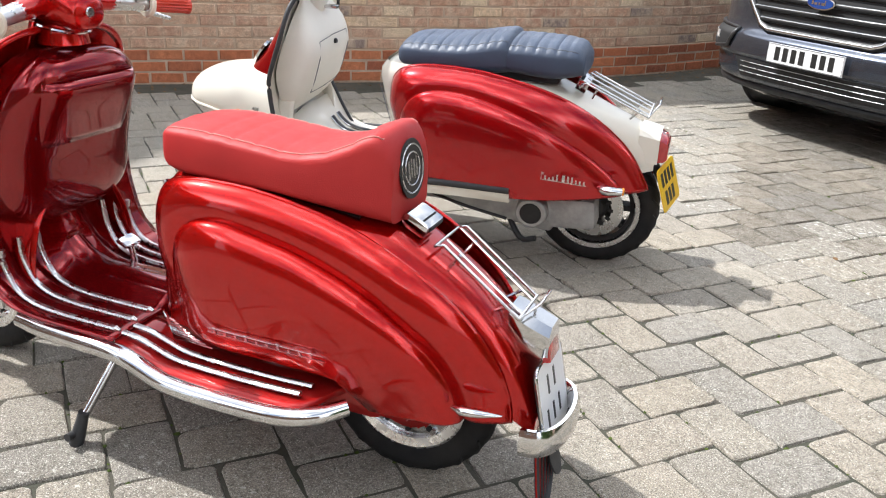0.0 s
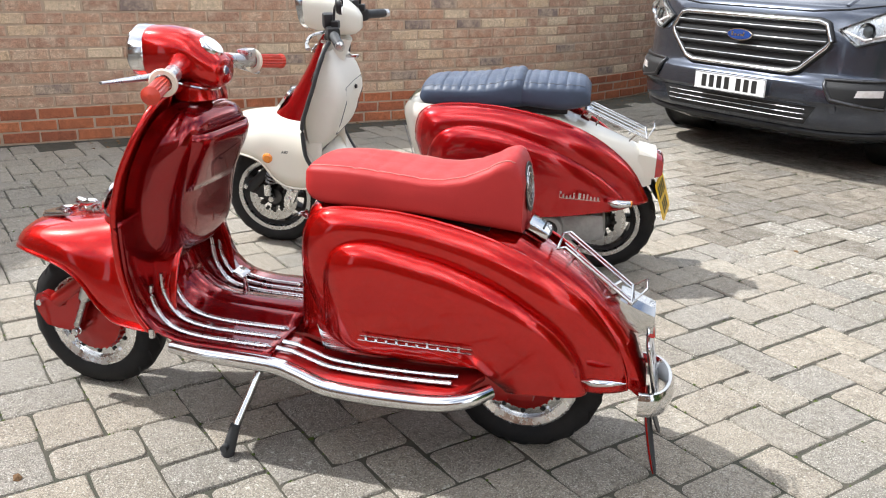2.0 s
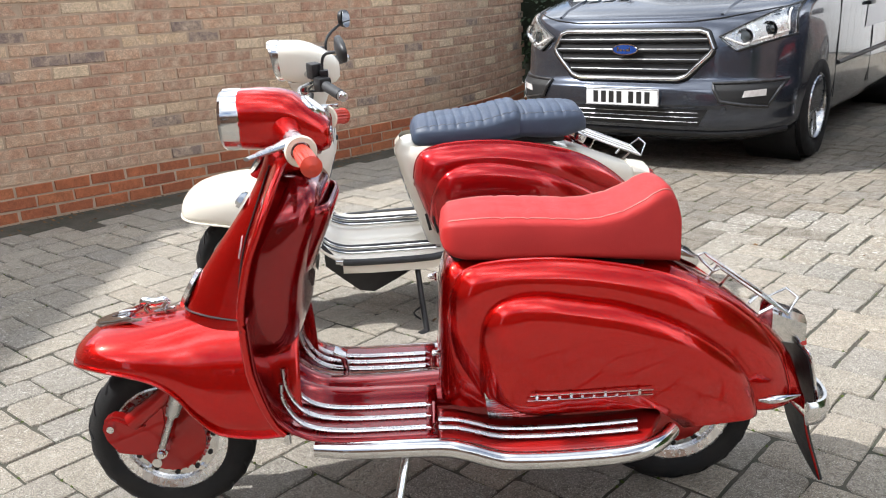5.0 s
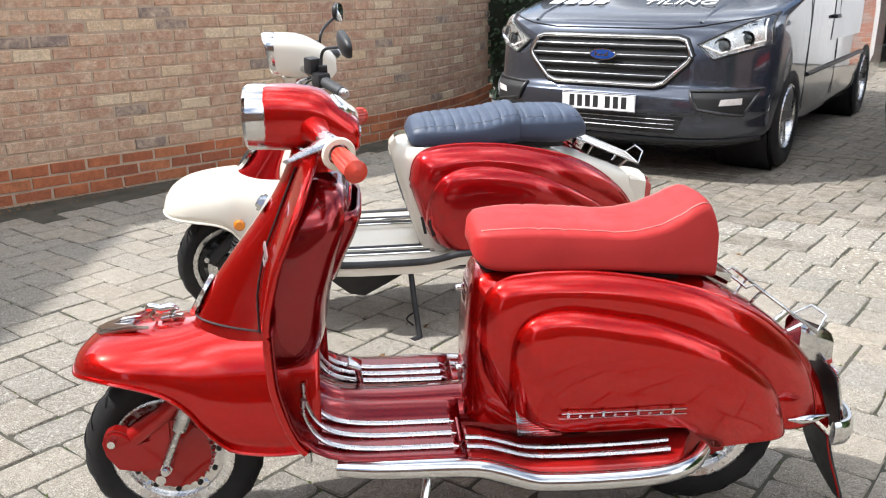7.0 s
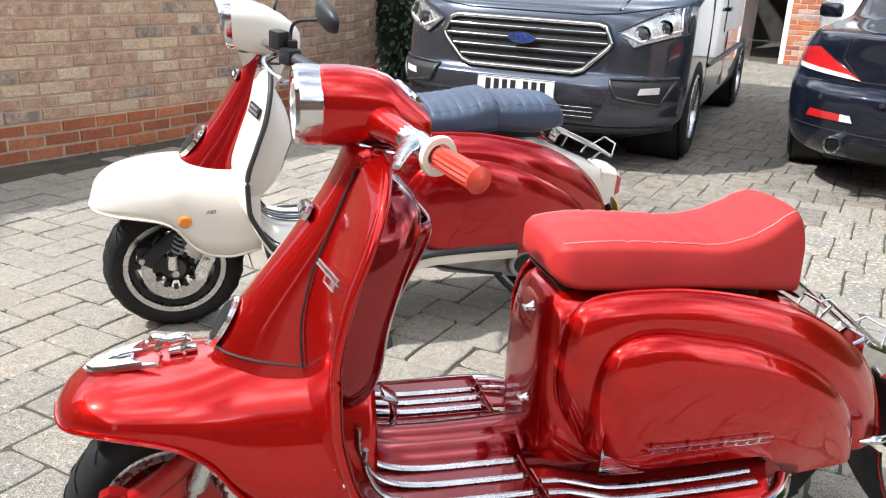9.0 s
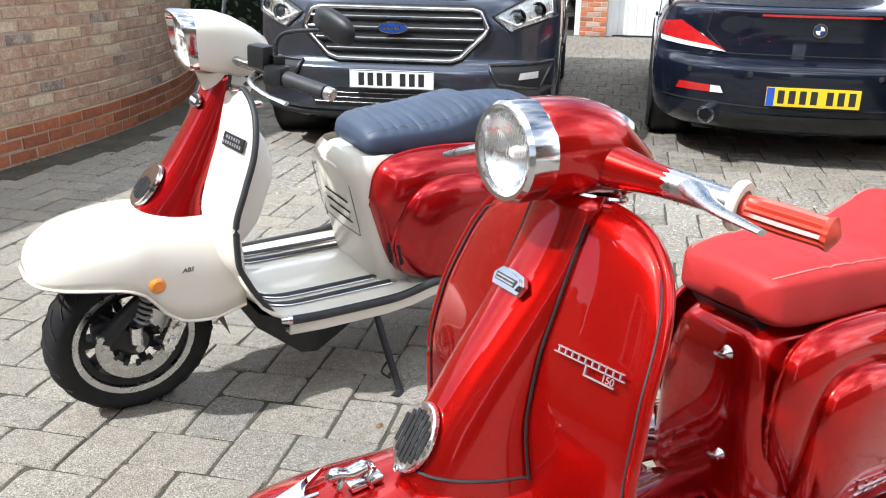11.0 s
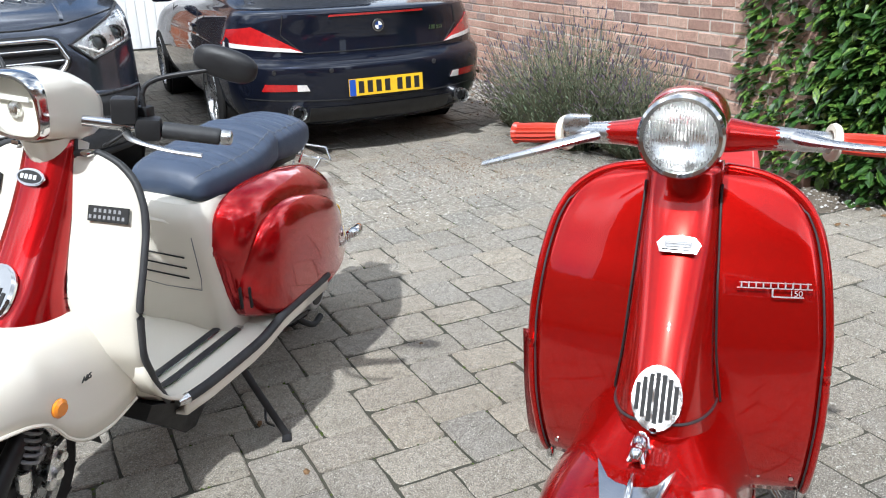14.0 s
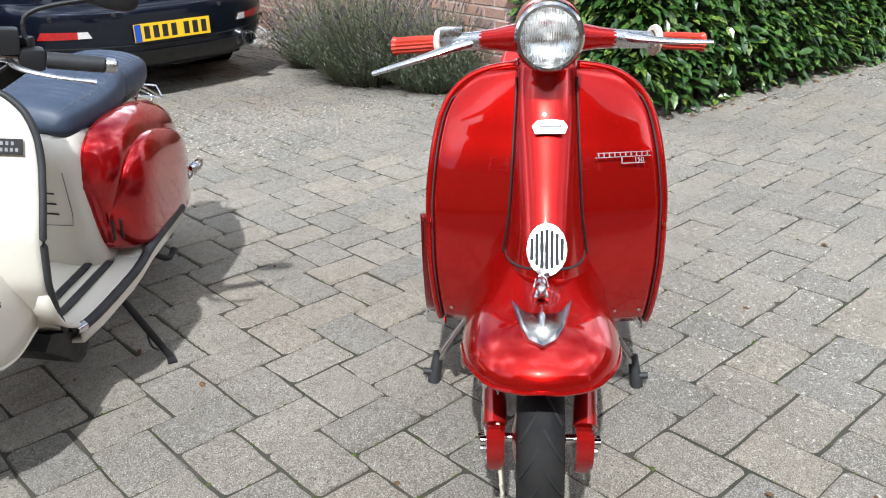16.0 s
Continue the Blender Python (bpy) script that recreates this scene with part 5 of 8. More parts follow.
part("steering_cover", tube([(-0.40, 0, 0.82), (-0.345, 0, 0.93)], [0.058, 0.05], 20), CREAM_GREY, CS)
part("bag_hook", block((0.05, 0.03, 0.012), (-0.30, 0, 0.845), 0.004), CHROME, CS)

# floor
rows = []
CFL = [(-0.43, 0.45), (-0.40, 0.385), (-0.36, 0.335), (-0.31, 0.310), (-0.24, 0.302), (0.14, 0.302)]
for i in range(22):
    x = -0.43 + 0.57 * i / 21
    w = 0.235 + 0.02 * step(-0.4, -0.25, x)
    rows.append([(x, w * k / 12, interp(x, CFL) + 0.008 * step(0.0, 0.05, 0.085 - abs(w * k / 12))) for k in range(-12, 13)])
cfl = part("floorboard", grid(rows, angle=60), CREAM, CS, "cream floorboard with black rubber strips")
thicken(cfl, 0.008, 0.0)
for s in (-1, 1):
    for y in (0.125, 0.175):
        rs = part("rubber_strip", tube([(-0.385, s * y, 0.372), (-0.35, s * y, 0.336), (-0.30, s * y, 0.316), (-0.22, s * y, 0.311), (0.02, s * y, 0.311), (0.06, s * y, 0.311)], 0.012, 8, 0.5, bend=20), BLACK_RUBBER, cfl)
        parts("strip_edge", ([tube([(-0.385, s * y + e, 0.374), (-0.35, s * y + e, 0.338), (-0.30, s * y + e, 0.318), (-0.22, s * y + e, 0.311), (0.06, s * y + e, 0.311)], 0.0022, 5, bend=18) for e in (-0.011, 0.011)]), CHROME, rs)
        part("strip_cap", block((0.022, 0.024, 0.009), (0.068, s * y, 0.311), 0.004), CHROME, rs)
    # outer edge: cream sill with a thick black bumper rising to the rear
    pts = [(-0.30, 0.246, 0.300), (-0.20, 0.256, 0.300), (0.0, 0.262, 0.303), (0.08, 0.264, 0.312), (0.16, 0.266, 0.330), (0.28, 0.266, 0.336), (0.47, 0.262, 0.338)]
    eb = part("edge_bumper", tube([(a, s * b, c) for a, b, c in pts], 0.013, 10, 1.0, bend=30), BLACK_RUBBER, CS, "thick black rubber floor edging")
    part("edge_cap", tube([(-0.325, s * 0.240, 0.302), (-0.295, s * 0.247, 0.301)], [0.010, 0.015], 10), CHROME, eb)
    sill = [[(a, s * (b - 0.006), c - 0.008), (a, s * (b + 0.004), c - 0.012), (a, s * (b + 0.002), c - 0.045), (a, s * (b - 0.03), c - 0.05)] for a, b, c in pts]
    so = part("side_sill", grid(sill, angle=40), CREAM, CS)
    thicken(so, 0.012)
    ext = [[(x, s * y, z) for y in (0.15, 0.20, 0.258)] for x, z in ((0.10, 0.300), (0.16, 0.318), (0.28, 0.324), (0.47, 0.326))]
    thicken(part("rear_board", grid(ext, angle=40), CREAM, CS), 0.015)

# black belly pan and side stand
part("belly_pan", grid([[(x, -w, zt), (x, -w * 0.90, zb), (x, w * 0.90, zb), (x, w, zt)] for x, w, zt, zb in ((-0.37, 0.20, 0.31, 0.26), (-0.30, 0.222, 0.285, 0.205), (-0.245, 0.224, 0.285, 0.158), (-0.19, 0.218, 0.285, 0.145), (-0.10, 0.20, 0.285, 0.185), (0.02, 0.18, 0.285, 0.245), (0.08, 0.15, 0.285, 0.27))], close_v=True, caps=True, angle=30), BLACK, CS, "black plastic belly pan")
stand = part("side_stand", join(tube([(-0.02, -0.205, 0.285), (-0.012, -0.285, 0.165), (0.0, -0.365, 0.045)], 0.011, 10, bend=8), tube([(0.002, -0.362, 0.048), (-0.028, -0.38, 0.041)], [0.012, 0.016], 8, 0.6)), BLACK, CS, "black side stand, folded out")
part("stand_prong", tube([(-0.008, -0.30, 0.12), (-0.045, -0.325, 0.105), (-0.02, -0.335, 0.08)], 0.0035, 6, bend=6), BLACK, stand)
part("centre_stand", join(tube([(0.42, -0.12, 0.21), (0.50, -0.19, 0.13), (0.56, -0.20, 0.14)], 0.011, 8, bend=8), tube([(0.42, 0.12, 0.21), (0.50, 0.19, 0.13), (0.56, 0.20, 0.14)], 0.011, 8, bend=8), tube([(0.42, -0.12, 0.21), (0.42, 0.12, 0.21)], 0.012, 8)), BLACK, CS)

# engine and belt case, exhaust
eng = part("engine", join(block((0.40, 0.13, 0.13), (0.42, -0.10, 0.235), 0.035, (0, 8, 0)), block((0.20, 0.10, 0.12), (0.66, -0.11, 0.23), 0.03, (0, -5, 0)), block((0.22, 0.2, 0.1), (0.18, 0, 0.23), 0.03)), ENGINE, CS, "grey cast engine and belt case")
part("case_cover", lathe([(0, 0), (-0.004, 0.05), (0.0, 0.056), (0.03, 0.060), (0.05, 0.060)], 28, "y", (0.535, -0.195, 0.232), 30), ENGINE, eng)
part("cover_insert", lathe([(-0.006, 0.0), (-0.005, 0.038), (-0.001, 0.040)], 24, "y", (0.535, -0.196, 0.232)), BLACK, eng)
part("exhaust", tube([(0.45, 0.15, 0.19), (0.62, 0.17, 0.21), (0.92, 0.18, 0.27)], [0.03, 0.052, 0.055, 0.05], 16, bend=10), STEEL_DARK, CS)
for s in (-1, 1):
    part("shock", tube([(0.70, s * 0.13, 0.25), (0.66, s * 0.13, 0.40)], 0.022, 12), STEEL_DARK, CS)
part("brake_hose", tube([(0.10, -0.19, 0.27), (0.28, -0.22, 0.24), (0.45, -0.20, 0.20)], 0.006, 8, bend=10), BLACK, CS)

# cream body shell
CB_TOP = [(-0.075, 0.655), (-0.06, 0.685), (-0.03, 0.70), (0.10, 0.706), (0.50, 0.672), (0.60, 0.642), (0.756, 0.582), (0.86, 0.540), (0.90, 0.515), (0.925, 0.45)]
CB_HALF = [(-0.075, 0.11), (-0.04, 0.135), (0.05, 0.158), (0.20, 0.180), (0.40, 0.182), (0.60, 0.15), (0.75, 0.105), (0.86, 0.078), (0.925, 0.06)]
CB_LOW = [(-0.075, 0.42), (0.02, 0.31), (0.30, 0.30), (0.70, 0.34), (0.925, 0.40)]
rows = []
for i in range(42):
    x = -0.075 + 1.0 * i / 41
    zt, zb, w = interp(x, CB_TOP), interp(x, CB_LOW), interp(x, CB_HALF)
    lean = 0.10 * (1 - step(-0.075, 0.12, x))
    rows.append([(x + lean * (1 - abs(math.sin(math.pi * j / 26)) ** 1.2) , -w * math.copysign(abs(math.cos(math.pi * j / 26)) ** (2 / 4.5), math.cos(math.pi * j / 26)), zb + (zt - zb) * abs(math.sin(math.pi * j / 26)) ** (2 / 3.6)) for j in range(27)])
cbody = part("body_shell", grid(rows, angle=60), CREAM, CS, "cream body shell with louvred front cover")
RISER = lambda t: -0.082 + 0.115 * (1 - t) ** 1.15
rows = []
for i in range(17):
    t = i / 16
    z = 0.295 + 0.405 * t
    xf, xb = RISER(t), interp(z, [(0.29, 0.14), (0.40, 0.115), (0.60, 0.075), (0.70, 0.10)])
    w = interp(z, [(0.29, 0.172), (0.45, 0.164), (0.62, 0.152), (0.68, 0.140), (0.70, 0.125)])
    xf += 0.030 * max(0.0, (t - 0.88) / 0.12) ** 2
    rows.append([(xb - (xb - xf) * abs(math.sin(math.pi * j / 30)) ** (2 / 4.6), -w * math.copysign(abs(math.cos(math.pi * j / 30)) ** (2 / 4.6), math.cos(math.pi * j / 30)), z) for j in range(31)])
part("front_cover", grid(rows, angle=70), CREAM, cbody)
for k in range(3):
    zz = 0.555 - 0.033 * k
    t = (zz - 0.30) / 0.375
    part("louvre", tube([(RISER(t * 0.93 + 0.012) - 0.0006, y, zz - 0.004) for y in (-0.085, 0, 0.06)], 0.0022, 6), DARK_VOID, cbody)
part("cover_seam", tube([(RISER(t * 0.93 + 0.012) + 0.0004, y, 0.30 + 0.375 * t) for y, t in ((-0.12, 0.85), (-0.122, 0.5), (-0.115, 0.40), (0, 0.38), (0.115, 0.40), (0.122, 0.5), (0.12, 0.85))], 0.0013, 5), STITCH, cbody)

CP_TOP = [(-0.008, 0.6), (0.006, 0.66), (0.045, 0.695), (0.122, 0.712), (0.238, 0.716), (0.363, 0.706), (0.527, 0.672), (0.652, 0.622), (0.758, 0.552), (0.845, 0.465), (0.907, 0.36), (0.917, 0.335)]
CP_LOW = [(-0.008, 0.56), (0.016, 0.48), (0.05, 0.385), (0.074, 0.345), (0.141, 0.335), (0.334, 0.33), (0.498, 0.3), (0.623, 0.295), (0.816, 0.303), (0.917, 0.322)]
CP_BUL = [(0.045, 0.44), (0.051, 0.52), (0.074, 0.584), (0.114, 0.626), (0.180, 0.649), (0.276, 0.650), (0.411, 0.622), (0.546, 0.57), (0.681, 0.49), (0.787, 0.4), (0.854, 0.31)]
for s in (-1, 1):
    pan = side_panel(CS, s, CP_TOP, CP_LOW, CP_BUL, 0.140, 0.246, (0.46, 0.308), 0.36, 0.125, RA_RED, 0.028, 0.120, 0.085)
    for k, x in enumerate((0.034, 0.062)):
        part("vent_slot", block((0.011, 0.006, 0.07), (x, s * (0.205 + 0.014 * k), 0.425 - 0.006 * k), 0.003, (0, -12, 0)), DARK_VOID, pan)
    bars("panel_script", [(0.0, 0.0, 0.012, 0.026), (0.004, 0.016, 0.014, 0.008)] + [(0.022 + 0.0135 * k, 0.0 - 0.004 * (k == 1), 0.006, 0.013 if k != 3 else 0.022) for k in range(4)] + [(0.082, 0.0, 0.010, 0.024)] + [(0.100 + 0.0135 * k, 0.0, 0.006, 0.022 if k < 2 else 0.013) for k in range(5)] + [(0.0, -0.003, 0.165, 0.0025)], ALU, pan, axes((0.565 if s < 0 else 0.725, s * 0.252, 0.398), (-s, 0, -0.03 if s < 0 else 0.03), (0, 0, 1)), 0.003)
    ti = part("turn_signal", tube([(0.765, s * 0.205, 0.372), (0.80, s * 0.218, 0.372), (0.845, s * 0.21, 0.372)], [0.012, 0.022, 0.020, 0.016], 12, 0.8, bend=6), CHROME, pan, "chrome bullet indicator")
    part("lens", lathe([(0, 0.014), (0.006, 0.012), (0.01, 0)], 14, "x", (0.846, s * 0.21, 0.372)), INDICATOR, ti)
    part("panel_bolt", lathe([(0, 0.006), (s * 0.004, 0.005), (s * 0.005, 0)], 10, "y", (0.49, s * 0.235, 0.315)), CHROME, pan)

# two-level ribbed seat
CST1 = [(-0.006, 0.735), (0.004, 0.762), (0.028, 0.778), (0.07, 0.786), (0.17, 0.792), (0.27, 0.803), (0.34, 0.819), (0.385, 0.826), (0.407, 0.814), (0.418, 0.785)]
CSL1 = [(-0.006, 0.708), (0.006, 0.690), (0.04, 0.680), (0.30, 0.682), (0.418, 0.694)]
CSH1 = [(-0.006, 0.085), (0.008, 0.112), (0.04, 0.128), (0.12, 0.143), (0.26, 0.150), (0.38, 0.135), (0.418, 0.12)]
xs1 = [-0.006, -0.004, 0.002, 0.010, 0.020] + [0.030 + 0.0063 * i for i in range(60)] + [0.413, 0.418]
s1, r1 = seat_shape(CS, CST1, CSL1, CSH1, xs1, NAVY_VINYL, [0.060 + 0.034 * k for k in range(10)], 0.03, "rider_seat", 3.4, 0.005)
s1["label"] = "dark blue ribbed vinyl rider seat"
CST2 = [(0.375, 0.76), (0.39, 0.800), (0.42, 0.812), (0.52, 0.814), (0.60, 0.810), (0.642, 0.798), (0.662, 0.770)]
CSL2 = [(0.375, 0.70), (0.55, 0.686), (0.662, 0.706)]
CSH2 = [(0.375, 0.12), (0.42, 0.130), (0.55, 0.128), (0.63, 0.115), (0.662, 0.095)]
xs2 = [0.375, 0.378, 0.384, 0.392] + [0.40 + 0.0065 * i for i in range(38)] + [0.654, 0.662]
s2, r2 = seat_shape(CS, CST2, CSL2, CSH2, xs2, NAVY_VINYL, [0.425 + 0.036 * k for k in range(6)], 0.03, "pillion_seat", 3.4, 0.005)
s2["label"] = "dark blue ribbed vinyl pillion seat"
for ob, rr in ((s1, r1), (s2, r2)):
    parts("stitching", ([tube([r[k] for r in rr[3:-2]], 0.0016, 5) for k in (5, 15)]), STITCH, ob)
part("seat_base", block((0.56, 0.19, 0.03), (0.30, 0, 0.69), 0.01), BLACK, s1)
part("tail_vent", join(block((0.04, 0.10, 0.045), (0.652, 0, 0.665), 0.008, (0, 25, 0))), CHROME, CS)
rack(CS, 0.645, 0.660, 0.875, 0.560, 0.075, 0.034, 3)

# tail lamp, plate
cl = part("tail_lamp", grid([[(x, y * w, z) for y, z in ((-1, zb), (-1, zt - 0.02), (-0.6, zt), (0.6, zt), (1, zt - 0.02), (1, zb))] for x, w, zt, zb in ((0.865, 0.070, 0.545, 0.43), (0.90, 0.068, 0.540, 0.425), (0.935, 0.062, 0.530, 0.425))], close_v=True, caps=True, angle=35), CREAM, CS, "cream tail lamp housing with red lens")
part("lens", grid([[(x, y * w, z) for y, z in ((-1, zb), (-1, zt - 0.012), (-0.6, zt), (0.6, zt), (1, zt - 0.012), (1, zb))] for x, w, zt, zb in ((0.930, 0.058, 0.524, 0.428), (0.955, 0.054, 0.512, 0.432), (0.965, 0.046, 0.498, 0.44))], close_v=True, caps=True, angle=35), RED_LENS, cl)
ym = axes((0.978, 0.0, 0.335), (0.17, 0.985, 0), (-0.33, 0, 1))
yp = part("number_plate", slab(oval(0.095, 0.078, 32, 12.0), 0.004, 0.001, ym), PLATE_Y, CS, "yellow rear number plate with black marks")
bars("plate_marks", [(-0.070 + 0.037 * k, 0.008, 0.024, 0.050) for k in range(4)] + [(-0.055 + 0.037 * k, -0.060, 0.024, 0.050) for k in range(3)], INK, yp, ym @ Matrix.Translation((0, 0, 0.004)), 0.0008)
part("plate_holder", tube([(0.90, 0, 0.44), (0.965, 0, 0.33)], 0.03, 8, 0.5), BLACK, yp)

# headset with squared lamp
rows = []
for x, w, zt, zb in ((-0.472, 0.076, 1.097, 0.957), (-0.44, 0.079, 1.096, 0.950), (-0.40, 0.080, 1.094, 0.938), (-0.36, 0.076, 1.082, 0.930), (-0.31, 0.064, 1.056, 0.930), (-0.275, 0.048, 1.030, 0.938), (-0.258, 0.025, 1.008, 0.955)):
    rows.append([(x, w * math.copysign(abs(math.cos(a)) ** 0.62, math.cos(a)), (zt + zb) / 2 + (zt - zb) / 2 * math.copysign(abs(math.sin(a)) ** 0.62, math.sin(a))) for a in (2 * math.pi * j / 36 for j in range(36))])
chead = part("headset", grid(rows, close_v=True, caps=True, angle=60), CREAM, CS, "cream headset cowl")
part("cowl_seam", tube([(x, 0.0865 * s_, 0.992) for s_ in (1,) for x in (-0.46, -0.40, -0.36)] , 0.0015, 5), BLACK, chead)
part("cowl_collar", tube([(-0.395, 0, 0.955), (-0.385, 0, 0.905)], [0.060, 0.052], 22), CREAM, chead)
CL = Vector((-0.478, 0, 1.026))
rows = []
for x, rr in ((0.022, 0.075), (-0.010, 0.077), (-0.020, 0.073), (-0.018, 0.066), (0.0, 0.062)):
    rows.append([(CL.x + x - 0.017 * math.sin(a), CL.y + rr * math.copysign(abs(math.cos(a)) ** 0.66, math.cos(a)), CL.z + rr * 0.97 * math.copysign(abs(math.sin(a)) ** 0.66, math.sin(a))) for a in (2 * math.pi * j / 44 for j in range(44))])
clamp = part("headlamp", grid(rows, close_v=True, angle=30), CHROME, chead, "squared chrome-rimmed headlamp")
part("reflector", lathe([(0.012, 0.070), (0.014, 0.062), (0.018, 0.046), (0.03, 0.022), (0.03, 0.0)], 36, "x", CL), CHROME, clamp)
part("projector", lathe([(-0.010, 0.0), (-0.007, 0.012), (0.002, 0.018), (0.03, 0.020)], 24, "x", (CL.x, 0, CL.z - 0.008)), BRIGHT, clamp)
part("script_bar", block((0.003, 0.078, 0.010), (CL.x - 0.003, 0, CL.z + 0.016), 0.001), WHITE, clamp)
lg = part("lamp_glass", lathe([(-0.012, 0.0), (-0.011, 0.03), (-0.006, 0.052), (0.004, 0.066)], 36, "x", CL), GLASS, clamp)
lg.visible_shadow = False
for s in (-1, 1):
    A, B = Vector((-0.375, s * 0.075, 0.985)), Vector((-0.235, s * 0.36, 0.955))
    d = (B - A).normalized()
    hb = part("handlebar", tube([A, A + d * 0.14], 0.012, 10), CHROME, chead)
    part("switchgear", join(block((0.055, 0.05, 0.05), A + d * 0.135, 0.012, (0, 0, s * 60)), block((0.03, 0.03, 0.03), A + d * 0.12 + Vector((0.015, 0, 0.03)), 0.006)), BLACK, hb)
    if s > 0:
        part("kill_switch", block((0.02, 0.02, 0.014), A + d * 0.14 + Vector((0.0, 0.0, 0.03)), 0.004), GRIP, hb)
    part("reservoir", block((0.052, 0.042, 0.056), A + d * 0.092 + Vector((-0.008, 0, 0.036)), 0.008, (0, 0, s * 62)), BLACK, hb, "black fluid reservoir")
    gr_ = part("grip", tube([A + d * (0.165 + 0.0046 * k) for k in range(27)], [0.0178, 0.0188] * 13 + [0.017], 14), BLACK_RUBBER, hb, "black ribbed rubber grip")
    part("bar_end", lathe([(0, 0.014), (0.004, 0.017), (0.022, 0.016), (0.026, 0.010), (0.026, 0)], 18, "x", (0, 0, 0)), ALU, hb).matrix_local = axes(A + d * 0.286, d, (0, 0, 1))
    q = A + d * 0.10
    part("lever", tube([q + Vector((-0.022, 0, -0.004)), q + Vector((-0.062, s * 0.05, -0.010)), q + Vector((-0.055, s * 0.13, -0.022)), q + Vector((-0.030, s * 0.19, -0.030))], [0.011, 0.009, 0.0075, 0.007, 0.009], 10, 0.6, bend=16), ALU, hb)
    part("cable", tube([q + Vector((-0.02, 0, -0.01)), q + Vector((-0.04, -s * 0.04, -0.04)), q + Vector((0.0, -s * 0.07, -0.05))], 0.004, 8, bend=10), BLACK, hb)
    m0, m1 = A + d * 0.125 + Vector((0.005, 0, 0.02)), Vector((-0.243, s * 0.326, 1.106))
    mir = part("mirror", tube([m0, m0 + Vector((0.012, s * 0.006, 0.075)), m1], 0.0055, 8, bend=12), BLACK, hb, "black stalk mirror")
    mm = axes(m1 + Vector((0.008, s * 0.012, 0.010)), (0.22, s * 0.95, -0.22), (0, 0, 1))
    part("mirror_shell", grid([[mm @ Vector((0.070 * r * math.copysign(abs(math.cos(a)) ** 0.75, math.cos(a)), 0.034 * r * math.copysign(abs(math.sin(a)) ** 0.75, math.sin(a)), zz * s)) for a in (2 * math.pi * j / 28 for j in range(28))] for r, zz in ((1.0, 0.005), (1.0, -0.004), (0.88, -0.012), (0.5, -0.018), (0.02, -0.019))], close_v=True, angle=60), BLACK, mir)
    part("mirror_glass", slab(oval(0.060, 0.033, 28, 2.6), 0.002, 0, mm @ Matrix.Translation((0, 0, s * 0.0055))), MIRROR, mir)

# ---- parked vehicles ----
class Hull:
    """A car body as level slices: (z, nose x, tail x, half width); the nose and tail sweep back towards the corners."""

    def __init__(self, levels, sweep_n, pow_n, sweep_t, pow_t):
        self.z = [l[0] for l in levels]
        self.xn, self.xt, self.w = ([(l[0], l[k]) for l in levels] for k in (1, 2, 3))
        self.sn, self.pn, self.st, self.pt = sweep_n, pow_n, sweep_t, pow_t

    def nose(self, y, z, out=0.0):
        w = interp(z, self.w)
        return interp(z, self.xn) + self.sn * (1 - math.sqrt(max(0.0, 1 - min(1.0, abs(y) / w) ** self.pn))) - out

    def outline(self, z, n=22):
        w, a, b = interp(z, self.w), interp(z, self.xn), interp(z, self.xt)
        pts = []
        for i in range(-n, n + 1):
            y = w * math.sin(math.pi / 2 * i / n)
            pts.append((a + self.sn * (1 - math.sqrt(max(0.0, 1 - min(1.0, abs(y) / w) ** self.pn))), y, z))
        for i in range(n, -n - 1, -1):
            y = w * math.sin(math.pi / 2 * i / n)
            pts.append((b - self.st * (1 - math.sqrt(max(0.0, 1 - min(1.0, abs(y) / w) ** self.pt))), y, z))
        return pts

    def body(self, steps=3):
        zs = []
        for a, b in zip(self.z, self.z[1:]):
            zs += [a + (b - a) * k / steps for k in range(steps)]
        return grid([self.outline(z) for z in zs + [self.z[-1]]], close_v=True, caps=True, angle=28)

    def patch(self, quad, out=0.006, nu=10, nv=6, thick=None):
        """A panel lying on the nose: quad of (y, z) corners, in order."""
        (a, b, c, d) = [Vector(p) for p in quad]
        rows = []
        for i in range(nu + 1):
            u = i / nu
            rows.append([])
            for j in range(nv + 1):
                v = j / nv
                p = (a * (1 - u) + b * u) * (1 - v) + (d * (1 - u) + c * u) * v
                rows[-1].append((self.nose(p.x, p.y, out), p.x, p.y))
        bm = grid(rows, angle=30)
        edge = [r[0] for r in rows] + rows[-1][1:] + [r[-1] for r in reversed(rows[:-1])] + list(reversed(rows[0]))[1:-1]
        rim = grid([edge, [(x + out + 0.015, y, z) for x, y, z in edge]], close_v=True, angle=30)
        return join(bm, rim)

    def line(self, pts, r, out=0.004, sides=6, closed=False, n=6):
        """A thin bar laid on the nose through (y, z) points."""
        P = []
        m = len(pts)
        for k in range(m if closed else m - 1):
            (y0, z0), (y1, z1) = pts[k], pts[(k + 1) % m]
            for i in range(n):
                y, z = y0 + (y1 - y0) * i / n, z0 + (z1 - z0) * i / n
                P.append((self.nose(y, z, out), y, z))
        if not closed:
            y, z = pts[-1]
            P.append((self.nose(y, z, out), y, z))
        return tube(P, r, sides, closed=closed)


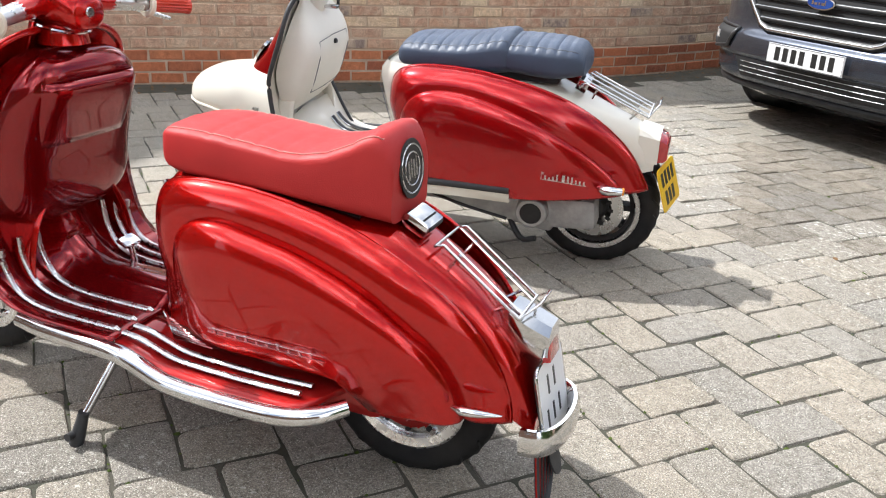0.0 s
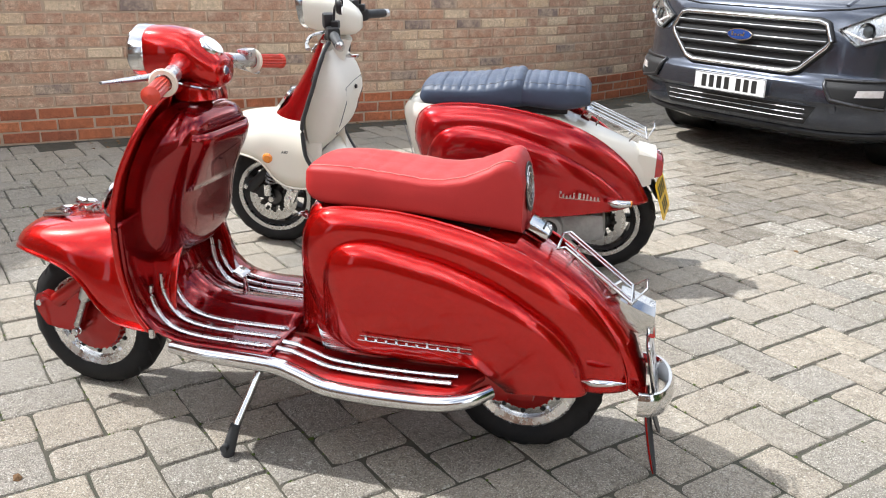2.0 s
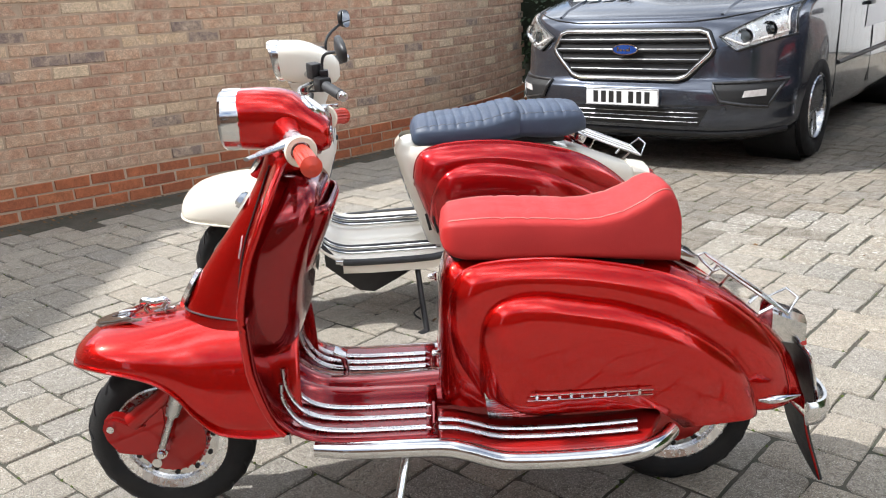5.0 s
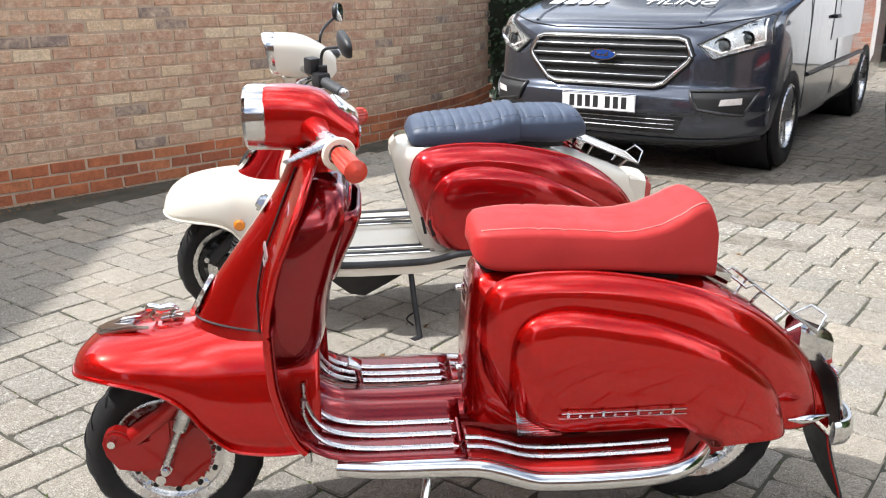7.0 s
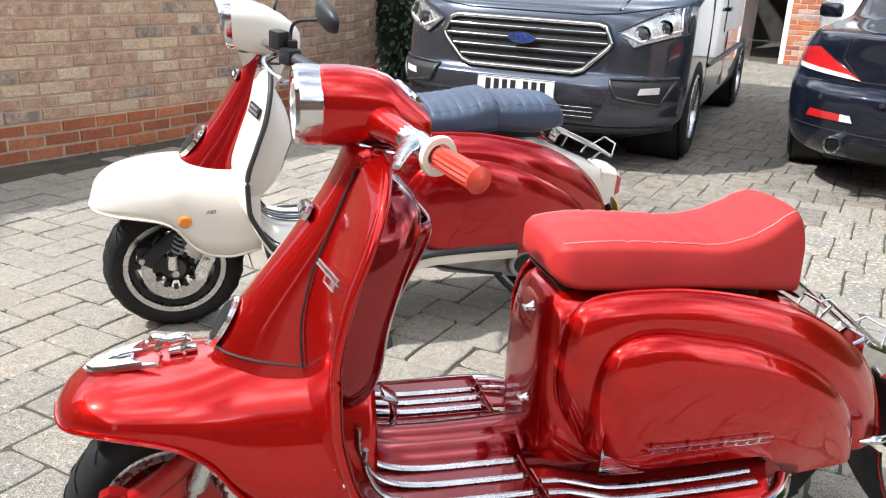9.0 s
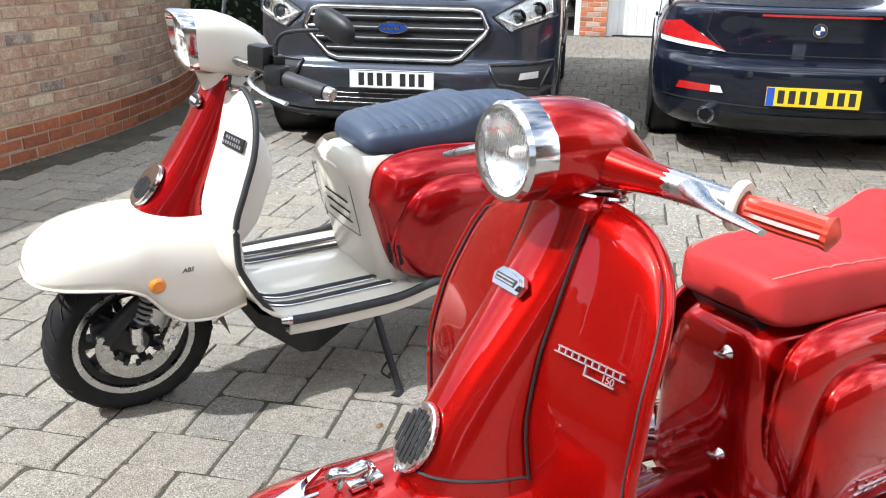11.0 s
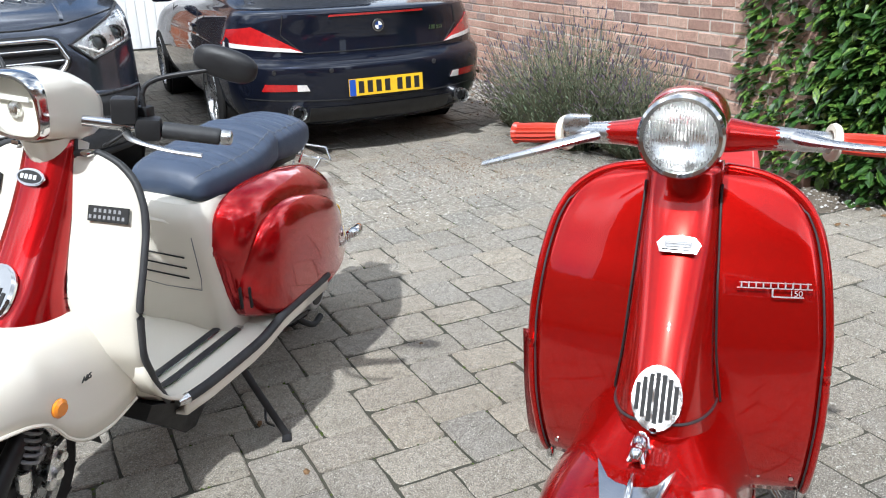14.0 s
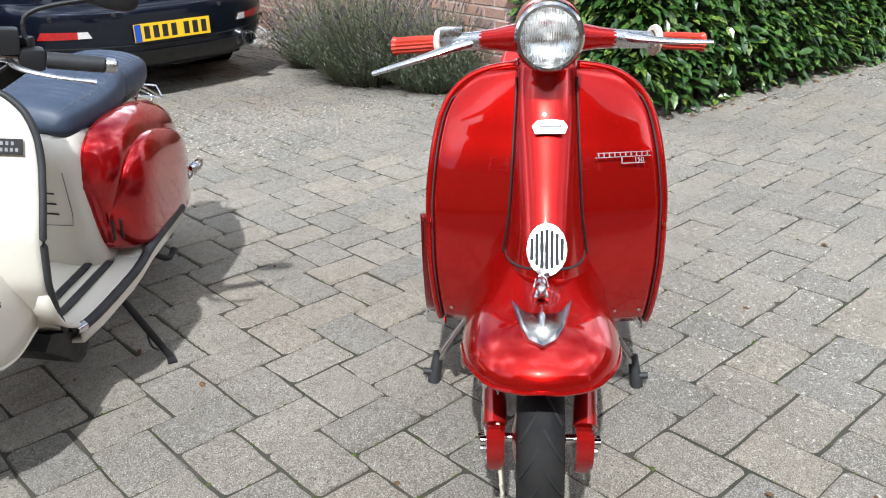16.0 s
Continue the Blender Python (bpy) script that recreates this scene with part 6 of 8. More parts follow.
def carve(ob, cutters):
    """Cuts bmeshes out of ob for good."""
    for c in cutters:
        cut = part("cutter", c, None)
        md = ob.modifiers.new("cut", "BOOLEAN")
        md.operation, md.object, md.solver = "DIFFERENCE", cut, "EXACT"
        bpy.context.view_layer.update()
        me = bpy.data.meshes.new_from_object(ob.evaluated_get(bpy.context.evaluated_depsgraph_get()))
        ob.modifiers.remove(md)
        old = ob.data
        ob.data = me
        bpy.data.meshes.remove(old)
        dead = cut.data
        bpy.data.objects.remove(cut)
        bpy.data.meshes.remove(dead)


def road_wheel(parent, c, r, width, rim_r, side, spokes, material=ALU):
    wh = part("wheel", lathe([(-width * 0.5 * side, rim_r * 0.97), (-width * 0.46 * side, rim_r), (-width * 0.36 * side, rim_r * 0.94), (width * 0.4 * side, rim_r * 0.9)], 44, "y", c), material, parent, "alloy road wheel")
    h = width / 2
    part("tyre", lathe([(-h * 0.86, rim_r), (-h, rim_r + 0.03), (-h * 0.97, r - 0.03), (-h * 0.8, r - 0.006), (0, r), (h * 0.8, r - 0.006), (h * 0.97, r - 0.03), (h, rim_r + 0.03), (h * 0.86, rim_r)], 48, "y", c), RUBBER, wh)
    part("well", lathe([(-h * 0.3 * side, 0.0), (-h * 0.28 * side, rim_r * 0.96)], 30, "y", c), DARK_VOID, wh)
    for i in range(spokes):
        for e in (-0.13, 0.13):
            w = 2 * math.pi * i / spokes + e
            b = block((rim_r * 0.80, 0.03, 0.034), (rim_r * 0.55, 0, 0), 0.008)
            bmesh.ops.rotate(b, matrix=Matrix.Rotation(-w, 3, "Y"), verts=b.verts)
            bmesh.ops.translate(b, vec=(c[0], c[1] - side * h * 0.66, c[2]), verts=b.verts)
            part("spoke", b, material, wh)
    part("hub_cap", lathe([(-h * 0.80 * side, 0.0), (-h * 0.80 * side, 0.03), (-h * 0.70 * side, 0.05), (-h * 0.4 * side, 0.05)], 20, "y", c), material, wh)
    return wh


def arch_cutter(x, r, side, y):
    return lathe([(-0.35, 0.0), (-0.35, r), (0.35, r), (0.35, 0.0)], 40, "y", (x, side * y, r * 0.88))


# grey panel van
VAN = thing("van", "dark grey metallic panel van parked nose out on the drive", "van", axes((1.125, 3.840, 0), (0.608, 0.794, 0), (-0.794, 0.608, 0)))
VH = Hull([(0.20, 0.12, 4.90, 0.86), (0.26, 0.02, 4.93, 0.94), (0.33, -0.040, 4.95, 0.975), (0.43, -0.048, 4.95, 0.983), (0.455, -0.068, 4.95, 0.986), (0.55, -0.062, 4.95, 0.99), (0.585, -0.030, 4.95, 0.99), (0.62, -0.012, 4.95, 0.99), (0.75, 0.0, 4.95, 0.99), (0.90, 0.03, 4.95, 0.988), (0.985, 0.07, 4.95, 0.985), (1.03, 0.16, 4.95, 0.982), (1.07, 0.32, 4.95, 0.98), (1.13, 0.62, 4.95, 0.975), (1.19, 0.92, 4.95, 0.97), (1.45, 1.22, 4.94, 0.94), (1.75, 1.58, 4.93, 0.90), (1.93, 1.85, 4.90, 0.84), (1.98, 2.15, 4.75, 0.74)], 0.52, 3.8, 0.12, 8.0)
vbody = part("body", VH.body(3), VAN_GREY, VAN, "grey metallic van body")
carve(vbody, [arch_cutter(0.87, 0.40, s, 0.94) for s in (-1, 1)] + [arch_cutter(3.80, 0.40, s, 0.94) for s in (-1, 1)] + [block((4.2, 0.7, 0.2), (2.4, 0, 0.2), 0.0)])
part("underbody", block((4.5, 1.5, 0.16), (2.45, 0, 0.30), 0.03), BLACK, VAN)
for s in (-1, 1):
    for x in (0.87, 3.80):
        road_wheel(VAN, (x, s * 0.885, 0.345), 0.345, 0.225, 0.215, -s, 5)
        part("arch_liner", lathe([(s * 0.60, 0.38), (s * 0.955, 0.385), (s * 0.97, 0.402)], 40, "y", (x, 0, 0.352)), BLACK, vbody)
# grille
grl = part("grille", join(VH.patch([(-0.36, 0.615), (0.36, 0.615), (0.55, 0.79), (-0.55, 0.79)], 0.004, 14, 4), VH.patch([(-0.55, 0.79), (0.55, 0.79), (0.50, 0.90), (-0.50, 0.90)], 0.004, 14, 3)), DARK_VOID, VAN, "dark grille with bright bars and surround")
hexa = [(-0.565, 0.80), (-0.545, 0.765), (-0.41, 0.63), (-0.35, 0.610), (0.35, 0.610), (0.41, 0.63), (0.545, 0.765), (0.565, 0.80), (0.52, 0.895), (0.47, 0.91), (-0.47, 0.91), (-0.52, 0.895)]
part("surround", VH.line(hexa, 0.013, 0.016, 8, True), CHROME, grl)
part("surround_seat", VH.line(hexa, 0.024, 0.002, 8, True), BLACK, grl)
for z, hw in ((0.665, 0.42), (0.727, 0.485), (0.790, 0.54), (0.852, 0.525)):
    part("bar", VH.line([(-hw, z), (hw, z)], 0.015, 0.010, 8, n=14), BLACK, grl)
    part("bar_edge", VH.line([(-hw, z + 0.010), (hw, z + 0.010)], 0.0032, 0.023, 6, n=14), CHROME, grl)
ob_ = axes((VH.nose(0, 0.80) - 0.045, 0, 0.80), (0, -1, 0), (0, 0, 1))
ovl = part("oval_badge", slab(oval(0.092, 0.037, 32), 0.016, 0.006, ob_), CHROME, grl, "blue oval badge with chrome rim")
part("oval_face", slab(oval(0.084, 0.030, 32), 0.002, 0, ob_ @ Matrix.Translation((0, 0, 0.0155))), BLUE_OVAL, ovl)
bars("oval_script", [(-0.055, -0.010, 0.012, 0.026), (-0.036, -0.010, 0.018, 0.013), (-0.010, -0.010, 0.012, 0.013), (0.010, -0.010, 0.024, 0.013), (0.030, -0.010, 0.007, 0.026)], CHROME, ovl, ob_ @ Matrix.Translation((0, 0, 0.0175)), 0.001)
# headlamps
for s in (-1, 1):
    hlm = part("headlamp", VH.patch([(s * 0.590, 0.872), (s * 0.70, 0.785), (s * 0.966, 0.870), (s * 0.945, 1.060)], 0.004, 12, 6), ALU, VAN, "swept headlamp with clear cover")
    parts("reflector", ([lathe([(0.006, 0.0), (0.0, 0.03), (-0.012, 0.048), (-0.02, 0.052)], 24, "x", (VH.nose(s * y, z) - 0.01, s * y, z)) for y, z in ((0.735, 0.868), (0.85, 0.905))]), CHROME, hlm)
    parts("projector", ([lathe([(-0.030, 0.0), (-0.026, 0.018), (-0.016, 0.03)], 20, "x", (VH.nose(s * y, z) - 0.004, s * y, z)) for y, z in ((0.735, 0.868), (0.85, 0.905))]), CAR_GLASS, hlm)
    part("daylight_strip", VH.line([(s * 0.625, 0.866), (s * 0.73, 0.822), (s * 0.935, 0.893), (s * 0.918, 1.020)], 0.007, 0.020, 6, False), WHITE_LENS, hlm)
    part("lamp_edge", VH.line([(s * 0.590, 0.872), (s * 0.70, 0.785), (s * 0.966, 0.870), (s * 0.945, 1.060)], 0.007, 0.010, 6, True), BLACK, hlm)
    cv = part("cover", VH.patch([(s * 0.597, 0.871), (s * 0.702, 0.790), (s * 0.962, 0.874), (s * 0.940, 1.052)], 0.045, 10, 6), GLASS, hlm)
    cv.visible_shadow = False
    fog = part("fog_pocket", VH.patch([(s * 0.64, 0.480), (s * 0.88, 0.440), (s * 0.955, 0.600), (s * 0.58, 0.590)], 0.012, 14, 10), DARK_VOID, VAN, "black fog lamp pocket")
    part("pocket_rim", VH.line([(s * 0.64, 0.480), (s * 0.88, 0.440), (s * 0.955, 0.600), (s * 0.58, 0.590)], 0.011, 0.012, 8, True), STEEL_DARK, fog)
    part("fog_lamp", VH.patch([(s * 0.76, 0.505), (s * 0.875, 0.512), (s * 0.875, 0.552), (s * 0.77, 0.545)], 0.020, 6, 4), WHITE_LENS, fog)
    # door, mirror, trims on the flank
    part("flank_strip", tube([(1.32, s * 0.992, 0.60), (2.4, s * 0.996, 0.61), (3.55, s * 0.994, 0.62)], 0.016, 8), BLACK, VAN)
    parts("door_seam", (tube([(1.27, s * 0.985, 0.36), (1.27, s * 0.993, 0.70), (1.33, s * 0.983, 1.12)], 0.004, 5), tube([(2.32, s * 0.985, 0.36), (2.32, s * 0.993, 0.70), (2.32, s * 0.983, 1.12)], 0.004, 5)), DARK_VOID, VAN)
    part("window", grid([[(x + (0.30 * (z - 1.2) / 0.5 if k == 0 else 0), s * (interp(z, VH.w) + 0.006), z) for z in (1.2, 1.4, 1.6, 1.75)] for k, x in enumerate((1.42, 2.26))], angle=30), CAR_GLASS, VAN)
    part("handle", block((0.16, 0.03, 0.03), (2.14, s * 1.005, 0.98), 0.01), BLACK, VAN)
    mr = part("door_mirror", block((0.10, 0.20, 0.26), (1.32, s * 1.14, 1.33), 0.04), BLACK, VAN)
part("windscreen", grid([[(VH.nose(y, z, 0.006), y, z) for z in (1.215, 1.35, 1.5, 1.65, 1.78)] for y in [0.80 * k / 8 for k in range(-8, 9)]], angle=30), CAR_GLASS, VAN)
# lower grille, plate, sensors
low = part("lower_grille", VH.patch([(-0.50, 0.315), (0.50, 0.315), (0.56, 0.425), (-0.56, 0.425)], 0.004, 14, 4), DARK_VOID, VAN)
for z in (0.345, 0.375, 0.405):
    part("bar", VH.line([(-0.50, z), (0.50, z)], 0.0018, 0.010, 6, n=14), ALU, low)
part("bumper_lip", VH.line([(-0.93, 0.275), (-0.6, 0.262), (0.6, 0.262), (0.93, 0.275)], 0.022, 0.006, 8, n=10), BLACK, VAN)
vp = axes((VH.nose(0, 0.5) - 0.026, 0, 0.497), (0, -1, 0), (0.0, 0, 1))
vpl = part("number_plate", slab([(-0.26, -0.0555), (0.26, -0.0555), (0.26, 0.0555), (-0.26, 0.0555)], 0.008, 0.002, vp @ Matrix.Translation((0, 0, -0.004))), PLATE_W, VAN, "white front number plate with black marks")
bars("plate_marks", [(-0.205 + 0.057 * k + (0.028 if k > 3 else 0), -0.038, 0.036, 0.077) for k in range(7)], INK, vpl, vp @ Matrix.Translation((0, 0, 0.004)), 0.001)
part("plate_border", tube([vp @ Vector((u, v, 0.0045)) for u, v in ((-0.256, -0.052), (0.256, -0.052), (0.256, 0.052), (-0.256, 0.052))], 0.002, 4, closed=True), INK, vpl)
part("bonnet_seam", VH.line([(-0.95, 1.045), (-0.6, 0.985), (-0.4, 0.965), (0.4, 0.965), (0.6, 0.985), (0.95, 1.045)], 0.0045, 0.002, 5, n=8), DARK_VOID, VAN)
for y in (-0.62, 0.62):
    part("crease", VH.line([(y * 0.93, 1.0), (y * 0.95, 1.10), (y, 1.18)], 0.012, 0.001, 6, n=8), VAN_GREY, VAN)
part("tow_cover", lathe([(-0.004, 0.0), (-0.004, 0.028), (0.0, 0.030)], 20, "x", (VH.nose(-0.64, 0.42), -0.64, 0.42)), VAN_GREY, VAN)
# trade lettering on the bonnet
slope = Vector((1, 0, 0.20)).normalized()
for nm, words, y in (("bonnet_letters", "TILING", -0.30),):
    writing(nm, words, 0.165, WHITE, VAN, axes((0.50, y, 1.115), (0, -1, 0), slope), 0.004)
bars("bonnet_bars", [(-0.36 + 0.115 * k, -0.055, 0.085, 0.11) for k in range(4)], WHITE, VAN, axes((0.50, 0.30, 1.112), (0, -1, 0), slope), 0.004)
# light grey panel along the flank, painted in for the body's sun reflection
part("sheen_panel", grid([[(x + 0.35 * (z - 0.5), -(interp(z, VH.w) + 0.0045), z) for z in (0.80, 0.88, 0.98, 1.1, 1.2)] for x in (1.95, 2.3, 2.7, 3.2)], angle=30), FLANK_SHEEN, VAN, "light grey panel standing for sun reflected on the van side")

# dark blue convertible, tail towards the camera
CAR = thing("convertible_car", "dark blue two-door convertible parked tail outwards by the wall", "car", axes((3.163, 2.416, 0), (0.672, 0.740, 0), (-0.740, 0.672, 0)))
CH = Hull([(0.19, 0.16, 4.60, 0.78), (0.24, 0.06, 4.70, 0.86), (0.33, 0.0, 4.76, 0.905), (0.45, -0.025, 4.78, 0.922), (0.57, -0.037, 4.76, 0.928), (0.600, -0.032, 4.74, 0.928), (0.622, -0.012, 4.73, 0.928), (0.655, 0.038, 4.71, 0.926), (0.665, 0.058, 4.70, 0.924), (0.78, 0.068, 4.55, 0.905), (0.87, 0.055, 4.20, 0.878), (0.925, 0.045, 3.85, 0.845), (0.945, 0.075, 3.70, 0.825), (0.965, 0.30, 3.50, 0.79), (0.985, 0.75, 3.35, 0.755), (1.02, 0.98, 3.18, 0.715), (1.20, 1.28, 2.80, 0.66), (1.32, 1.65, 2.50, 0.58), (1.36, 1.95, 2.25, 0.46)], 0.62, 2.7, 0.8, 2.4)
cbod = part("body", CH.body(3), NAVY, CAR, "dark blue lacquered car body")
carve(cbod, [arch_cutter(1.18, 0.345, s, 0.88) for s in (-1, 1)] + [arch_cutter(3.90, 0.345, s, 0.88) for s in (-1, 1)])
part("underbody", block((4.2, 1.3, 0.12), (2.4, 0, 0.24), 0.03), BLACK, CAR)
for s in (-1, 1):
    for x in (1.18, 3.90):
        road_wheel(CAR, (x, s * 0.825, 0.325), 0.325, 0.23, 0.235, -s, 7)
        part("arch_liner", lathe([(s * 0.55, 0.33), (s * 0.895, 0.335), (s * 0.905, 0.347)], 40, "y", (x, 0, 0.303)), BLACK, cbod)
    tl = part("tail_light", CH.patch([(s * 0.50, 0.690), (s * 0.915, 0.735), (s * 0.885, 0.835), (s * 0.775, 0.855)], 0.010, 12, 6), RED_LENS, CAR, "wraparound tail light, red over clear")
    part("clear_band", CH.patch([(s * 0.50, 0.688), (s * 0.912, 0.722), (s * 0.908, 0.752), (s * 0.575, 0.716)], 0.014, 12, 3), WHITE_LENS, tl)
    rf = part("rear_reflector", CH.patch([(s * 0.50, 0.452), (s * 0.775, 0.452), (s * 0.755, 0.500), (s * 0.52, 0.492)], 0.006, 8, 3), RED_LENS, CAR)
    part("clear_end", CH.patch([(s * 0.50, 0.452), (s * 0.575, 0.452), (s * 0.575, 0.494), (s * 0.52, 0.492)], 0.010, 4, 3), WHITE_LENS, rf)
    ex = part("exhaust_tip", lathe([(0.14, 0.046), (-0.085, 0.050), (-0.092, 0.047), (-0.08, 0.041), (0.10, 0.038), (0.10, 0.0)], 26, "x", (CH.nose(0.58, 0.32), s * 0.585, 0.315)), BRIGHT, CAR, "round chrome exhaust tip")
    part("exhaust_bore", lathe([(-0.01, 0.0), (-0.01, 0.040)], 20, "x", (CH.nose(0.58, 0.32), s * 0.585, 0.315)), DARK_VOID, ex)
    for y in (0.36, 0.70):
        part("parking_sensor", lathe([(-0.006, 0.0), (-0.005, 0.014), (0.0, 0.016)], 16, "x", (CH.nose(y, 0.575), s * y, 0.575)), STEEL_DARK, CAR)
    part("side_crease", tube([(0.6, s * 0.905, 0.70), (1.6, s * 0.912, 0.735), (3.0, s * 0.908, 0.735), (4.2, s * 0.86, 0.715)], 0.010, 6, bend=14), NAVY, CAR)
    parts("door_seam", (tube([(1.62, s * 0.905, 0.33), (1.62, s * 0.925, 0.60), (1.58, s * 0.895, 0.92)], 0.004, 5), tube([(3.0, s * 0.905, 0.33), (3.02, s * 0.925, 0.60), (2.95, s * 0.87, 0.92)], 0.004, 5)), DARK_VOID, CAR)
    part("door_handle", block((0.20, 0.022, 0.03), (1.78, s * 0.922, 0.80), 0.01), NAVY, CAR)
    part("door_mirror", block((0.12, 0.19, 0.12), (2.85, s * 0.98, 1.0), 0.04), NAVY, CAR)
part("soft_top", grid([[(CH.nose(y, z, 0.008), y, z) for z in (1.03, 1.10, 1.2, 1.28, 1.33)] for y in [0.60 * k / 8 for k in range(-8, 9)]], angle=30), BLACK, CAR, "black fabric roof")
part("boot_seam", CH.line([(-0.60, 0.925), (-0.62, 0.80), (-0.50, 0.682), (0.50, 0.682), (0.62, 0.80), (0.60, 0.925)], 0.004, 0.0015, 5, n=8), DARK_VOID, CAR)
part("brake_light", CH.patch([(-0.33, 0.904), (0.33, 0.904), (0.32, 0.916), (-0.32, 0.916)], 0.008, 14, 2), RED_LENS, CAR, "long slim third brake light")
part("diffuser", CH.patch([(-0.50, 0.235), (0.50, 0.235), (0.50, 0.335), (-0.50, 0.335)], 0.008, 14, 4), BLACK, CAR)
part("bumper_seam", CH.line([(-0.91, 0.400), (0.0, 0.372), (0.91, 0.400)], 0.004, 0.002, 5, n=14), DARK_VOID, CAR)
rm = axes((CH.nose(0, 0.83) - 0.010, 0, 0.832), (0, -1, 0), (0, 0, 1))
rd = part("roundel", slab(oval(0.040, 0.040, 32), 0.008, 0.002, rm), CHROME, CAR, "round blue and white badge")
part("roundel_ring", slab(oval(0.037, 0.037, 32), 0.0015, 0, rm @ Matrix.Translation((0, 0, 0.0075))), INK, rd)
for k, mt in enumerate((WHITE, BLUE_OVAL, WHITE, BLUE_OVAL)):
    part("quarter", slab([(0, 0)] + [(0.025 * math.cos(math.pi / 2 * k + w), 0.025 * math.sin(math.pi / 2 * k + w)) for w in (0, 0.4, 0.8, 1.2, math.pi / 2)], 0.0012, 0, rm @ Matrix.Translation((0, 0, 0.009))), mt, rd)
bars("model_bars", [(0.0, 0.0, 0.028, 0.028), (0.036, 0.0, 0.028, 0.028), (0.072, 0.0, 0.028, 0.028), (0.112, 0.0, 0.024, 0.028), (0.142, 0.0, 0.008, 0.028)], CHROME, CAR, axes((CH.nose(-0.42, 0.79) - 0.004, -0.33, 0.775), (0, -1, 0), (0, 0, 1)), 0.005)
cp = axes((CH.nose(0, 0.45) - 0.014, 0, 0.455), (0, -1, 0), (0, 0, 1))
cpl = part("number_plate", slab([(-0.26, -0.0555), (0.26, -0.0555), (0.26, 0.0555), (-0.26, 0.0555)], 0.008, 0.002, cp @ Matrix.Translation((0, 0, -0.002))), PLATE_Y, CAR, "yellow rear number plate with black marks")
part("blue_band", slab([(-0.258, -0.053), (-0.215, -0.053), (-0.215, 0.053), (-0.258, 0.053)], 0.001, 0, cp @ Matrix.Translation((0, 0, 0.006))), PLATE_BLUE, cpl)
bars("plate_marks", [(-0.195 + 0.061 * k + (0.026 if k > 3 else 0), -0.038, 0.037, 0.077) for k in range(7)], INK, cpl, cp @ Matrix.Translation((0, 0, 0.006)), 0.001)

# ---- plants and loose litter ----
def foliage(name, tones, rough=0.45, spec=0.5, through_light=0.25):
    m, n, l, p = shader(name)
    r = n.new("ShaderNodeValToRGB")
    el = r.color_ramp.elements
    el[0].position, el[0].color = 0.0, (*tones[0], 1)
    el[1].position, el[1].color = 1.0, (*tones[-1], 1)
    for k, c in enumerate(tones[1:-1]):
        el.new((k + 1) / (len(tones) - 1)).color = (*c, 1)
    l.new(n.new("ShaderNodeNewGeometry").outputs["Random Per Island"], r.inputs["Fac"])
    l.new(mix_colour(n, l, noise_fac(n, l, 60.0), r.outputs["Color"], tuple(c * 0.75 for c in tones[0])), p.inputs["Base Color"])
    p.inputs["Roughness"].default_value, p.inputs["Specular IOR Level"].default_value = rough, spec
    p.inputs["Transmission Weight"].default_value = 0.0
    p.inputs["Subsurface Weight"].default_value = 0.0
    return m


LAUREL = foliage("laurel_leaf", [(0.028, 0.072, 0.016), (0.048, 0.112, 0.022), (0.075, 0.160, 0.028), (0.13, 0.235, 0.038), (0.25, 0.33, 0.055)], 0.28)
# near-black colour standing for the shade deep among leaves
FOLIAGE_SHADE = surface("foliage_shade", (0.012, 0.020, 0.008), (0.020, 0.026, 0.012), 0.9, 0, 9, 60, 0.6, 0.02)
BARK = surface("bark", (0.085, 0.062, 0.045), (0.050, 0.038, 0.028), 0.9, 0, 20, 90, 0.6, 0.006)
LAV_LEAF = foliage("lavender_leaf", [(0.065, 0.092, 0.050), (0.11, 0.14, 0.080), (0.19, 0.22, 0.145)], 0.7, 0.2)
LAV_STEM = foliage("lavender_stem", [(0.13, 0.14, 0.085), (0.20, 0.20, 0.13), (0.29, 0.265, 0.19)], 0.7, 0.2)
LAV_FLOWER = foliage("lavender_flower", [(0.12, 0.095, 0.125), (0.19, 0.155, 0.19), (0.24, 0.205, 0.19)], 0.8, 0.1)
IVY = foliage("ivy_leaf", [(0.016, 0.042, 0.012), (0.030, 0.065, 0.018), (0.050, 0.085, 0.024)], 0.4)
LITTER = foliage("dead_leaf", [(0.16, 0.095, 0.05), (0.24, 0.15, 0.08), (0.11, 0.07, 0.045)], 0.85, 0.1)
STONE = foliage("pale_gravel", [(0.42, 0.40, 0.37), (0.58, 0.56, 0.52), (0.32, 0.30, 0.28)], 0.8, 0.2)
MOSS = foliage("joint_moss", [(0.07, 0.10, 0.025), (0.12, 0.15, 0.035), (0.05, 0.075, 0.02)], 0.9, 0.1)
prnd = random.Random(21)


def leaf(V, F, o, along, up, length, width, fold=0.25, droop=0.25):
    """One blade of eight points, folded at the midrib and bending down."""
    along, side = along.normalized(), along.cross(up).normalized()
    nrm = side.cross(along)
    k = len(V)
    for u, w in ((0.0, 0.06), (0.30, 0.85), (0.65, 0.9), (1.0, 0.03)):
        c = o + along * (length * u) - Vector((0, 0, droop * length * u * u))
        V.extend([c + side * (width / 2 * w) + nrm * (fold * width * 0.4 * w), c, c - side * (width / 2 * w) + nrm * (fold * width * 0.4 * w)])
    for i in range(3):
        a = k + 3 * i
        F.extend([(a, a + 1, a + 4, a + 3), (a + 1, a + 2, a + 5, a + 4)])


